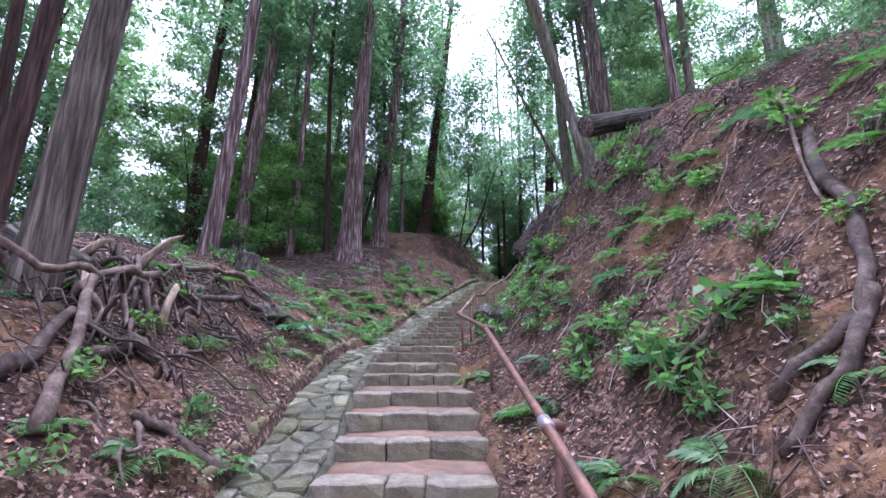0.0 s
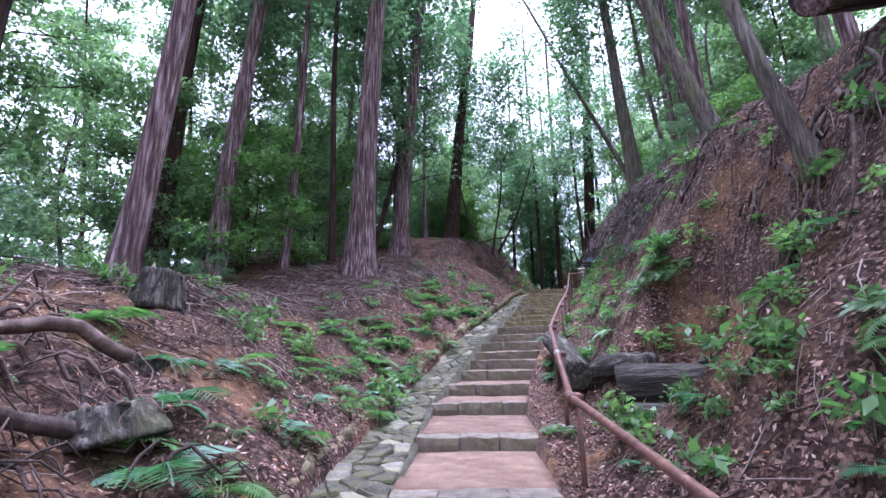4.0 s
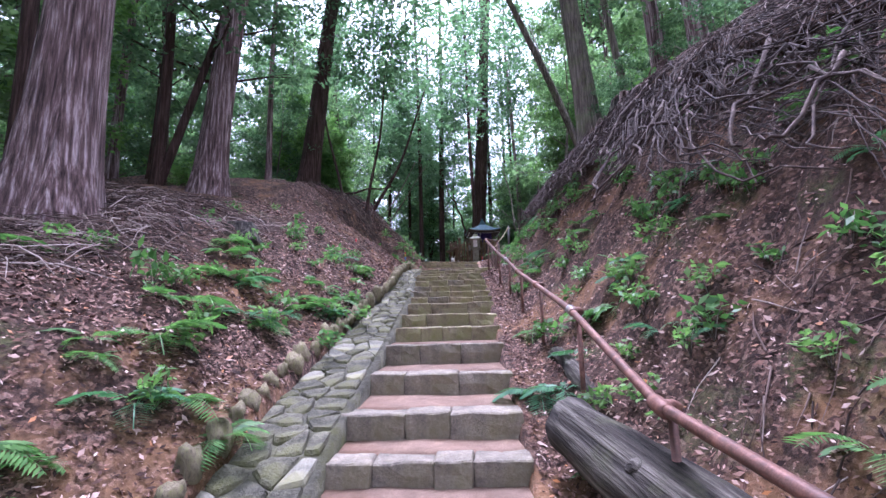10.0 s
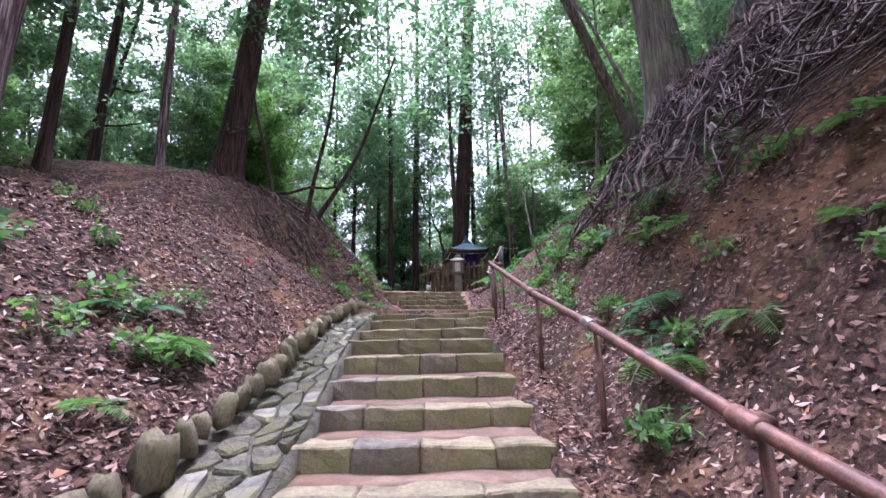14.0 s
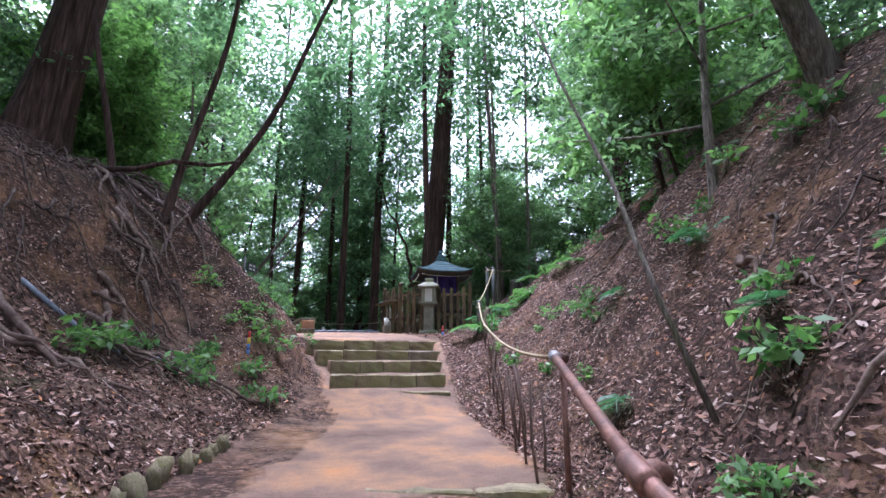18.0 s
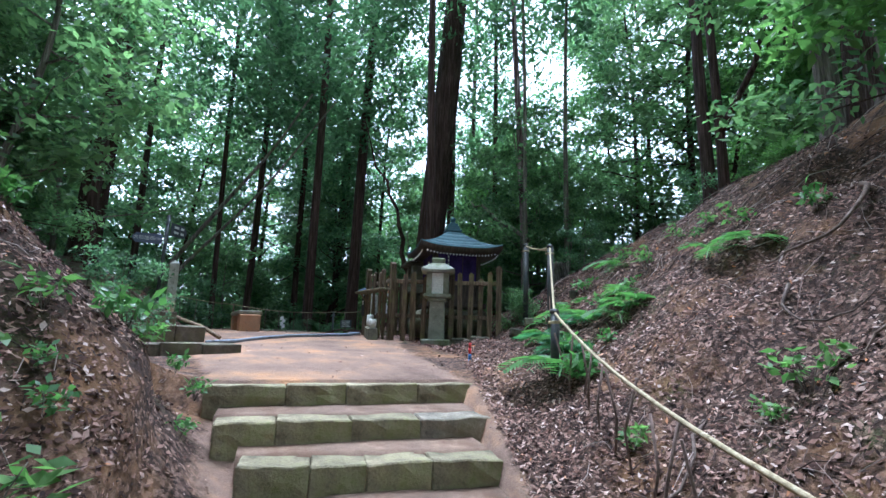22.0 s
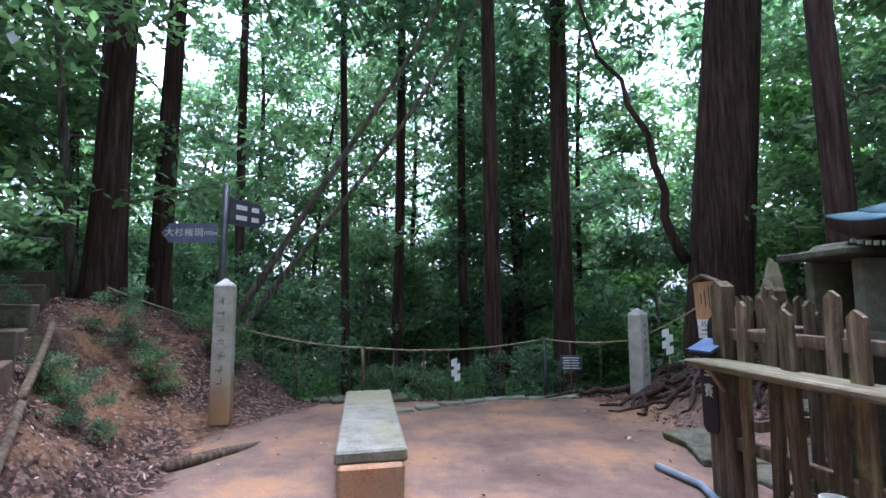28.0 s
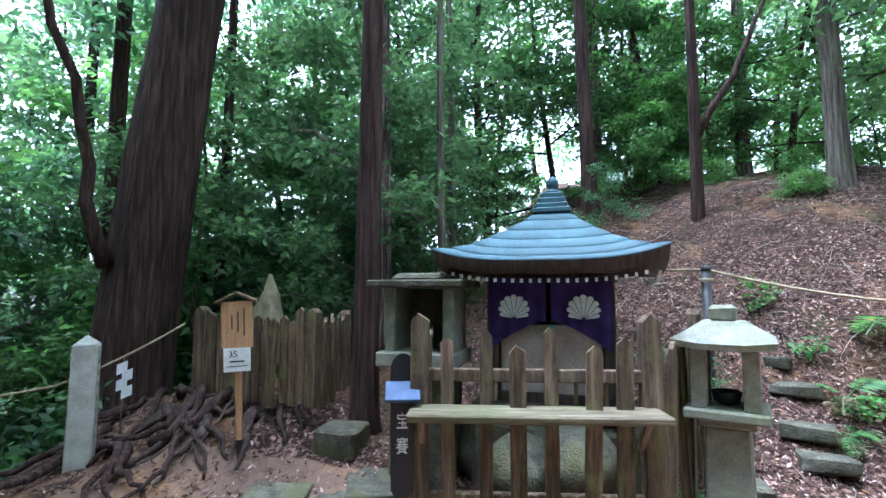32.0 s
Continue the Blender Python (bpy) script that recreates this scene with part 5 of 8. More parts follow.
log_thing((0.28, 4.2, 0.1), (0.62, 8.3, 0.72), 0.19, "mossy dark log lying along the stair's edge", 1, LOG_BARK)
log_thing((0.5, 4.3, 0.1), (1.0, 3.75, 0.22), 0.17, "lichen-spotted log lying on the pile", 2, LOG_BARK)
log_thing((0.5, 3.4, -0.04), (1.9, 3.1, 0.1), 0.21, "thick wet dark log in the pile", 3, LOG_BARK)
log_thing((0.42, 2.85, -0.34), (1.9, 2.45, -0.26), 0.21, "stout log at the pile's lower side", 4, LOG_BARK)
log_thing((1.05, 8.6, 0.72), (1.3, 9.9, 1.1), 0.09, "thin barkless log beside the handrail", 5, LOG_BARK)
log_thing((-4.9, -1.5, gz(-4.9, -1.5) + 0.2), (-3.9, -1.9, gz(-3.9, -1.9) + 0.16), 0.19, "rotten grey log among torn roots", 7, LOG_BARK)
log_thing((2.0, 1.75, 3.28), (6.4, 3.3, 4.85), 0.2, "fallen trunk lying over the bank's crest", 6, BARK_RED)


# ---------------------------------------------------------------- the clearing's stone posts, bench, signs
def stone_post(x, y, w, h, turn, label, stain=False, z=None):
    z = gz(x, y) if z is None else z
    ob = thing("stone_post", pose(x, y, z - 0.05, 0, 0, turn), label, "stone post", "stone posts of the clearing")
    bm = boxed(0, 0, h / 2, w, w, h, 0.012, 0, None, 0, 0.95)
    part("shaft", bm, GRANITE_STAINED if stain else GRANITE, ob)
    v = [(-w * 0.475, -w * 0.475, h), (w * 0.475, -w * 0.475, h), (w * 0.475, w * 0.475, h), (-w * 0.475, w * 0.475, h), (0, 0, h + w * 0.42)]
    part("cap", mesh_of("cap", v, [(0, 1, 4), (1, 2, 4), (2, 3, 4), (3, 0, 4), (3, 2, 1, 0)], GRANITE, False), None, ob)
    rng = random.Random(int(w * 1000 + h * 100))
    for k in range(7):
        z = h * (0.88 - 0.095 * k)
        for q in range(4):
            up = q % 2
            bm = boxed(rng.uniform(-0.12, 0.12) * w, -w * 0.487 + 0.002, z + rng.uniform(-0.02, 0.02) * h, w * (0.05 if up else rng.uniform(0.2, 0.4)), 0.008, h * (rng.uniform(0.025, 0.05) if up else 0.008), 0)
            part("carved_stroke", bm, CARVED, ob)
    return ob


stone_post(6.45, 34.6, 0.2, 1.14, 35, "pale square stone post with a carved inscription", z=4.81)
stone_post(1.43, 33.5, 0.2, 1.42, 8, "tall weathered stone post stained by orange earth", True, 4.9)


def bench():
    ob = thing("stone_bench", pose(3.05, 32.3, 4.85, 0, 0, 5), "low bench of a greenish stone slab on orange blocks", "bench")
    part("seat_slab", boxed(0, 0, 0.31, 0.45, 1.98, 0.08, 0.014, 0.006, random.Random(3)), STONE_GREY, ob, "grey-green stone slab")
    for y in (-0.82, 0.82):
        part("support_block", boxed(0, y, 0.09, 0.4, 0.42, 0.36, 0.02, 0.006, random.Random(4)), CLAY, ob, "orange earthen block")


bench()


def notice():
    ob = thing("notice_board", pose(6.57, 33.17, 4.89, 0, -3, -72), "small roofed wooden notice board on a post with a paper sheet", "notice board")
    part("post", boxed(0, 0.025, 0.62, 0.055, 0.035, 0.8, 0.004), WOOD_NEW, ob, "fresh orange-brown post")
    part("post_foot", boxed(0, 0.025, 0.13, 0.05, 0.032, 0.34, 0.004), BLACK, ob, "blackened foot of the post")
    part("board", boxed(0, 0, 1.2, 0.26, 0.022, 0.4, 0.004), WOOD_NEW, ob)
    for s in (-1, 1):
        part("roof_board", boxed(0, 0, 0, 0.2, 0.1, 0.018, 0.003), WOOD_FENCE, ob, "", pose(s * 0.085, 0, 1.435, 0, s * 24, 0))
    sheet = part("paper_sheet", boxed(0, -0.016, 0.9, 0.22, 0.008, 0.2, 0), WHITE, ob, "white paper sheet with printing")
    words("35", 0.075, BLACK, sheet, pose(-0.03, -0.022, 0.945, 90, 0, 0))
    for k, (w, z) in enumerate([(0.12, 0.885), (0.17, 0.845)]):
        part("printed_line", boxed(0, -0.0215, z, w, 0.003, 0.012 - 0.006 * k, 0), BLACK, sheet)
    for k in range(3):
        part("written_column", boxed(0.06 - 0.05 * k, -0.0125, 1.22, 0.012, 0.003, 0.24 - 0.06 * k, 0), WOOD_DARK, ob)


notice()


def sign_post():
    ob = thing("signpost", pose(1.0, 34.45, 4.93), "dark signpost with arrow boards pointing two ways", "signpost")
    part("pole", tube("pole", [(0, 0, 0), (0.03, 0, 1.2), (0.05, 0, 2.65)], 0.045, POST_BLACK, 10), None, ob)

    def arrow(mat, w, h, m, label):
        v = [(-w / 2, 0, 0), (-w / 2 + h * 0.4, 0, h / 2), (w / 2, 0, h / 2), (w / 2, 0, -h / 2), (-w / 2 + h * 0.4, 0, -h / 2)]
        v = [(x, y - 0.011, z) for x, y, z in v] + [(x, 0.011, z) for x, y, z in v]
        f = [(0, 1, 2, 3, 4)[::-1], (5, 6, 7, 8, 9)] + [(i, (i + 1) % 5, 5 + (i + 1) % 5, 5 + i) for i in range(5)]
        return part("arrow_board", mesh_of("arrow_board", v, f, mat, False), None, ob, label, m)

    a = arrow(SIGN_GREY, 0.66, 0.24, pose(-0.36, -0.05, 2.02, 0, 0, 3), "slate-blue arrow board with white writing")
    words("大杉権現", 0.115, WHITE, a, pose(-0.06, -0.015, 0, 90, 0, 0))
    words("100m", 0.075, WHITE, a, pose(0.25, -0.015, 0, 90, 0, 0))
    b = arrow(SIGN_DARK, 0.6, 0.32, pose(0.3, 0.1, 2.28, 0, 180, 60), "dark arrow board with white lines")
    for z in (0.06, -0.07):
        for x in (0.12, -0.1):
            part("written_line", boxed(x, -0.014, z, 0.17 if x > 0 else 0.12, 0.004, 0.06, 0), WHITE, b)


sign_post()


# ---------------------------------------------------------------- the little shrine and what stands round it
def shrine():
    ob = thing("small_shrine", pose(7.13, 30.5, 4.75, 0, 0, -9), "small wooden wayside shrine with a blue-green copper roof", "shrine")
    rng = random.Random(21)
    # stone footing
    for k in range(9):
        a = k / 9 * 6.28
        bm = bmesh.new()
        bmesh.ops.create_icosphere(bm, subdivisions=2, radius=1)
        for v in bm.verts:
            v.co = Vector((v.co.x * 0.3, v.co.y * 0.3, v.co.z * 0.3)) * (1 + 0.25 * noise.noise(v.co * 1.5 + Vector((k * 2.1, 0, 0))))
        for q in bm.faces:
            q.smooth = True
        part("footing_stone", bm, STONE_GUTTER, ob, "", pose(0.62 * math.cos(a), 0.62 * math.sin(a), 0.3 + rng.uniform(-0.08, 0.08), 0, 0, k * 50))
    part("footing", boxed(0, 0, 0.3, 1.25, 1.25, 0.6, 0.05, 0.02, rng), STONE_GUTTER, ob)
    part("floor_platform", boxed(0, 0, 0.7, 1.22, 1.22, 0.1, 0.01), WOOD_DARK, ob)
    for x in (-0.46, 0.46):
        for y in (-0.46, 0.46):
            part("corner_pillar", boxed(x, y, 1.25, 0.09, 0.09, 1.05, 0.008), WOOD_DARK, ob)
    for y in (-0.46, 0.46):
        part("side_wall", boxed(0.02, y, 1.25, 0.84, 0.03, 1.0, 0.004), WOOD_DARK, ob)
    part("back_wall", boxed(0.46, 0, 1.25, 0.03, 0.84, 1.0, 0.004), WOOD_DARK, ob)
    part("inner_board", boxed(-0.44, 0, 1.05, 0.03, 0.8, 0.62, 0.004), PALE_BOARD, ob, "pale wooden inner doors")
    part("hanging_bell_cord", tube("hanging_bell_cord", [(-0.52, -0.02, 1.36), (-0.53, -0.02, 1.22), (-0.53, -0.02, 1.0)], [0.02, 0.045, 0.05], GREEN_CLOTH, 10), None, ob, "green cloth tassel")
    for z in (1.02, 1.74):
        part("lintel", boxed(-0.48, 0, z if z > 1.5 else 0.78, 0.07, 1.06, 0.08, 0.006), WOOD_DARK, ob)
    # low railing on the platform's front
    for y in (-0.42, -0.2, 0.2, 0.42):
        part("railing_post", boxed(-0.58, y, 0.88, 0.03, 0.03, 0.24, 0.003), WOOD_FENCE, ob)
    for s in (-1, 1):
        part("railing_bar", boxed(-0.58, s * 0.31, 0.98, 0.028, 0.26, 0.028, 0.003), WOOD_FENCE, ob)
        # curtain drawn up to the sides
        v, f, n, rows = [], [], 14, 7
        for i in range(n + 1):
            q = i / n
            drop = 0.34 + 0.24 * q ** 1.4
            for r in range(rows + 1):
                v.append((-0.545 - 0.018 * math.sin(i * 1.7) * r / rows, s * (0.02 + 0.46 * q), 1.74 - drop * r / rows))
        f = [(i * (rows + 1) + r, (i + 1) * (rows + 1) + r, (i + 1) * (rows + 1) + r + 1, i * (rows + 1) + r + 1) for i in range(n) for r in range(rows)]
        cloth = part("curtain", mesh_of("curtain", v, f, PURPLE), None, ob, "dark purple curtain with a white fan crest")
        for k in range(9):
            # ribs of a shell-shaped fan that widen from a point below to a scalloped rim
            am, half_rib = math.radians(162 - 18 * k), math.radians(8.2)
            reach = 0.09 + 0.105 * math.sin(am)
            crest_v = [(-0.572, s * 0.27 + 0.012 * math.cos(am), 1.41 + 0.012 * math.sin(am))]
            for q in range(7):
                a = am - half_rib + half_rib * q / 3
                rr = reach * (0.93 + 0.07 * math.sin(math.pi * q / 6))
                crest_v.append((-0.572, s * 0.27 + rr * math.cos(a), 1.41 + rr * math.sin(a)))
            part("crest_rib", mesh_of("crest_rib", crest_v, [tuple(range(8))], WHITE, False), None, cloth, "white rib of a fan crest")
    # side curtain
    v = [(x, -0.485 - 0.012 * math.sin(x * 40), z) for x in [-0.42 + 0.06 * k for k in range(15)] for z in (1.76, 1.2)]
    part("side_curtain", mesh_of("side_curtain", v, [(2 * k, 2 * k + 2, 2 * k + 3, 2 * k + 1) for k in range(14)], PURPLE), None, ob, "purple curtain on the side")
    # roof: concave hipped sheet in courses with lifted corners
    half, top = 0.87, 0.1

    def roof_point(side, u, t, lift=0.0):
        s = half + (top - half) * t
        h = 1.86 + 0.5 * t ** 1.35 + 0.1 * abs(u) ** 3.5 * (1 - t) ** 2 + lift
        x, y = [(-s, u * s), (u * s, s), (s, -u * s), (-u * s, -s)][side]
        return (x, y, h)

    for side in range(4):
        for c in range(6):
            v, f, n = [], [], 16
            for tt, lift in ((c / 6, 0.012), ((c + 1) / 6, 0.0)):
                v += [roof_point(side, -1 + 2 * k / n, tt, lift) for k in range(n + 1)]
            v += [(p[0], p[1], p[2] - 0.014) for p in v[:n + 1]]
            f = [(k, k + 1, n + 2 + k, n + 1 + k) for k in range(n)] + [(2 * n + 2 + k, 2 * n + 3 + k, k + 1, k) for k in range(n)]
            part("roof_course", mesh_of("roof_course", v, f, COPPER), None, ob)
        v = []
        n = 16
        for k in range(n + 1):
            p = roof_point(side, -1 + 2 * k / n, 0)
            v += [(p[0] * 0.995, p[1] * 0.995, p[2] + 0.008), (p[0] * 0.985, p[1] * 0.985, p[2] - 0.1), (p[0] * 0.6, p[1] * 0.6, p[2] - 0.09)]
        f = [(3 * k + a, 3 * k + 3 + a, 3 * k + 4 + a, 3 * k + 1 + a) for k in range(n) for a in (0, 1)]
        part("eave", mesh_of("eave", v, f, WOOD_DARK), None, ob, "dark curved eave board")
        for k in range(22):
            u = -0.88 + 1.76 * k / 21
            p = roof_point(side, u, 0.07)
            bm = boxed(0, 0, 0, 0.022, 0.022, 0.03, 0)
            part("rafter_end", bm, WHITE, ob, "", pose(p[0] * 0.99, p[1] * 0.99, p[2] - 0.165))
    part("ceiling_board", boxed(0, 0, 1.8, 1.3, 1.3, 0.05, 0.004), WOOD_DARK, ob)
    for k, (w, z, h) in enumerate([(0.34, 2.355, 0.045), (0.28, 2.4, 0.05), (0.24, 2.45, 0.05), (0.19, 2.5, 0.05)]):
        part("ridge_tier", boxed(0, 0, z, w, w, h, 0.008), COPPER, ob)
    part("finial", lathe("finial", [(0.075, 2.52), (0.07, 2.55), (0.035, 2.565), (0.055, 2.59), (0.062, 2.62), (0.05, 2.655), (0.02, 2.68), (0.002, 2.69)], COPPER, 14), None, ob)
    tag = part("name_strip", boxed(-0.2, -0.505, 1.5, 0.06, 0.008, 0.5, 0), PURPLE, ob)
    for k in range(6):
        part("white_sign", boxed(-0.2, -0.511, 1.7 - 0.075 * k, 0.028, 0.003, 0.042, 0), WHITE, tag)


shrine()


def picket_fence(a, b, n, label, h, post_h, front=False, seed=0, posts=(True, True), pw=0.075, gap_rails=(0.28, 0.72)):
    """Pointed pickets on two rails between square posts."""
    rng = random.Random(seed)
    a, b = Vector(a), Vector(b)
    d = b - a
    length = d.length
    ob = thing("picket_fence", pose(a.x, a.y, a.z, 0, 0, math.degrees(math.atan2(d.y, d.x))), label, "fence", "fences of the shrine")

    def stake(x, y, w, t, top, name, mat=WOOD_FENCE):
        v = [(x - w / 2, y - t / 2, -0.1), (x + w / 2, y - t / 2, -0.1), (x + w / 2, y - t / 2, top - w * 0.4), (x + rng.uniform(-0.1, 0.1) * w, y - t / 2, top), (x - w / 2, y - t / 2, top - w * 0.45)]
        v += [(p[0], y + t / 2, p[2]) for p in v]
        f = [(4, 3, 2, 1, 0), (5, 6, 7, 8, 9)] + [(i, (i + 1) % 5, 5 + (i + 1) % 5, 5 + i) for i in range(5)]
        part(name, mesh_of(name, v, f, mat, False), None, ob, "", pose(0, 0, 0, rng.uniform(-2, 2), rng.uniform(-1.5, 1.5), rng.uniform(-4, 4)) if name == "picket" else None)

    for k in range(n):
        stake(length * (k + 1) / (n + 1) + rng.uniform(-0.008, 0.008), -0.03, pw * rng.uniform(0.85, 1.1), 0.03, h + rng.uniform(-0.07, 0.05), "picket")
    for z in gap_rails:
        part("rail", boxed(length / 2, 0.012, h * z, length, 0.045, 0.075, 0.006, 0.004, rng), WOOD_FENCE, ob)
    for yes, x in zip(posts, (0, length)):
        if yes:
            stake(x, 0, 0.105, 0.105, post_h, "post")
    return ob


front = picket_fence((5.52, 31.4, 4.76), (5.68, 30.06, 4.72), 6, "weathered pointed picket gate fence before the shrine", 1.36, 1.48, True, 31, (True, True), 0.085, (0.3, 0.82))
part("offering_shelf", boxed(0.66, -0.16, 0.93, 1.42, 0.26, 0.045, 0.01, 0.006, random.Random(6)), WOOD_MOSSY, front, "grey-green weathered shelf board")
for x in (0.02, 1.28):
    part("shelf_bracket", boxed(0, 0, 0, 0.04, 0.03, 0.28, 0.004), WOOD_FENCE, front, "", pose(x, -0.1, 0.82, 38, 0, 0))
picket_fence((5.76, 30.06, 4.72), (7.58, 29.18, 4.85), 10, "brown weathered picket fence along the shrine's side", 1.34, 1.5, False, 32, (False, True), 0.1, (0.35, 0.85))
picket_fence((7.25, 34.05, 5.42), (6.95, 32.7, 5.38), 13, "tall fence of split grey planks behind the notice board", 0.74, 0.8, False, 33, (True, True), 0.09, (0.3, 0.8))
picket_fence((7.0, 32.68, 5.38), (8.2, 32.85, 5.4), 10, "tall fence of split grey planks running behind the cedar", 0.72, 0.78, False, 34, (False, True), 0.09, (0.3, 0.8))
picket_fence((5.75, 31.45, 4.8), (7.2, 31.75, 4.85), 9, "dark picket fence along the shrine's far side", 1.25, 1.35, False, 35, (False, True), 0.085, (0.35, 0.85))


def offering_box():
    ob = thing("offering_box", pose(5.5, 31.5, 4.76, 0, 0, 94), "black offering box with white characters and a blue tin lid", "offering box")
    ob.rotation_euler.z = radians(-76)
    ob.scale = (0.74, 0.9, 1.0)
    part("stand", boxed(0, 0, 0.24, 0.1, 0.09, 0.5, 0.006), WOOD_FENCE, ob, "brown wooden stand")
    v = [(x, z) for x, z in [(-0.085, 0.48), (-0.05, 0.44), (0.05, 0.44), (0.085, 0.48), (0.095, 0.98), (-0.095, 0.98)]]
    n = len(v)
    vv = [(x, -0.07, z) for x, z in v] + [(x, 0.06, z) for x, z in v]
    front_face = part("box_body", mesh_of("box_body", vv, [tuple(range(n)), tuple(range(2 * n - 1, n - 1, -1))] + [(i, n + i, n + (i + 1) % n, (i + 1) % n) for i in range(n)], BLACK, False), None, ob)
    words("宝", 0.1, WHITE, front_face, pose(0, -0.074, 0.86, 90, 0, 0))
    words("賽", 0.1, WHITE, front_face, pose(0, -0.074, 0.72, 90, 0, 0))
    arch = [(0.1 * math.cos(a), 0.03, 1.14 + 0.1 * math.sin(a)) for a in [k * math.pi / 12 for k in range(13)]] + [(-0.1, 0.03, 0.98), (0.1, 0.03, 0.98)]
    m = len(arch)
    arch += [(x, y + 0.02, z) for x, y, z in arch]
    part("back_board", mesh_of("back_board", arch, [tuple(range(m - 1, -1, -1)), tuple(range(m, 2 * m))] + [(i, (i + 1) % m, m + (i + 1) % m, m + i) for i in range(m)], BLACK, False), None, ob)
    part("lid", boxed(0, 0, 0, 0.27, 0.2, 0.02, 0.003), BLUE_TIN, ob, "sloping blue tin lid", pose(0, -0.06, 1.03, 22, 0, 0))


offering_box()


def lantern():
    ob = thing("stone_lantern", pose(6.38, 29.38, gz(6.38, 29.38) - 0.06, 0, 0, -24) @ Matrix.Scale(1.16, 4), "square stone lantern with a paper window and a low cap", "stone lantern")
    part("base_slab", boxed(0, 0, 0.08, 0.46, 0.46, 0.16, 0.02, 0.006, random.Random(1)), GRANITE_MOSSY, ob)
    part("shaft", boxed(0, 0, 0.46, 0.26, 0.26, 0.62, 0.012, 0, None, 0, 0.9), GRANITE_MOSSY, ob)
    part("shelf_moulding", boxed(0, 0, 0.795, 0.3, 0.3, 0.05, 0.012), GRANITE_MOSSY, ob)
    part("shelf", boxed(0, 0, 0.85, 0.44, 0.44, 0.06, 0.012), GRANITE_MOSSY, ob)
    for x in (-0.135, 0.135):
        for y in (-0.135, 0.135):
            part("pillar", boxed(x, y, 1.05, 0.088, 0.088, 0.34, 0.006), GRANITE_MOSSY, ob)
    part("paper_window", boxed(0, -0.145, 1.05, 0.215, 0.02, 0.33, 0), WHITE, ob, "white paper window")
    part("oil_bowl", lathe("oil_bowl", [(0.03, 0.885), (0.07, 0.9), (0.085, 0.96), (0.075, 0.965), (0.05, 0.92)], BLACK, 14), None, ob, "dark bowl")
    v, prof = [], [(0.262, 1.225), (0.27, 1.26), (0.19, 1.33), (0.11, 1.385)]
    for s, z in prof:
        for k in range(16):
            a = k * math.pi / 8
            q = s / max(abs(math.cos(a)), abs(math.sin(a)))
            v.append((q * math.cos(a), q * math.sin(a), z + (0.02 if k % 4 == 2 and s > 0.25 else 0)))
    f = [(i * 16 + k, i * 16 + (k + 1) % 16, (i + 1) * 16 + (k + 1) % 16, (i + 1) * 16 + k) for i in range(3) for k in range(16)] + [tuple(range(15, -1, -1)), tuple(range(48, 64))]
    part("cap", mesh_of("cap", v, f, GRANITE_MOSSY, False), None, ob)
    part("top_block", boxed(0, 0, 1.43, 0.22, 0.15, 0.1, 0.02, 0.008, random.Random(2)), GRANITE_MOSSY, ob)


lantern()


def altar():
    ob = thing("stone_altar", pose(6.72, 31.6, 4.84, 0, 0, -8), "small dark roofed stone altar with an open front", "stone altar")
    part("pedestal", boxed(0.05, 0, 0.45, 0.5, 0.5, 0.95, 0.03, 0.01, random.Random(7)), STONE_GUTTER, ob)
    part("shelf", boxed(0, 0, 0.99, 0.58, 0.66, 0.12, 0.012), GRANITE_MOSSY, ob)
    for y in (-0.25, 0.25):
        part("side_slab", boxed(0.02, y, 1.3, 0.42, 0.09, 0.52, 0.01), GRANITE_MOSSY, ob)
    part("back_slab", boxed(0.24, 0, 1.3, 0.05, 0.42, 0.52, 0.01), STONE_GUTTER, ob)
    part("roof_slab", boxed(0, 0, 1.6, 0.68, 0.8, 0.06, 0.012), STONE_GUTTER, ob)
    part("roof_top", boxed(0, 0, 1.66, 0.42, 0.5, 0.06, 0.02, 0, None, 0, 0.8), STONE_GUTTER, ob)
    part("candle_cup", lathe("candle_cup", [(0.025, 1.05), (0.03, 1.08), (0.022, 1.1), (0.005, 1.13)], RED, 10), None, ob, "small red cup")


altar()


def slab_stone(name, x, y, z, sx, sy, sz, turn, mat, label, group, seed, tilt=0.0):
    bm = boxed(0, 0, 0, sx, sy, sz, min(0.025, sz * 0.16), 0.018, random.Random(seed))
    bmesh.ops.subdivide_edges(bm, edges=[q for q in bm.edges if q.calc_length() > 0.07], cuts=2, use_grid_fill=True)
    for v in bm.verts:
        v.co += Vector((0.02, 0.02, 0.012)) * noise.noise(v.co * 6 + Vector((seed, 0, 0)))
    solo(name, bm, mat, pose(x, y, z, tilt, tilt * 0.5, turn), label, "stone", group)


for k, (x, y, sx, sy, t) in enumerate([(6.1, 32.6, 0.62, 0.46, 10), (6.05, 32.15, 0.6, 0.44, -14), (6.5, 31.95, 0.66, 0.46, 20), (6.15, 31.7, 0.5, 0.34, 5)]):
    slab_stone("paving_slab", x, y, gz(x, y) + 0.012, sx, sy, 0.07, t, STONE_GUTTER, "flat grey-green paving slab sunk in earth", "slabs before the shrine", k)
for k, (x, y, s) in enumerate([(6.95, 32.4, 0.36), (6.75, 29.1, 0.26), (7.1, 29.0, 0.28)]):
    slab_stone("mossy_rock", x, y, gz(x, y) + 0.03, s * 1.3, s, s * 0.7, k * 40, STONE_GUTTER, "rounded mossy rock beside the shrine", "rocks at the shrine", 20 + k)
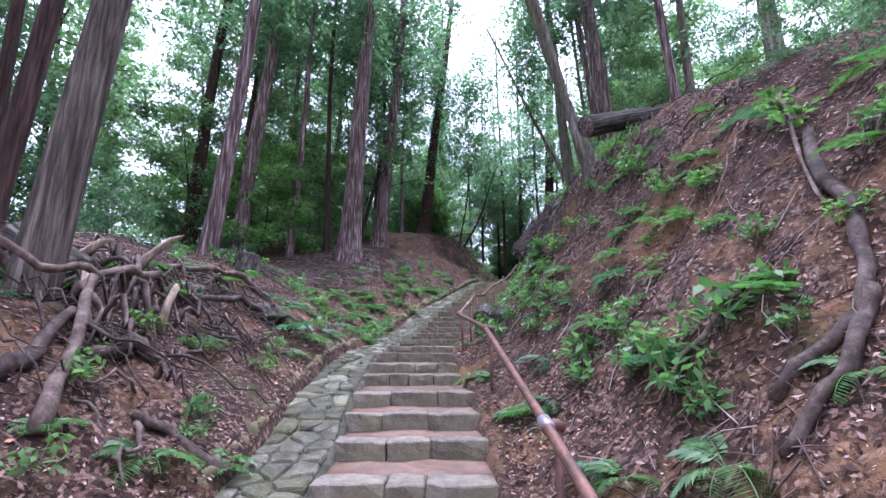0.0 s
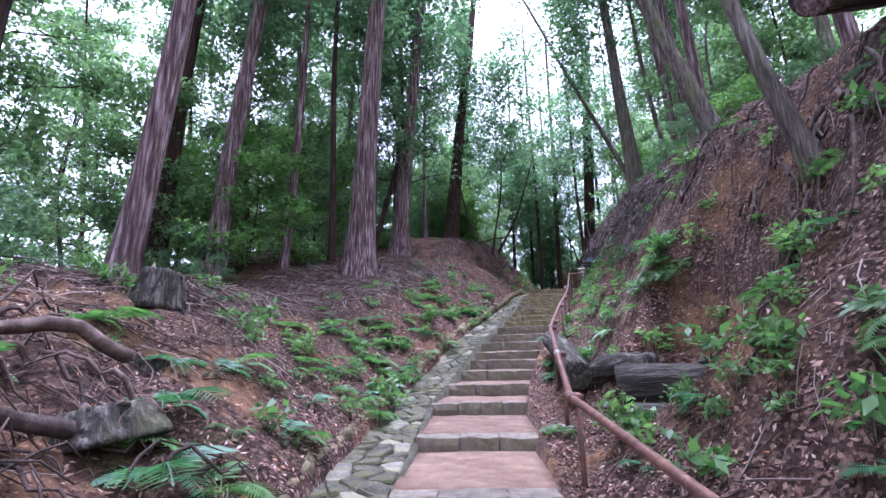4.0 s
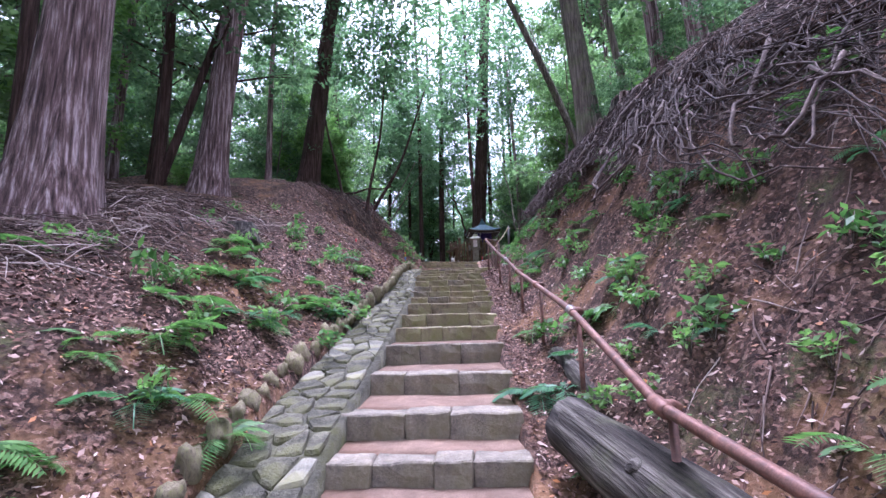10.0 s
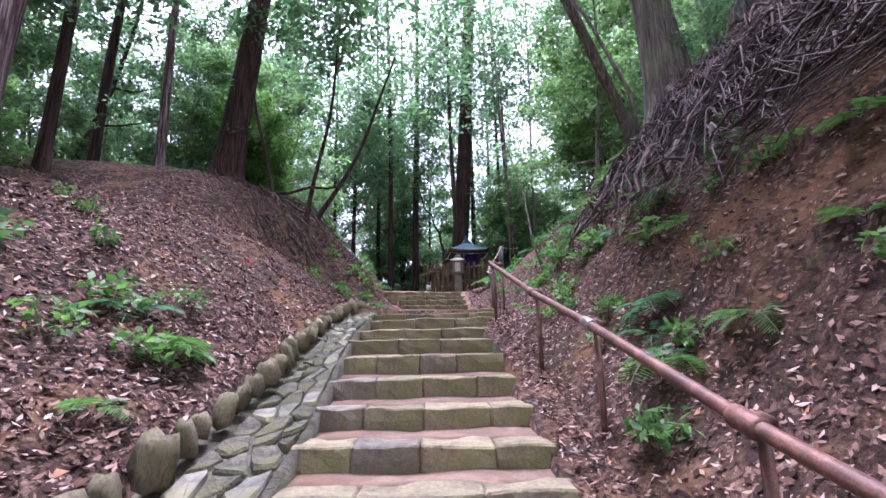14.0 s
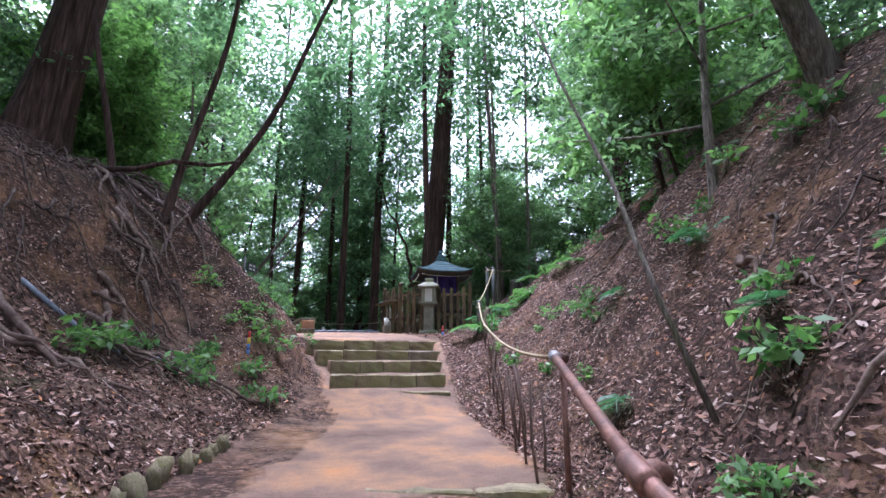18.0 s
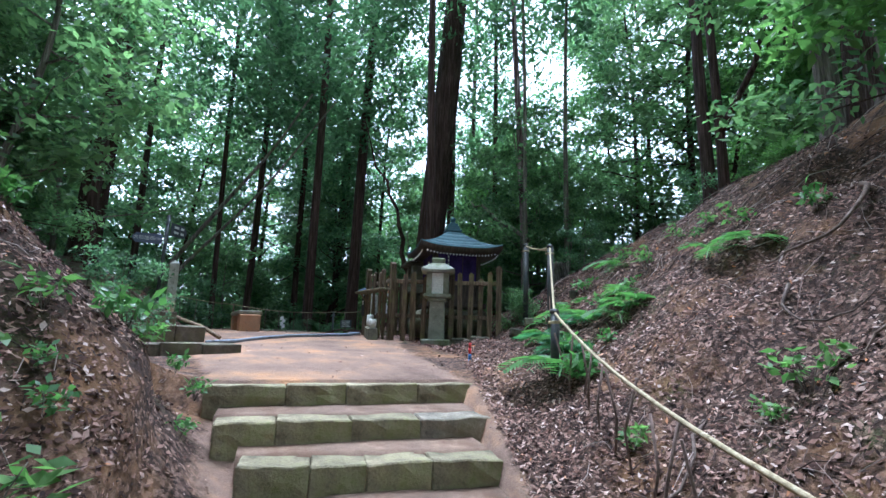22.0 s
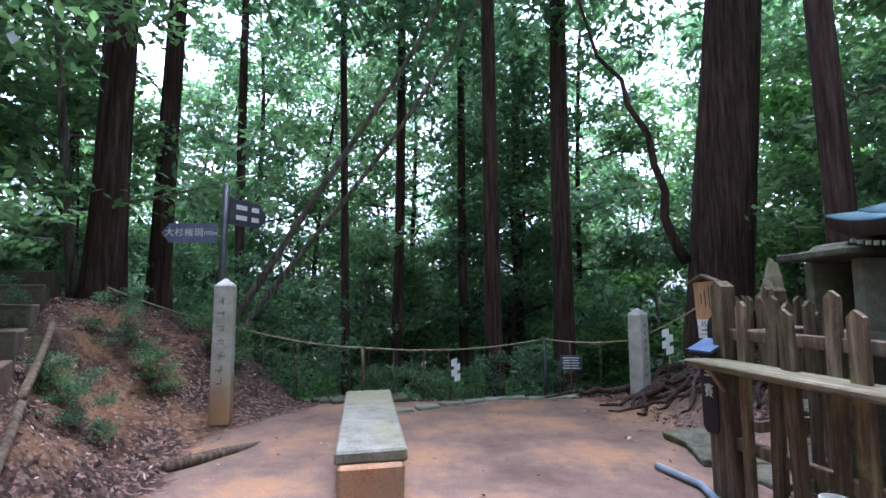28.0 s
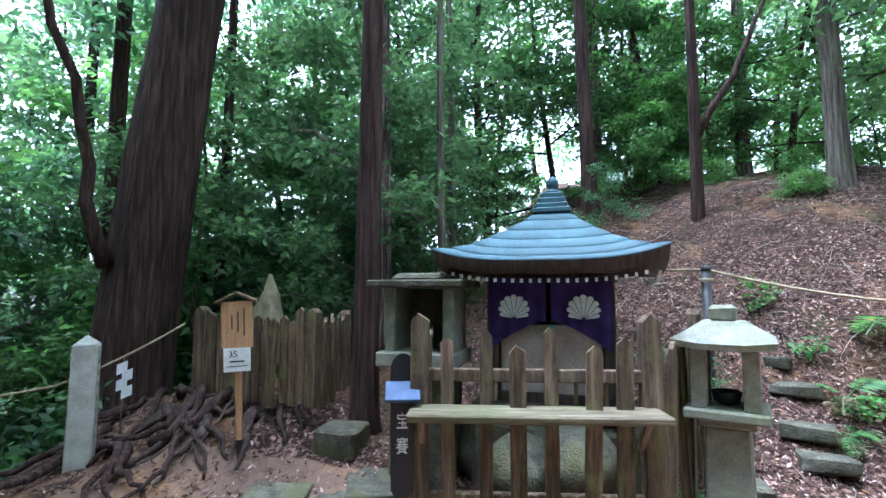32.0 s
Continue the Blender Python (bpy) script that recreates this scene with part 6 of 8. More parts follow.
for k, (x, y, w) in enumerate([(7.43, 28.2, 0.4), (7.72, 28.19, 0.44), (8.2, 28.04, 0.4), (8.5, 28.04, 0.24)]):
    slab_stone("rough_step", x, y, gz(x, y) + 0.02, w, w * 0.66, 0.13, 70 - k * 8, STONE_GUTTER, "rough grey stone step half buried in leaves", "rough steps up the slope", 30 + k, 3)
n = 9
for k in range(n):
    f = k / (n - 1)
    x, y = 5.7 + (3.3 - 5.7) * f, 35.2 + (34.1 - 35.2) * f
    slab_stone("kerb_block", x, y, gz(x, y) - 0.01, 0.28, 0.13, 0.1, 24, GRANITE_MOSSY, "pale kerb block edging the clearing", "kerb of the clearing", 40 + k)
for k, (x, y) in enumerate([(2.6, 34.75), (3.1, 34.95), (2.4, 35.1), (2.9, 35.3), (2.25, 35.45), (2.75, 35.65)]):
    slab_stone("threshold_slab", x, y, gz(x, y) + 0.02, 0.5, 0.22, 0.1, 22, STONE_GUTTER, "grey stone slab at the head of a path down", "slabs at the clearing's rim", 60 + k)

for k, (x, y, hh) in enumerate([(5.36, 30.42, 0.42), (5.32, 30.06, 0.3)]):
    v = thing("flower_holder", pose(x, y, gz(x, y) - 0.04), "pale ceramic cylinder on a stone block beside the fence", "vase", "vases at the fence")
    part("block", boxed(0, 0, 0.12, 0.18, 0.18, 0.28, 0.02, 0.008, random.Random(k)), STONE_GREY, v)
    part("cylinder", lathe("cylinder", [(0.065, 0.26), (0.07, 0.3), (0.07, 0.26 + hh * 0.55), (0.06, 0.26 + hh * 0.55), (0.058, 0.3)], GRANITE, 18), None, v)

bm = bmesh.new()
bmesh.ops.create_icosphere(bm, subdivisions=3, radius=1)
for v in bm.verts:
    v.co = Vector((v.co.x * 0.14, v.co.y * (0.3 - 0.2 * max(0, v.co.z)), v.co.z * 0.85)) * (1 + 0.18 * noise.noise(v.co * 1.7))
solo("standing_stone", bm, STONE_MOSS, pose(7.5, 33.46, 5.7, 0, 0, -10), "pointed mossy standing stone behind the plank fence", "stone")


# ---------------------------------------------------------------- side stair of log-edged stone steps
def side_stair():
    rng = random.Random(14)
    d, e = Vector((-0.505, 0.863, 0)).normalized(), Vector((-0.86, -0.5, 0)).normalized()
    for k in range(10):
        p = Vector((3.0, 27.62, 0)) + d * (0.92 * k)
        z = 4.64 + 0.207 * k
        s = thing("side_step", pose(p.x, p.y, z, 0, 0, math.degrees(math.atan2(e.y, e.x)) + rng.uniform(-2, 2)), "worn dark brown stone step of the side stair", "step", "steps of the side stair")
        cuts = [0, 0.45 + rng.uniform(-0.1, 0.1), 0.95 + rng.uniform(-0.15, 0.1), 1.6]
        for a, b in zip(cuts, cuts[1:]):
            bm = boxed((a + b) / 2, -0.15 + rng.uniform(-0.015, 0.015), -0.28, b - a - 0.012, 0.34, 0.56, 0.01, 0.014, rng)
            bmesh.ops.subdivide_edges(bm, edges=[q for q in bm.edges if q.calc_length() > 0.12], cuts=2, use_grid_fill=True)
            for v in bm.verts:
                v.co += Vector((0.008, 0.02, 0.014)) * noise.noise(v.co * 6 + Vector((k, a, 0)))
            part("stone_block", bm, STONE_DARK, s)
        part("tread", boxed(0.8, -0.66, -0.3, 1.58, 0.74, 0.58, 0.01, 0.012, rng), TREAD, s)
    a = Vector((2.62, 28.4, 4.7))
    for k in range(3):
        p, q = a + d * (1.75 * k) + Vector((0.1, 0.05, 0.4 * k)), a + d * (1.75 * k + 1.8) + Vector((0.1, 0.05, 0.4 * k + 0.39))
        pts = [p.lerp(q, i / 6) - p + Vector((0, 0, 0.02 * math.sin(i + k))) for i in range(7)]
        solo("edging_log", tube("edging_log", pts, 0.028, WOOD_FENCE, 10, lambda i, t: 1 + 0.12 * math.sin(3 * t + i)), None, pose(*p), "weathered thin log edging the side stair", "log", "edging logs")
    p = Vector((1.55, 32.3, 4.98))
    solo("edging_log", tube("edging_log", [(0, 0, 0), (0.25, 0.4, -0.03), (0.5, 0.85, -0.1)], 0.05, WOOD_FENCE, 10), None, pose(p.x - 0.05, p.y - 0.1, gz(1.6, 32.4) + 0.05), "dry log at the foot of the leafy bank", "log", "edging logs")


side_stair()


# ---------------------------------------------------------------- ropes, posts, hose, pipes, markers
def rope(name, pts, r, label, sag=0.0, mat=None, steps=10, category="rope", group="ropes"):
    fine = []
    for a, b in zip(pts, pts[1:]):
        a, b = Vector(a), Vector(b)
        for k in range(steps):
            f = k / steps
            fine.append(a.lerp(b, f) - Vector((0, 0, sag * 4 * f * (1 - f) * (b - a).length)))
    fine.append(Vector(pts[-1]))
    o = fine[0].copy()
    return solo(name, tube(name, [p - o for p in fine], r, mat or ROPE, 7), None, pose(*o), label, category, group)


RAIL_END = RAIL[-1]
POST1, POST2, POST3 = (6.14, 25.28, 5.12), (7.41, 27.2, 6.27), (8.02, 28.9, 6.62)
for x, y, z in (POST1, POST2, POST3):
    g = gz(x, y)
    ob = thing("rope_post", pose(x, y, g - 0.1), "black plastic rope post set in the bank", "post", "rope posts")
    part("shaft", tube("shaft", [(0, 0, 0), (0.01, 0, z - g + 0.1)], 0.048, POST_BLACK, 12), None, ob)
    part("cap", lathe("cap", [(0.05, z - g + 0.085), (0.053, z - g + 0.11), (0.04, z - g + 0.135), (0.01, z - g + 0.14)], POST_BLACK, 12), None, ob)
    part("rope_knot", tube("rope_knot", [(0.06 * math.cos(a), 0.06 * math.sin(a), z - g - 0.02 + 0.01 * a / 6.28) for a in [i * 0.42 for i in range(31)]], 0.012, ROPE, 6), None, ob, "straw rope knot")
rope("guard_rope", [tuple(RAIL_END), (4.75, 21.9, 4.35), POST1, POST2, POST3, (9.3, 29.8, 6.8)], 0.014, "pale straw guard rope along the bank", 0.03)
rng = random.Random(8)
for k in range(26):
    f = k / 25
    y = 18.9 + 6.2 * f
    x = RAIL_END.x + (POST1[0] - RAIL_END.x) * f + rng.uniform(-0.06, 0.06)
    top = RAIL_END.z + (POST1[2] - RAIL_END.z) * f - 0.14
    g = gz(x, y) - 0.1
    hh = max(0.3, min(0.85, top - g) * rng.uniform(0.75, 1.0))
    solo("bamboo_stick", tube("bamboo_stick", [(0, 0, 0), (rng.uniform(-0.05, 0.05), rng.uniform(-0.05, 0.05), hh * 0.5), (rng.uniform(-0.08, 0.08), rng.uniform(-0.08, 0.08), hh)], 0.011, TWIGS, 6), None, pose(x, y, g), "thin grey stick of a low guard fence", "stick", "sticks under the guard rope")
for k in range(9):
    f = (k + 0.5) / 9
    x, y = POST1[0] + (POST2[0] - POST1[0]) * f, POST1[1] + (POST2[1] - POST1[1]) * f
    hh = 0.55 * rng.uniform(0.7, 1.1)
    solo("bamboo_stick", tube("bamboo_stick", [(0, 0, 0), (rng.uniform(-0.05, 0.05), rng.uniform(-0.05, 0.05), hh)], 0.012, TWIGS, 6), None, pose(x, y, gz(x, y) - 0.05), "thin grey stick of a low guard fence", "stick", "sticks under the guard rope")

FENCE_LINE = [(-0.6, 34.9, 6.3), (0.9, 35.3, 5.75), (2.75, 34.95, 5.46), (5.62, 36.25, 5.44), (6.52, 34.95, 5.52), (7.12, 34.15, 6.05)]
rope("fence_rope", FENCE_LINE, 0.011, "thin straw rope round the clearing's rim", 0.03)
for x, y, z in FENCE_LINE[:4]:
    g = gz(x, y)
    solo("rim_post", tube("rim_post", [(0, 0, 0), (0, 0, z - g + 0.12)], 0.03 if y > 36 else 0.02, POST_BLACK if y > 36 else WOOD_FENCE, 8), None, pose(x, y, g - 0.1), "thin post carrying the rim rope", "post", "posts of the rim rope")
rng = random.Random(9)
for a, b in zip(FENCE_LINE, FENCE_LINE[1:]):
    n = int((Vector(b) - Vector(a)).length / 0.42)
    for k in range(1, n):
        p = Vector(a).lerp(Vector(b), k / n)
        g = gz(p.x, p.y) - 0.08
        top = p.z - 0.12 * (Vector(b) - Vector(a)).length * (k / n) * (1 - k / n)
        solo("rim_stick", tube("rim_stick", [(0, 0, 0), (rng.uniform(-0.03, 0.03), 0, max(0.2, top - g))], 0.008, TWIGS, 5), None, pose(p.x, p.y, g), "thin upright stick tied to the rim rope", "stick", "sticks of the rim rope")


def shide(x, y, z, turn):
    v, f = [], []
    for k in range(4):
        ox, oz = (0.045 if k % 2 else 0.0), -0.075 * k
        b = len(v)
        v += [(ox - 0.045, -0.004 * k, oz), (ox + 0.045, -0.004 * k, oz + 0.03), (ox + 0.045, -0.004 * k, oz - 0.07), (ox - 0.045, -0.004 * k, oz - 0.1)]
        f.append((b, b + 1, b + 2, b + 3))
    solo("paper_streamer", mesh_of("paper_streamer", v, f, WHITE, False), None, pose(x, y, z, 0, 0, turn), "white zigzag paper streamer hanging from the rope", "streamer", "paper streamers")


shide(6.8, 34.55, 5.68, -30)
shide(4.05, 35.58, 5.2, 10)
ob = thing("rim_board", pose(5.95, 35.9, gz(5.95, 35.9) - 0.05, 0, 0, -10), "small dark board with white writing on a stake", "sign")
part("stake", boxed(0, 0.02, 0.35, 0.03, 0.02, 0.8, 0.003), WOOD_DARK, ob)
face = part("board", boxed(0, 0, 0.72, 0.34, 0.02, 0.24, 0.004), SIGN_DARK, ob)
for k in range(5):
    part("written_line", boxed(0, -0.012, 0.8 - 0.04 * k, 0.26 - 0.03 * (k % 2), 0.003, 0.014, 0), WHITE, face)

hose = [(2.55, 28.5), (2.9, 28.78), (3.3, 29.45), (3.8, 30.0), (4.4, 30.35), (5.0, 30.7), (5.3, 31.1), (5.42, 31.6), (5.3, 32.0)]
rope("water_hose", [(x, y, gz(x, y) + 0.03) for x, y in hose], 0.028, "grey-blue hose lying across the trodden earth", 0, HOSE, 4, "hose", "hoses")
PIPE = [(-0.35, 21.75), (0.1, 21.95), (0.55, 22.2), (0.95, 22.5), (1.2, 22.75)]
rope("drain_pipe", [(x, y, gz(x, y) + 0.02) for x, y in PIPE], 0.028, "grey-blue pipe half buried in the bank", 0, HOSE, 4, "pipe", "pipes")


def marker(x, y, h, cols, label):
    ob = thing("marker_stake", pose(x, y, gz(x, y) - 0.05), label, "stake", "marker stakes")
    for k, c in enumerate(cols):
        part("band", tube("band", [(0, 0, h * k / len(cols)), (0, 0, h * (k + 1) / len(cols))], 0.022 - 0.003 * (k == len(cols) - 1), c, 8), None, ob)


marker(1.75, 23.3, 0.34, [BLUE, BLUE, YELLOW, RED], "survey stake banded blue, yellow and red")
marker(5.95, 27.0, 0.3, [BLUE, BLUE, RED, RED], "survey stake banded blue and red")
marker(-0.35, 17.6, 0.12, [RED, RED], "small red survey peg in the leaf litter")


# ---------------------------------------------------------------- roots, deadwood, litter, ferns
def down_dir(x, y):
    e = 0.15
    return Vector((land(x - e, y) - land(x + e, y), land(x, y - e) - land(x, y + e), 0))


def lip_fade(y):
    return max(0.0, min(1.0, (y - 7.4) / 1.2, (16.0 - y) / 1.3))


def lip_edge(y):
    """How far from the stair the turf of the undercut crest juts out."""
    return lerp1(y, [7.4, 11.0, 12.6, 16.4], [2.75, 2.7, 2.3, 2.2]) - lip_fade(y) * (0.42 + 0.22 * noise.noise(Vector((y * 1.3, 2.2, 0))) + 0.1 * noise.noise(Vector((y * 4.1, 5.2, 0))))


def lip_top(x, y):
    """Height of the ground or of the turf lip over it."""
    z = gz(x, y)
    if 7.4 < y < 16.0:
        right = lerp1(y, EDGE_Y, EDGE_R)
        e = lip_edge(y)
        if e < x - right < 3.5:
            f = (x - right - e) / (3.5 - e)
            z = max(z, land(right + 3.5, y) * f + (land(right + e + 0.38 * lip_fade(y), y) + 0.02) * (1 - f) + 0.03 * lip_fade(y))
    return z


def build_lip():
    verts, faces, n, m = [], [], 110, 7
    for k in range(n + 1):
        y = 7.4 + 8.6 * k / n
        right, e = lerp1(y, EDGE_Y, EDGE_R), lip_edge(y)
        for q in range(m + 1):
            d = e + (3.6 - e) * q / m
            x = right + d
            verts.append((x, y, (lip_top(x + 0.002, y) if q < m else gz(x, y) - 0.12) + 0.03 * noise.noise(Vector((x * 4, y * 4, 0)))))
        zt = verts[-m - 1][2]
        verts.append((right + e + 0.03, y, zt - 0.1 - 0.06 * noise.noise(Vector((y * 5, 0, 1)))))
        verts.append((right + e + 0.3, y, max(land(right + e + 0.3, y) - 0.1, zt - 0.2)))
    w = m + 3
    for k in range(n):
        for q in range(m):
            a, b = k * w + q, (k + 1) * w + q
            faces.append((a, b, b + 1, a + 1))
        for p, q in ((m + 1, 0), (m + 2, m + 1)):
            a, b = k * w, (k + 1) * w
            faces.append((a + p, b + p, b + q, a + q))
    me = mesh_of("turf_lip", verts, faces, GROUND)
    tagged(new("turf_lip", me), "overhanging lip of rooty soil along the undercut bank", "bank", kind="structure")


build_lip()


def root_path(rng, x, y, heading, length, pull=0.5, lift=0.05, n=11, arch=0.0, stray=0.6):
    """A root that follows the ground, drawn downhill, here and there standing clear of it."""
    pts = []
    for i in range(n + 1):
        g = down_dir(x, y)
        if g.length > 1e-4:
            want = math.atan2(g.y, g.x)
            heading += pull * math.atan2(math.sin(want - heading), math.cos(want - heading)) * 0.35
        heading += rng.uniform(-stray, stray)
        f = i / n
        pts.append(Vector((x, y, lip_top(x, y) + lift * rng.uniform(0.2, 1.6) + arch * math.sin(math.pi * f))))
        st = length / n
        slope = math.hypot(1, g.length / 0.3)
        x += math.cos(heading) * st / slope
        y += math.sin(heading) * st / slope
    return pts


def root_thing(rng, x, y, heading, length, r, label, mat=None, pull=0.5, lift=0.05, arch=0.0, group="bare roots on the banks", name="root"):
    pts = root_path(rng, x, y, heading, length, pull, lift, 11, arch)
    o = pts[0].copy()
    rad = [r * (1 - 0.75 * i / 11) * rng.uniform(0.85, 1.15) for i in range(12)]
    return solo(name, tube(name, [p - o for p in pts], rad, mat or ROOT, 7), None, pose(*o), label, "root", group)


rng = random.Random(41)
for k in range(8):
    y = rng.uniform(8.5, 16.8)
    right = lerp1(y, EDGE_Y, EDGE_R)
    root_thing(rng, right + rng.uniform(2.0, 3.5), y, rng.choice([3.6, 4.4, 2.6]) + rng.uniform(-0.4, 0.4), rng.uniform(0.7, 2.4), rng.uniform(0.012, 0.045), "bare brown root hanging over the undercut bank", None, 0.35, 0.1, rng.uniform(0, 0.2))
for k in range(14):
    y = rng.uniform(16.8, 23.5)
    right = lerp1(y, EDGE_Y, EDGE_R)
    root_thing(rng, right + rng.uniform(1.2, 4.0), y, rng.uniform(2.5, 4.5), rng.uniform(0.6, 1.8), rng.uniform(0.01, 0.035), "bare root creeping down the leafy bank", None, 0.2, 0.05, rng.uniform(0, 0.1))
for k in range(15):
    y = rng.uniform(20.5, 25.6)
    left = lerp1(y, EDGE_Y, EDGE_L)
    root_thing(rng, left - rng.uniform(2.0, 4.4), y, rng.uniform(-0.8, 0.6), rng.uniform(0.8, 2.4), rng.uniform(0.014, 0.05), "pale root running down from the trees on the bank", None, 0.6, 0.06, rng.uniform(0, 0.08))
for k in range(12):
    y = 24.9 - 0.27 * k
    root_thing(rng, -0.4 + 0.05 * k, y, -0.5 + 0.09 * k, rng.uniform(1.4, 2.6), rng.uniform(0.02, 0.045), "long pale root running down from the trees on the bank", ROOT, 0.35, 0.07, rng.uniform(0, 0.1))
for x, y, h0 in ((3.9, 6.9, 2.9), (2.62, 2.7, 2.9), (5.1, 16.4, 3.2), (6.2, 16.2, 3.2)):
    for k in range(6):
        root_thing(rng, x + rng.uniform(-0.2, 0.2), y + rng.uniform(-0.2, 0.2), h0 + (k - 2.5) * 0.6, rng.uniform(0.8, 1.7), rng.uniform(0.015, 0.035), "gnarled tree root gripping the bank's edge", None, 0.22, 0.07, 0.05)
for k in range(14):
    a = k * 0.45
    root_thing(rng, 7.0 + 0.4 * math.cos(a + 3), 34.4 + 0.4 * math.sin(a + 3), 3.4 + rng.uniform(-1.0, 1.2), rng.uniform(0.7, 1.7), rng.uniform(0.025, 0.06), "thick dark root spreading from the great cedar", BARK_DARK, 0.1, 0.05, 0.06)
for k in range(16):
    y = rng.uniform(-5.5, 7)
    right = lerp1(y, EDGE_Y, EDGE_R)
    root_thing(rng, right + rng.uniform(1.6, 3.4), y, rng.uniform(2.6, 4.6), rng.uniform(0.6, 1.9), rng.uniform(0.01, 0.035), "bare root hanging down the earth bank", None, 0.6, 0.05, rng.uniform(0, 0.08))



def root_mat(seed, count, place, heading, lmin, lmax, rmin, rmax, lift, label, fan=1.1, stray=0.6):
    """A tangle of bare roots, too many to count."""
    rng = random.Random(seed)
    sets = []
    for _ in range(count):
        x, y = place(rng)
        pts = root_path(rng, x, y, heading + rng.uniform(-fan, fan), rng.uniform(lmin, lmax), 0.04, lift, 6, rng.uniform(0, 0.12), stray)
        r = rmin + (rmax - rmin) * rng.random() ** 2
        sets.append(tube_data(pts, [r * (1 - 0.7 * i / 6) for i in range(7)], 5))
    tagged(new("root_mat", mesh_of("root_mat", *join_data(sets), ROOT_DARK)), label, "roots", kind="stuff")


def crest_at(ya, yb, dmin, dmax):
    def pick(rng):
        y = rng.uniform(ya, yb)
        return lerp1(y, EDGE_Y, EDGE_R) + rng.uniform(dmin, dmax), y
    return pick


def crest_mat(seed, count, below, above, lmin, lmax, rmin, rmax, label, droop=0.0):
    """Matted roots that run along the undercut crest and sag below its lip like a torn mat."""
    rng = random.Random(seed)
    sets = []
    for _ in range(count):
        y, way = rng.uniform(7.4, 15.2), rng.choice([-1, 1, -1])
        off = above - (above + below) * rng.random() ** 1.25
        length, n = rng.uniform(lmin, lmax), 8
        drift, pts = rng.uniform(-0.3, 0.12) - droop, []
        depth = rng.uniform(-0.02, 0.16)
        for i in range(n + 1):
            right, e = lerp1(y, EDGE_Y, EDGE_R), lip_edge(y)
            x = right + e + off
            if off >= 0:
                z = lip_top(x, y) + 0.05 * rng.random()
            else:
                z = max(gz(x, y) + 0.02, lip_top(right + e + 0.01, y) + 1.15 * off - depth + 0.05 * rng.uniform(-1, 1))
            pts.append(Vector((x + rng.uniform(-0.045, 0.045), y + rng.uniform(-0.03, 0.03), z + rng.uniform(-0.015, 0.035))))
            y += way * length / n * (0.9 if droop < 0.5 else 0.35)
            drift += rng.uniform(-0.4, 0.4)
            off = min(above, max(-below * 1.25, off + drift * length / n))
        r = rmin + (rmax - rmin) * rng.random() ** 2.2
        sets.append(tube_data(pts, [r * (1 - 0.7 * i / n) for i in range(n + 1)], 5))
    tagged(new("root_mat", mesh_of("root_mat", *join_data(sets), ROOT_DARK)), label, "roots", kind="stuff")


crest_mat(1, 1700, 0.85, 0.8, 0.4, 1.7, 0.0025, 0.013, "dark tangle of bare roots overhanging the bank's crest")
crest_mat(7, 24, 0.9, -0.1, 1.2, 2.6, 0.01, 0.026, "thick crooked roots along the undercut crest")
crest_mat(6, 60, 0.8, 0.2, 0.6, 1.5, 0.006, 0.028, "bare roots hanging from the undercut crest", 0.8)
root_mat(2, 160, crest_at(-1.0, 7.0, 2.3, 3.4), 4.2, 0.6, 1.8, 0.006, 0.022, 0.14, "tangle of bare roots along the crest")
root_mat(3, 170, lambda r: (r.uniform(-1.8, 1.3), r.uniform(21.8, 25.4)), -0.3, 0.4, 1.7, 0.004, 0.026, 0.1, "dark roots binding the steep bank below the trees")
root_mat(4, 50, lambda r: (r.uniform(4.4, 6.6), r.uniform(14.5, 18.5)), 3.6, 0.5, 1.4, 0.003, 0.011, 0.1, "bare roots of the old tree hanging down the bank")

root_mat(5, 150, lambda r: (r.uniform(-4.8, -2.7), r.uniform(-3.4, 0.9)), 1.0, 0.3, 1.2, 0.005, 0.02, 0.12, "heap of torn dark roots beside the lower stair")
for k in range(18):
    root_thing(random.Random(k), 7.15 + 0.1 * math.sin(k), 32.9 + 0.08 * k, 3.3 + 0.7 * math.sin(k * 2.3), 0.5 + 0.05 * k, 0.02 + 0.018 * (k % 3), "gnarled root crossing the bare orange earth", ROOT_DARK, 0.2, 0.035, 0.03)

# the torn-up roots and stumps beside the lower stair
rng = random.Random(52)
for k in range(38):
    x, y = rng.uniform(-4.6, -2.5), rng.uniform(-3.2, 1.2)
    root_thing(rng, x, y, rng.uniform(0, 6.28), rng.uniform(0.4, 1.2), rng.uniform(0.008, 0.026), "torn grey-brown root in the heap of deadwood", ROOT_DARK if k % 2 else ROOT, 0.0, 0.1, rng.uniform(0.02, 0.18), "heap of torn roots")


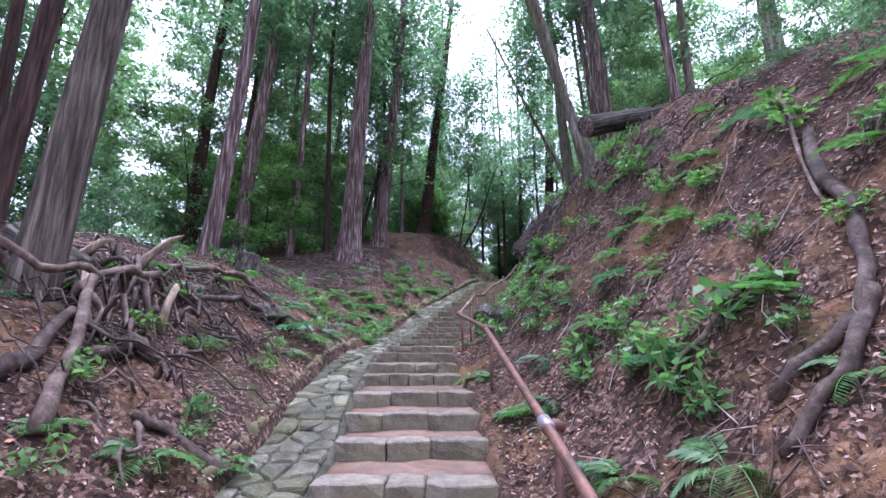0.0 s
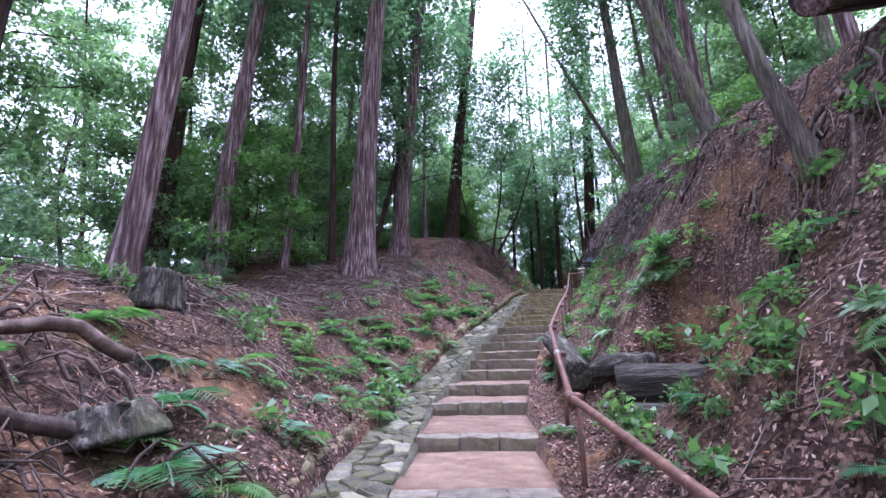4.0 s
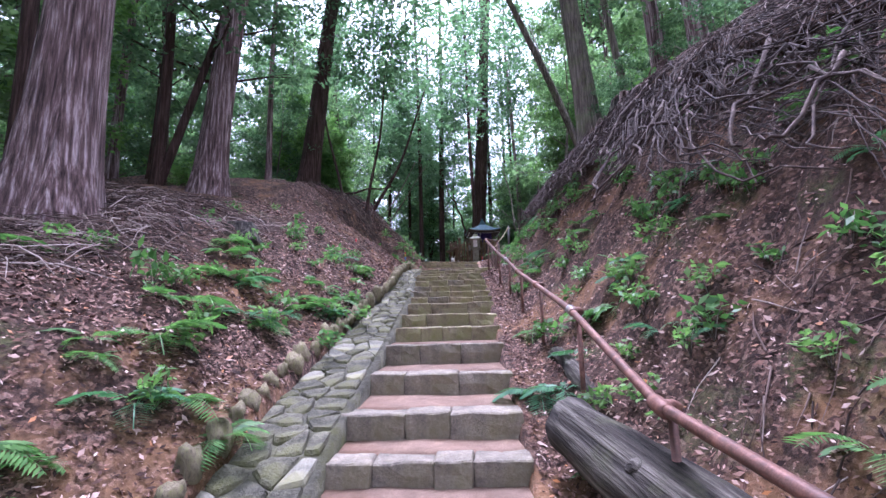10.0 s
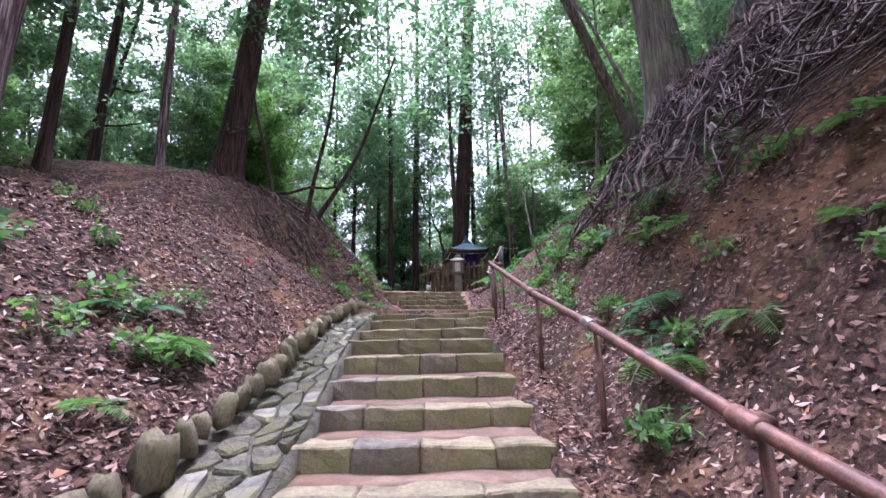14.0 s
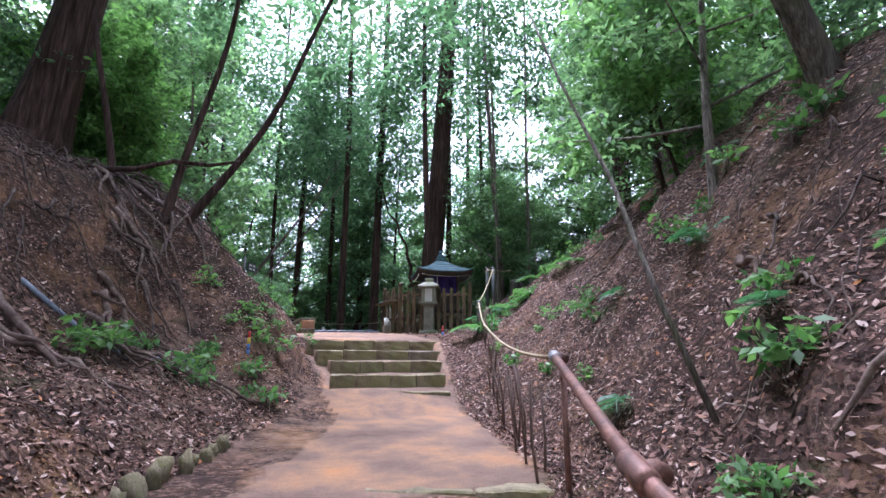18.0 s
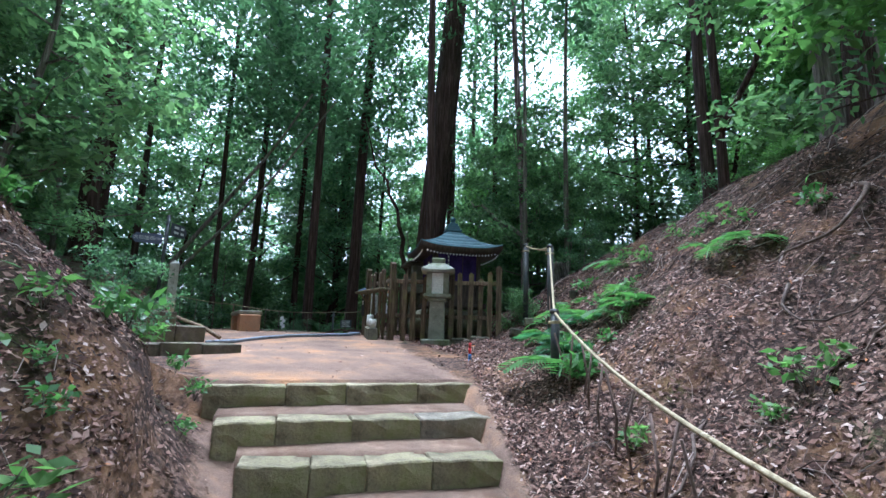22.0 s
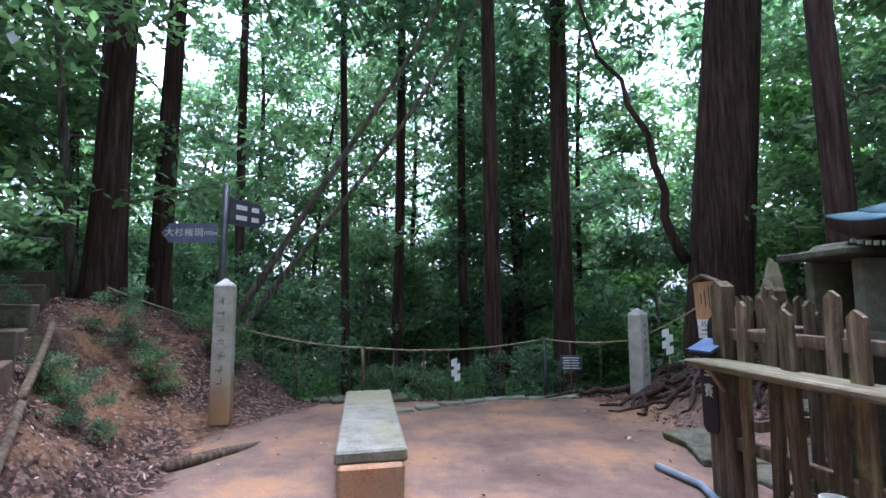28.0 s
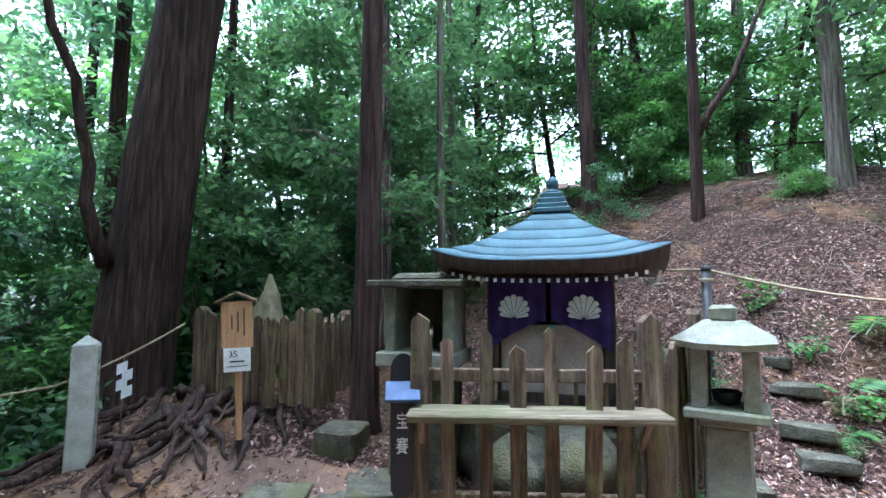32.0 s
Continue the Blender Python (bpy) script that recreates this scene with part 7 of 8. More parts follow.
for k in range(11):
    x, y = rng.uniform(-4.4, -2.9), rng.uniform(-3.7, -0.4)
    root_thing(rng, x, y, rng.uniform(0, 6.28), rng.uniform(0.6, 1.3), rng.uniform(0.02, 0.045), "thick torn root with peeled brown bark in the heap", ROOT_DARK if k % 3 else ROOT, 0.0, 0.2, rng.uniform(0.02, 0.22), "heap of torn roots")
for k, (x, y, a, ln, up) in enumerate([(-3.75, -1.5, 0.6, 0.55, 0.42), (-4.1, -1.9, 0.9, 0.5, 0.3), (-3.2, -1.7, 1.6, 0.34, 0.3), (-3.5, -2.3, 2.2, 0.4, 0.25)]):
    z = gz(x, y) + 0.2
    tip = Vector((math.cos(a) * ln, math.sin(a) * ln * 0.6, up))
    solo("splintered_wood", tube("splintered_wood", [(0, 0, -0.2), tip * 0.35, tip * 0.7 + Vector((0.02, 0, 0.05)), tip], [0.05, 0.045, 0.035, 0.006], SPLINTER, 7, lambda i, q: 1 + 0.35 * math.sin(3 * q + i)), None, pose(x, y, z), "pale freshly splintered end of a torn root", "wood", "heap of torn roots")


def laid_root(name, stops, r0, r1, mat, label, group):
    """A crooked root over the ground through a few places, each with its height above the soil."""
    pts = []
    for (x, y, up), (x2, y2, up2) in zip(stops, stops[1:]):
        for q in range(4):
            f = q / 4
            a, b = x + (x2 - x) * f, y + (y2 - y) * f
            w = 0.035 * noise.noise(Vector((a * 5, b * 5, 1.7)))
            pts.append(Vector((a + w, b - w, gz(a, b) + up + (up2 - up) * f + w)))
    o = pts[0].copy()
    n = len(pts) - 1
    rad = [(r0 + (r1 - r0) * i / n) * (1 + 0.25 * noise.noise(Vector((i * 0.9, r0 * 90, 0)))) for i in range(n + 1)]
    solo(name, tube(name, [p - o for p in pts], rad, mat, 9, lambda i, a: 1 + 0.12 * math.sin(3 * a + i)), None, pose(*o), label, "root", group)


HEAP = "heap of torn roots"
laid_root("root", [(-2.78, -3.5, 0.04), (-3.0, -3.1, 0.12), (-3.2, -2.74, 0.16), (-3.4, -2.45, 0.28), (-3.5, -2.25, 0.4)], 0.055, 0.035, ROOT, "thick red-brown root with peeled bark leaning on the heap", HEAP)
laid_root("root", [(-3.75, -2.95, 0.55), (-3.6, -2.7, 0.36), (-3.55, -2.3, 0.4), (-3.5, -1.8, 0.42), (-3.45, -1.3, 0.34)], 0.028, 0.04, ROOT, "long red-brown root lying over the heap", HEAP)
laid_root("root", [(-3.2, -3.35, 0.03), (-3.3, -2.95, 0.1), (-3.4, -2.6, 0.14), (-3.1, -2.25, 0.08)], 0.06, 0.045, ROOT_DARK, "black rotten root in the heap", HEAP)
laid_root("root", [(-3.1, -2.75, 0.1), (-3.05, -2.35, 0.12), (-2.95, -2.1, 0.02)], 0.05, 0.06, ROOT_DARK, "black rotten root in the heap", HEAP)
laid_root("root", [(-2.66, -2.85, 0.02), (-2.45, -2.75, 0.04), (-2.2, -2.8, 0.04), (-1.95, -2.72, 0.0)], 0.03, 0.045, ROOT_DARK, "dark bare root reaching down to the gutter", HEAP)
laid_root("root", [(-3.4, -1.0, 0.1), (-3.2, -0.4, 0.22), (-3.3, 0.2, 0.2), (-3.1, 0.7, 0.1)], 0.03, 0.05, ROOT_DARK, "crooked dark root across the heap", HEAP)
laid_root("root", [(-3.9, -0.6, 0.25), (-3.7, 0.2, 0.32), (-3.75, 1.0, 0.3), (-3.5, 1.7, 0.12)], 0.03, 0.055, ROOT, "long bare root trailing from the heap", HEAP)
BANK_ROOTS = "bare roots on the banks"
laid_root("root", [(2.3, -2.8, 0.0), (2.11, -3.04, 0.06), (1.84, -3.55, 0.08), (1.66, -3.82, 0.06), (1.52, -3.9, 0.05), (1.22, -3.87, 0.04), (1.05, -3.8, -0.03)], 0.05, 0.035, ROOT_DARK, "thick dark root running down the earth bank", BANK_ROOTS)
laid_root("root", [(1.6, -3.88, 0.05), (1.42, -4.0, 0.06), (1.1, -4.08, 0.05), (0.85, -4.05, -0.02)], 0.045, 0.03, ROOT_DARK, "thick dark root forking down the earth bank", BANK_ROOTS)
laid_root("root", [(2.9, -2.05, 0.05), (2.55, -2.2, 0.1), (2.2, -2.75, 0.1), (2.05, -3.0, 0.08), (1.85, -3.4, 0.03)], 0.018, 0.014, ROOT, "thin pale root hanging down the earth bank", BANK_ROOTS)

for k, (a, ln) in enumerate([(2.7, 1.3), (3.3, 1.5), (3.9, 1.2), (4.5, 1.4), (2.2, 1.0)]):
    c, d = math.cos(a), math.sin(a)
    laid_root("root", [(5.75 + 0.2 * c, 16.25 + 0.2 * d, 0.3), (5.75 + 0.5 * c, 16.25 + 0.5 * d, 0.06), (5.75 + 0.8 * c + 0.1, 16.25 + 0.8 * d, 0.04), (5.75 + ln * c, 16.25 + ln * d - 0.15, 0.0)], 0.1, 0.03, ROOT_DARK if k % 2 else BARK_GREY, "thick root gripping the bank below the old tree", BANK_ROOTS)


def stump(x, y, r, h, label, seed, tilt=0):
    ob = thing("stump", pose(x, y, gz(x, y) - 0.1, tilt, 0, seed * 40), label, "stump", "stumps")
    lob = lambda i, a: (1 + 0.3 * (1 - i / 7) * (0.5 + 0.5 * math.cos(5 * a + seed))) * (1 + 0.12 * math.sin(2 * a + seed) + 0.06 * math.sin(11 * a + i))
    part("wood", tube("wood", [(0, 0, h * i / 7) for i in range(8)], [r * (1.25 - 0.3 * i / 7) for i in range(8)], LOG_BARK, 20, lob), None, ob)
    for i in range(7):
        q, r2 = i * 0.9, random.Random(i + seed)
        tip = h * (0.98 + 0.2 * r2.random())
        part("splinter", tube("splinter", [(r * 0.8 * math.cos(q), r * 0.8 * math.sin(q), h * 0.88), (r * 0.75 * math.cos(q), r * 0.75 * math.sin(q), tip)], [r * 0.24, r * 0.05], ROOT, 5), None, ob)


stump(-3.6, -0.6, 0.17, 0.3, "grey rotten stump in the root heap", 1, 20)
stump(-3.2, 0.9, 0.24, 0.22, "dark hollow stump with moss", 2, -15)
stump(-3.7, 1.9, 0.17, 0.16, "black hollow stump beside the heap", 3, 12)
stump(-4.5, 3.2, 0.22, 0.45, "mossy stump in the leaf litter", 4, 5)
stump(5.6, 14.6, 0.28, 0.4, "split grey stump on the bank's crest", 5)
stump(9.95, 30.5, 0.21, 0.6, "tall broken reddish stump on the slope", 6, 8)
stump(-2.3, 12.9, 0.25, 0.3, "old stump beside the cypress", 7)


def twig_mesh(name, seed, count, place, lmin, lmax, r, lift, mat):
    """Very many thin sticks lying about, each a three-sided bar with a kink."""
    rng = random.Random(seed)
    verts, faces = [], []
    made = 0
    for _ in range(count * 4):
        if made >= count:
            break
        x, y = place(rng)
        if off_path(x, y) < 0.25:
            continue
        made += 1
        a, ln = rng.uniform(0, 6.28), rng.uniform(lmin, lmax)
        rr = r * rng.uniform(0.5, 1.5)
        p0 = Vector((x, y, lip_top(x, y) + rng.uniform(0.0, lift)))
        dz = gz(x + math.cos(a) * ln, y + math.sin(a) * ln) - gz(x, y)
        fit_ln = ln * ln / math.hypot(ln, dz)
        q = (x + math.cos(a) * fit_ln, y + math.sin(a) * fit_ln)
        p2 = Vector((q[0], q[1], lip_top(*q) + rng.uniform(0.0, lift)))
        p1 = (p0 + p2) / 2 + Vector((rng.uniform(-0.12, 0.12) * ln, rng.uniform(-0.12, 0.12) * ln, rng.uniform(0, 0.1) * ln))
        v, f = tube_data([p0, p1, p2], [rr, rr * 0.8, rr * 0.3], 3, None, False)
        faces += [tuple(len(verts) + i for i in g) for g in f]
        verts += v
    me = mesh_of(name, verts, faces, mat)
    return me


def left_of(dmin, dmax, ya, yb, power=1.0):
    def pick(rng):
        y = rng.uniform(ya, yb)
        return lerp1(y, EDGE_Y, EDGE_L) - dmin - (dmax - dmin) * rng.random() ** power, y
    return pick


def right_of(dmin, dmax, ya, yb, power=1.0):
    def pick(rng):
        y = rng.uniform(ya, yb)
        return lerp1(y, EDGE_Y, EDGE_R) + dmin + (dmax - dmin) * rng.random() ** power, y
    return pick


for nm, seed, count, place, a, b, r, lift, label in (
        ("brushwood", 1, 8000, left_of(2.5, 6.0, 3.5, 14.5), 0.1, 0.8, 0.007, 0.2, "thick layer of dry twigs and needles on the wooded bank"),
        ("brushwood", 2, 1700, left_of(1.5, 5.0, -5, 4), 0.1, 0.6, 0.006, 0.1, "dry twigs scattered over the lower bank"),
        ("brushwood", 3, 5200, right_of(2.2, 3.6, 7.5, 17.5), 0.08, 0.45, 0.0045, 0.1, "matted dry roots and twigs on the bank's crest"),
        ("brushwood", 4, 2000, right_of(0.6, 4.6, 17, 30), 0.06, 0.35, 0.004, 0.06, "dry twigs over the leafy slope"),
        ("brushwood", 5, 1300, left_of(0.8, 5.0, 18, 26), 0.06, 0.4, 0.004, 0.05, "dry twigs and rootlets on the bank"),
        ("brushwood", 6, 2000, right_of(0.3, 3.0, -6, 8), 0.1, 0.5, 0.005, 0.04, "dry twigs on the earth bank"),
        ("brushwood", 7, 1500, right_of(2.5, 9.0, 23, 31), 0.12, 0.7, 0.006, 0.05, "dry branches on the slope behind the shrine")):
    tagged(new(nm, twig_mesh(nm, seed, count, place, a, b, r, lift, TWIGS)), label, "brushwood", kind="stuff")


def litter(seed, count, u0, u1, ya, yb, smin, smax, label, power=1.0, side=0):
    """Dead leaves strewn over the ground: side 1 or -1 counts the distance from the stair's right or left edge, 0 from the plan's axis."""
    rs = np.random.RandomState(seed)
    y = rs.uniform(ya, yb, count)
    d = u0 + (u1 - u0) * rs.uniform(0, 1, count) ** power
    left, right = np.interp(y, EDGE_Y, EDGE_L), np.interp(y, EDGE_Y, EDGE_R)
    x = right + d if side > 0 else left - d if side < 0 else d
    bare = ((y > 18.9) & (y < 34.9) & (x > left - 0.1) & (x < right + 0.1)) | ((y > 26) & (y < 34.6) & (x > 1.6) & (x < np.interp(y, [26, 29, 33, 34.6], [5.2, 5.4, 6.0, 5.6])))
    stair = (y <= 18.9) & (x > left - 0.55) & (x < right + 0.05)
    patch = np.sin(x * 1.9 + 1.3 * np.sin(y * 0.8) + seed) + np.sin(y * 1.4 + 1.7 * np.sin(x * 1.1 + seed)) + 0.8 * np.sin(x * 4.3 + y * 3.7)
    keep = rs.uniform(0, 1, count) < np.where(bare, 0.05, np.where(stair, 0.02, np.where(patch > 0.9, 0.35, 1.0)))
    x, y = x[keep], y[keep]
    n = len(x)
    z, gx, gy = ground_at(x, y)
    up = np.stack([-gx, -gy, np.ones(n)], 1) + rs.uniform(-0.8, 0.8, (n, 3)) * [1, 1, 0]
    up /= np.linalg.norm(up, axis=1, keepdims=True)
    a = rs.uniform(0, 2 * np.pi, n)
    e1 = np.stack([np.cos(a), np.sin(a), np.zeros(n)], 1)
    e1 -= up * (e1 * up).sum(1, keepdims=True)
    e1 /= np.linalg.norm(e1, axis=1, keepdims=True)
    e2 = np.cross(up, e1)
    s = (smin + (smax - smin) * rs.uniform(0, 1, (n, 1)) ** 1.8)
    w, curl = s * rs.uniform(0.09, 0.26, (n, 1)), s * rs.uniform(-0.06, 0.22, (n, 1))
    o = np.stack([x, y, z + 0.006 + 0.02 * rs.uniform(0, 1, n) ** 2], 1)
    v = np.stack([o - e1 * s * 0.5 + up * curl, o + e2 * w - e1 * s * 0.05 + up * w * 0.4, o + e1 * s * 0.5 + up * curl, o - e2 * w - e1 * s * 0.05 + up * w * 0.4], 1).reshape(-1, 3)
    me = bpy.data.meshes.new("leaf_litter")
    me.vertices.add(4 * n)
    me.vertices.foreach_set("co", v.astype(np.float32).ravel())
    me.loops.add(4 * n)
    me.loops.foreach_set("vertex_index", np.arange(4 * n, dtype=np.int32))
    me.polygons.add(n)
    me.polygons.foreach_set("loop_start", np.arange(0, 4 * n, 4, dtype=np.int32))
    me.polygons.foreach_set("loop_total", np.full(n, 4, dtype=np.int32))
    me.materials.append(LITTER)
    me.update()
    tagged(new("leaf_litter", me), label, "leaf litter", kind="stuff")


litter(1, 150000, 0.5, 4.8, -6, 27, 0.014, 0.066, "reddish brown dead leaves strewn over the bank", 1.25, -1)
litter(2, 210000, 0.05, 4.3, -6, 30, 0.014, 0.066, "pinkish brown dead leaves strewn over the slope", 1.15, 1)
litter(7, 75000, 0.15, 4.5, 15, 30, 0.02, 0.078, "larger pinkish brown leaves over the upper slope", 1.1, 1)
litter(8, 60000, 0.3, 4.2, 9, 26, 0.025, 0.085, "larger reddish leaves over the upper bank", 1.1, -1)
litter(3, 30000, 5.2, 12.5, 24, 34.5, 0.02, 0.075, "brown leaves on the slope behind the shrine")
litter(4, 16000, -4.0, 1.6, 26, 37, 0.02, 0.08, "brown leaves on the bank beside the clearing")
litter(5, 6000, 1.6, 6.5, 34.6, 37.5, 0.02, 0.08, "brown leaves beyond the clearing's rim")
litter(6, 9000, 1.6, 6.4, 24, 34.6, 0.02, 0.06, "scattered small dead leaves on the trodden earth")


def frond_mesh(name, length, pairs, mat, seed):
    """A drooping feather-shaped frond with its leaflets."""
    rng = random.Random(seed)
    verts, faces = [], []

    def spine(f):
        return Vector((length * (f - 0.12 * f * f), 0, length * (0.62 * f - 0.78 * f * f)))

    for k in range(8):
        p = spine(k / 7)
        verts += [p + Vector((0, 0.004, 0)), p + Vector((0, -0.004, 0))]
        if k:
            b = 2 * k
            faces.append((b - 2, b - 1, b + 1, b))
    for k in range(pairs):
        f = 0.2 + 0.8 * k / pairs
        p = spine(f)
        ln = length * 0.34 * math.sin(math.pi * (0.22 + 0.78 * (1 - f)) * 0.9) * rng.uniform(0.85, 1.1)
        for s in (1, -1):
            tip = p + Vector((ln * 0.35, s * ln, -ln * 0.22 + rng.uniform(-0.01, 0.01)))
            w = max(0.008, length * 0.035)
            b = len(verts)
            mid = p.lerp(tip, 0.4)
            verts += [p, mid + Vector((w, 0, 0.004)), tip, mid - Vector((w * 0.8, 0, 0))]
            faces.append((b, b + 1, b + 2, b + 3))
    return mesh_of(name, verts, faces, mat)


FROND = {m: [frond_mesh("frond", ln, 15, mm, i) for i, ln in enumerate((0.34, 0.44, 0.54))] for m, mm in (("light", FERN), ("blue", FERN_BLUE))}
FERN_PROTO = []
rng = random.Random(61)
for k in range(6):
    kind = "blue" if k % 3 == 2 else "light"
    fern = thing("fern", pose(0, 0, 0), "fresh green fern with feathery fronds growing on the bank" if kind == "light" else "bluish green fern with broad fronds", "fern", "ferns on the banks")
    for q in range(rng.randint(5, 8)):
        part("frond", rng.choice(FROND[kind]), None, fern, "", pose(0, 0, 0.01, rng.uniform(-12, 12), rng.uniform(-22, 12), q * 137.5 % 360 + rng.uniform(-20, 20)))
    FERN_PROTO.append(fern)

SPRIG_PROTO = []
for k in range(5):
    sprig = thing("seedling", pose(0, 0, 0), "small broad-leaved seedling with glossy green leaves", "seedling", "seedlings on the banks")
    rr = random.Random(70 + k)
    stems, cs = [], []
    for q in range(4):
        a = q * 1.6 + rr.uniform(0, 0.8)
        tip = Vector((math.cos(a) * rr.uniform(0.06, 0.16), math.sin(a) * rr.uniform(0.06, 0.16), rr.uniform(0.12, 0.3)))
        stems.append(tube_data([(0, 0, -0.02), tip * 0.5 + Vector((0, 0, 0.04)), tip], [0.004, 0.003, 0.002], 4))
        cs += [tip, tip * 0.7]
    part("stem", mesh_of("stem", *join_data(stems), BARK_GREY), None, sprig)
    part("leaves", leaf_mesh("leaves", LEAF_LIGHT if k % 2 else FERN, cs, [0.075] * len(cs), 7, 0.09, 0.5, 70 + k, 0.2, 0.5), None, sprig)
    SPRIG_PROTO.append(sprig)

FERNS_LEFT_0 = [(-2.6, -3.7), (-2.8, -3.4), (-2.4, -3.1), (-2.3, -2.7), (-1.7, -2.6), (-3.0, -1.3), (-2.0, -1.2), (-2.5, -1.2), (-2.5, -0.8), (-2.6, -0.4), (-2.5, 0.0), (-3.1, 0.9), (-2.8, 1.7), (-2.2, 2.4), (-3.4, 2.5), (-3.1, 3.0), (-3.2, 3.8), (-2.7, 4.4), (-3.5, 4.8), (-2.8, 5.5), (-2.5, 6.3), (-2.8, 6.7), (-3.4, 7.1), (-2.8, 7.2), (-3.4, 7.7), (-2.8, 7.7), (-2.6, 8.1), (-3.1, 8.2), (-2.4, 8.9), (-2.1, 9.4), (-2.4, 9.8), (-0.8, 11.5), (-1.3, 11.8), (-0.9, 11.8), (-0.8, 12.3), (-1.2, 12.5), (-1.5, 13.4), (-1.0, 14.2), (-0.5, 14.3), (-0.8, 14.6)]
FERNS_LEFT_1 = [(1.3, 22.1), (1.8, 22.3), (1.9, 23.5), (2.0, 24.1), (2.7, 24.4), (2.1, 24.9), (2.3, 25.3), (2.7, 25.3), (2.5, 25.7)]
FERNS_RIGHT_0 = [(1.3, -4.1), (0.8, -3.8), (1.3, -3.7), (0.9, -3.5), (1.4, -3.2), (1.4, -2.0), (-0.3, -1.7), (2.0, -1.5), (0.7, -1.5), (1.2, -1.3), (0.5, -1.1), (1.6, -0.7), (0.7, -0.7), (-0.5, -0.4), (0.8, 0.0), (2.0, 0.3), (1.0, 0.4), (0.6, 0.8), (0.8, 1.1), (1.2, 1.7), (0.5, 1.8), (1.1, 1.9), (0.6, 2.2), (0.8, 2.4), (-0.1, 3.4), (1.7, 4.5), (1.6, 4.7), (1.8, 5.0), (1.4, 5.0), (1.6, 5.5), (1.1, 5.5), (1.2, 6.0), (1.4, 6.3), (1.0, 6.5), (0.4, 6.8), (2.7, 7.2), (0.6, 7.7), (2.8, 8.0), (0.4, 8.1), (2.9, 8.6)]
FERNS_RIGHT_1 = [(2.5, 9.1), (0.6, 9.1), (1.9, 9.7), (2.2, 9.8), (2.8, 9.9), (1.8, 10.1), (2.2, 10.8), (1.5, 10.9), (2.7, 12.7), (1.8, 12.9), (2.5, 13.2), (2.7, 13.5), (2.9, 13.8), (3.0, 14.4), (3.7, 14.8), (3.1, 15.4), (4.0, 16.4), (3.6, 16.8), (3.9, 17.4), (4.6, 19.1), (5.8, 19.2), (5.0, 20.1), (7.2, 20.1), (5.9, 20.6), (6.1, 21.5), (6.3, 22.1), (6.2, 24.8), (6.2, 25.2), (8.4, 25.3), (7.4, 25.4), (7.3, 26.1), (8.0, 26.1), (6.7, 26.1), (7.2, 26.9), (9.3, 27.8), (7.7, 27.9), (8.3, 29.3), (7.0, 29.6)]
rng = random.Random(62)
lists = [FERNS_LEFT_0,FERNS_LEFT_1,FERNS_RIGHT_0,FERNS_RIGHT_1]
for n, (x, y) in enumerate(p for some in lists for p in some):
    if off_path(x, y) <= 0.0 and y < 19:
        x += 0.35 if x > middle(y) else -0.35
    right_side = x > middle(y)
    proto = rng.choice(FERN_PROTO if rng.random() < 0.62 and (right_side or y < 20) else SPRIG_PROTO)
    g = down_dir(x, y)
    tilt = min(30, g.length * 40)
    a = math.degrees(math.atan2(g.y, g.x))
    for j in range(1 if rng.random() < 0.6 else 2):
        xx, yy = x + rng.uniform(-0.16, 0.16) * j, y + rng.uniform(-0.2, 0.2) * j
        ob = copy_thing(proto, pose(xx, yy, gz(xx, yy)) @ pose(0, 0, 0, 0, 0, a) @ pose(0, 0, 0, 0, tilt, 0) @ pose(0, 0, 0, 0, 0, rng.uniform(0, 360)))
        ob.scale = (rng.uniform(0.45, 0.85),) * 3
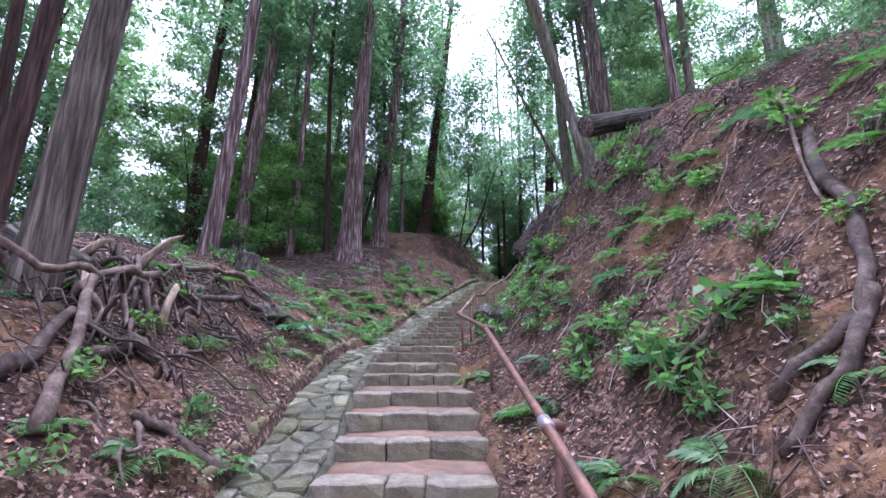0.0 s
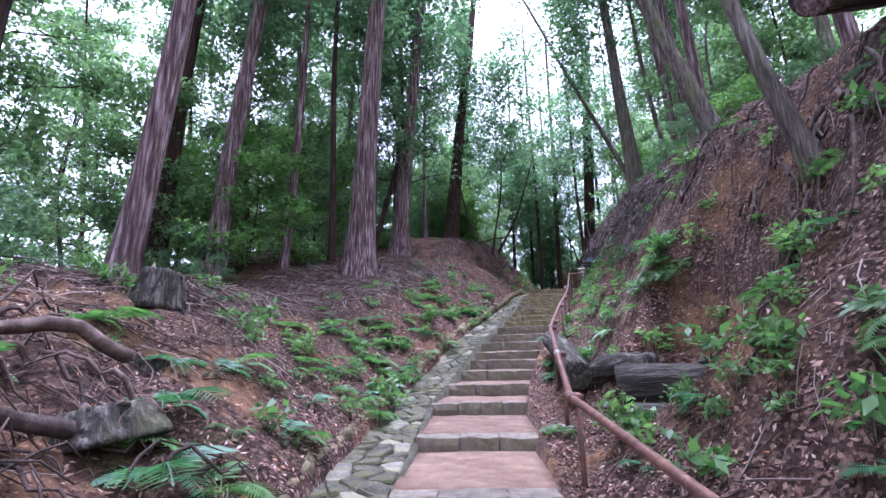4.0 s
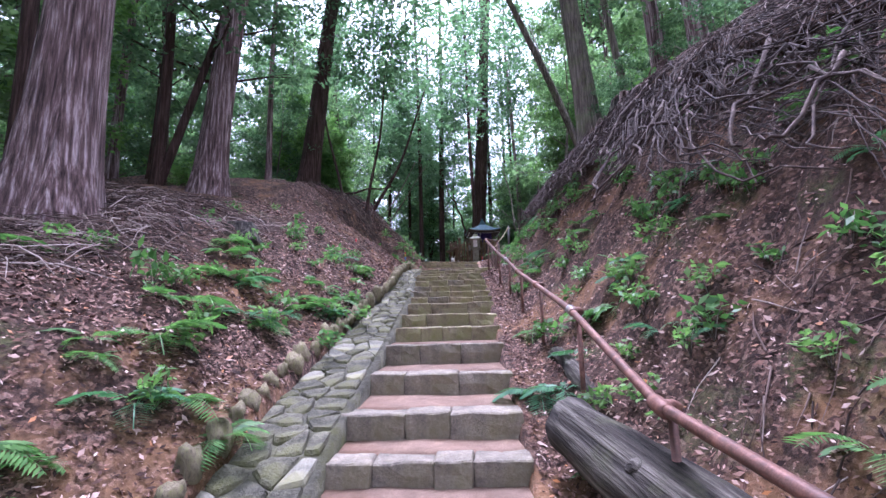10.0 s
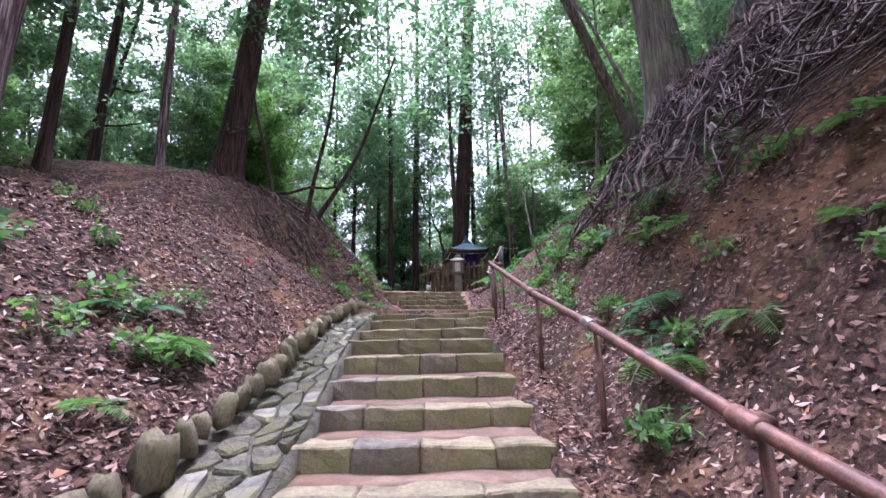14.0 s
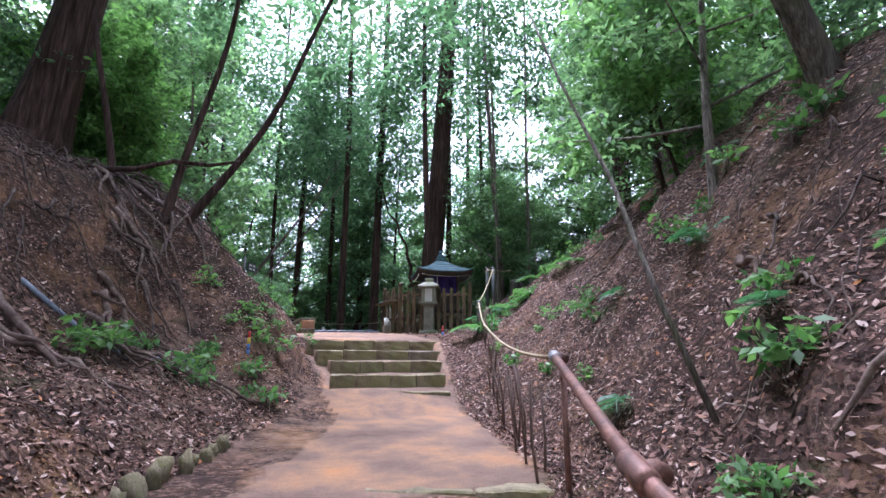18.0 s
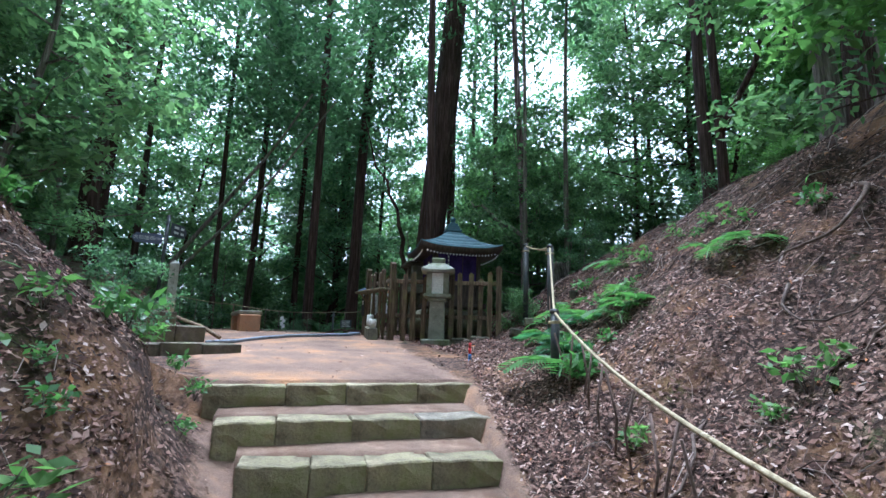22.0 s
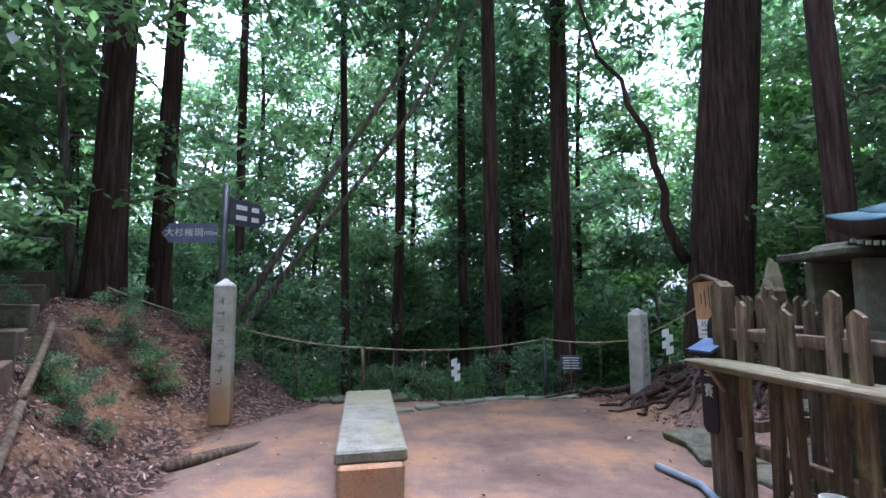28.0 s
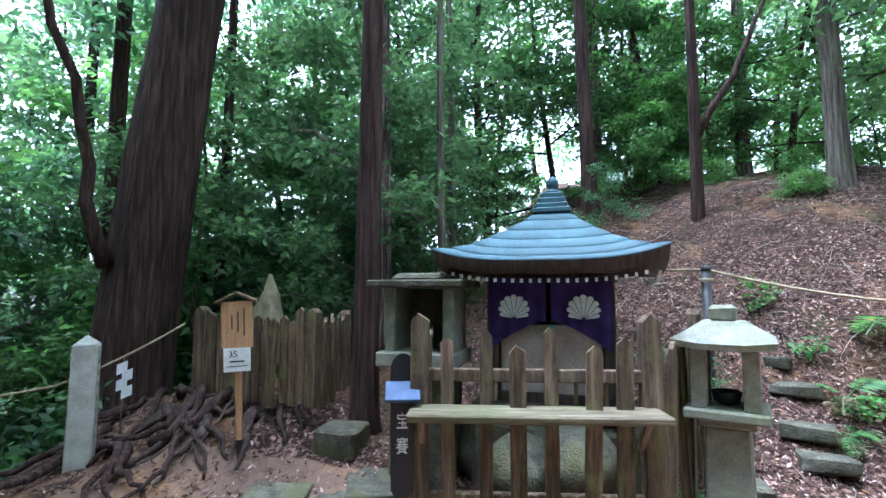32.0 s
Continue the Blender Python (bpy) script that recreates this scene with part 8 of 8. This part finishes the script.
for place, count, protos, lo, hi in ((left_of(0.8, 3.5, -5, 17), 44, SPRIG_PROTO, 0.6, 1.1), (right_of(0.5, 3.0, -3.5, 18), 80, SPRIG_PROTO, 0.7, 1.3), (right_of(0.5, 2.6, 5, 18), 46, FERN_PROTO, 0.35, 0.75), (left_of(0.8, 3.0, -5, 12), 26, FERN_PROTO, 0.55, 1.0), (right_of(0.8, 3.6, 17, 28), 30, SPRIG_PROTO, 0.6, 1.2), (left_of(0.5, 2.2, 21, 25.5), 26, SPRIG_PROTO, 0.8, 1.4), (right_of(1.0, 3.0, 24, 28), 14, FERN_PROTO, 0.9, 1.5), (right_of(0.5, 3.2, -3.5, 7), 52, FERN_PROTO, 0.35, 0.7), (right_of(0.5, 3.3, -4, 7), 60, SPRIG_PROTO, 0.5, 1.0), (left_of(0.5, 2.3, 3.5, 13.5), 46, FERN_PROTO, 0.45, 0.9), (left_of(0.4, 2.4, 3.5, 15), 40, SPRIG_PROTO, 0.7, 1.2), (right_of(0.5, 2.3, 7, 17.5), 46, SPRIG_PROTO, 0.5, 1.0)):
    for _ in range(count):
        x, y = place(rng)
        ob = copy_thing(rng.choice(protos), pose(x, y, gz(x, y), 0, 0, rng.uniform(0, 360)))
        ob.scale = (rng.uniform(lo, hi),) * 3
for x, y, s in ((0.7, 33.6, 0.3), (0.3, 32.7, 0.28), (0.2, 33.9, 0.32), (-0.5, 33.0, 0.3), (0.75, 32.4, 0.26), (5.9, 36.6, 0.5), (5.0, 36.4, 0.5), (4.5, 36.2, 0.45), (3.2, 35.6, 0.4), (2.9, 35.8, 0.45), (8.1, 29.2, 0.5), (8.0, 29.0, 0.35), (0.9, 34.8, 0.5), (1.9, 26.0, 0.4), (3.3, -2.45, 0.5), (3.1, -1.3, 0.4)):
    put_tree(SHRUB[int(x * 7) % 2], x, y, x * 90, s)
for proto in FERN_PROTO + SPRIG_PROTO:
    proto.location = (rng.uniform(-8, 8), -60 + rng.uniform(-4, 4), gz(0, -60))
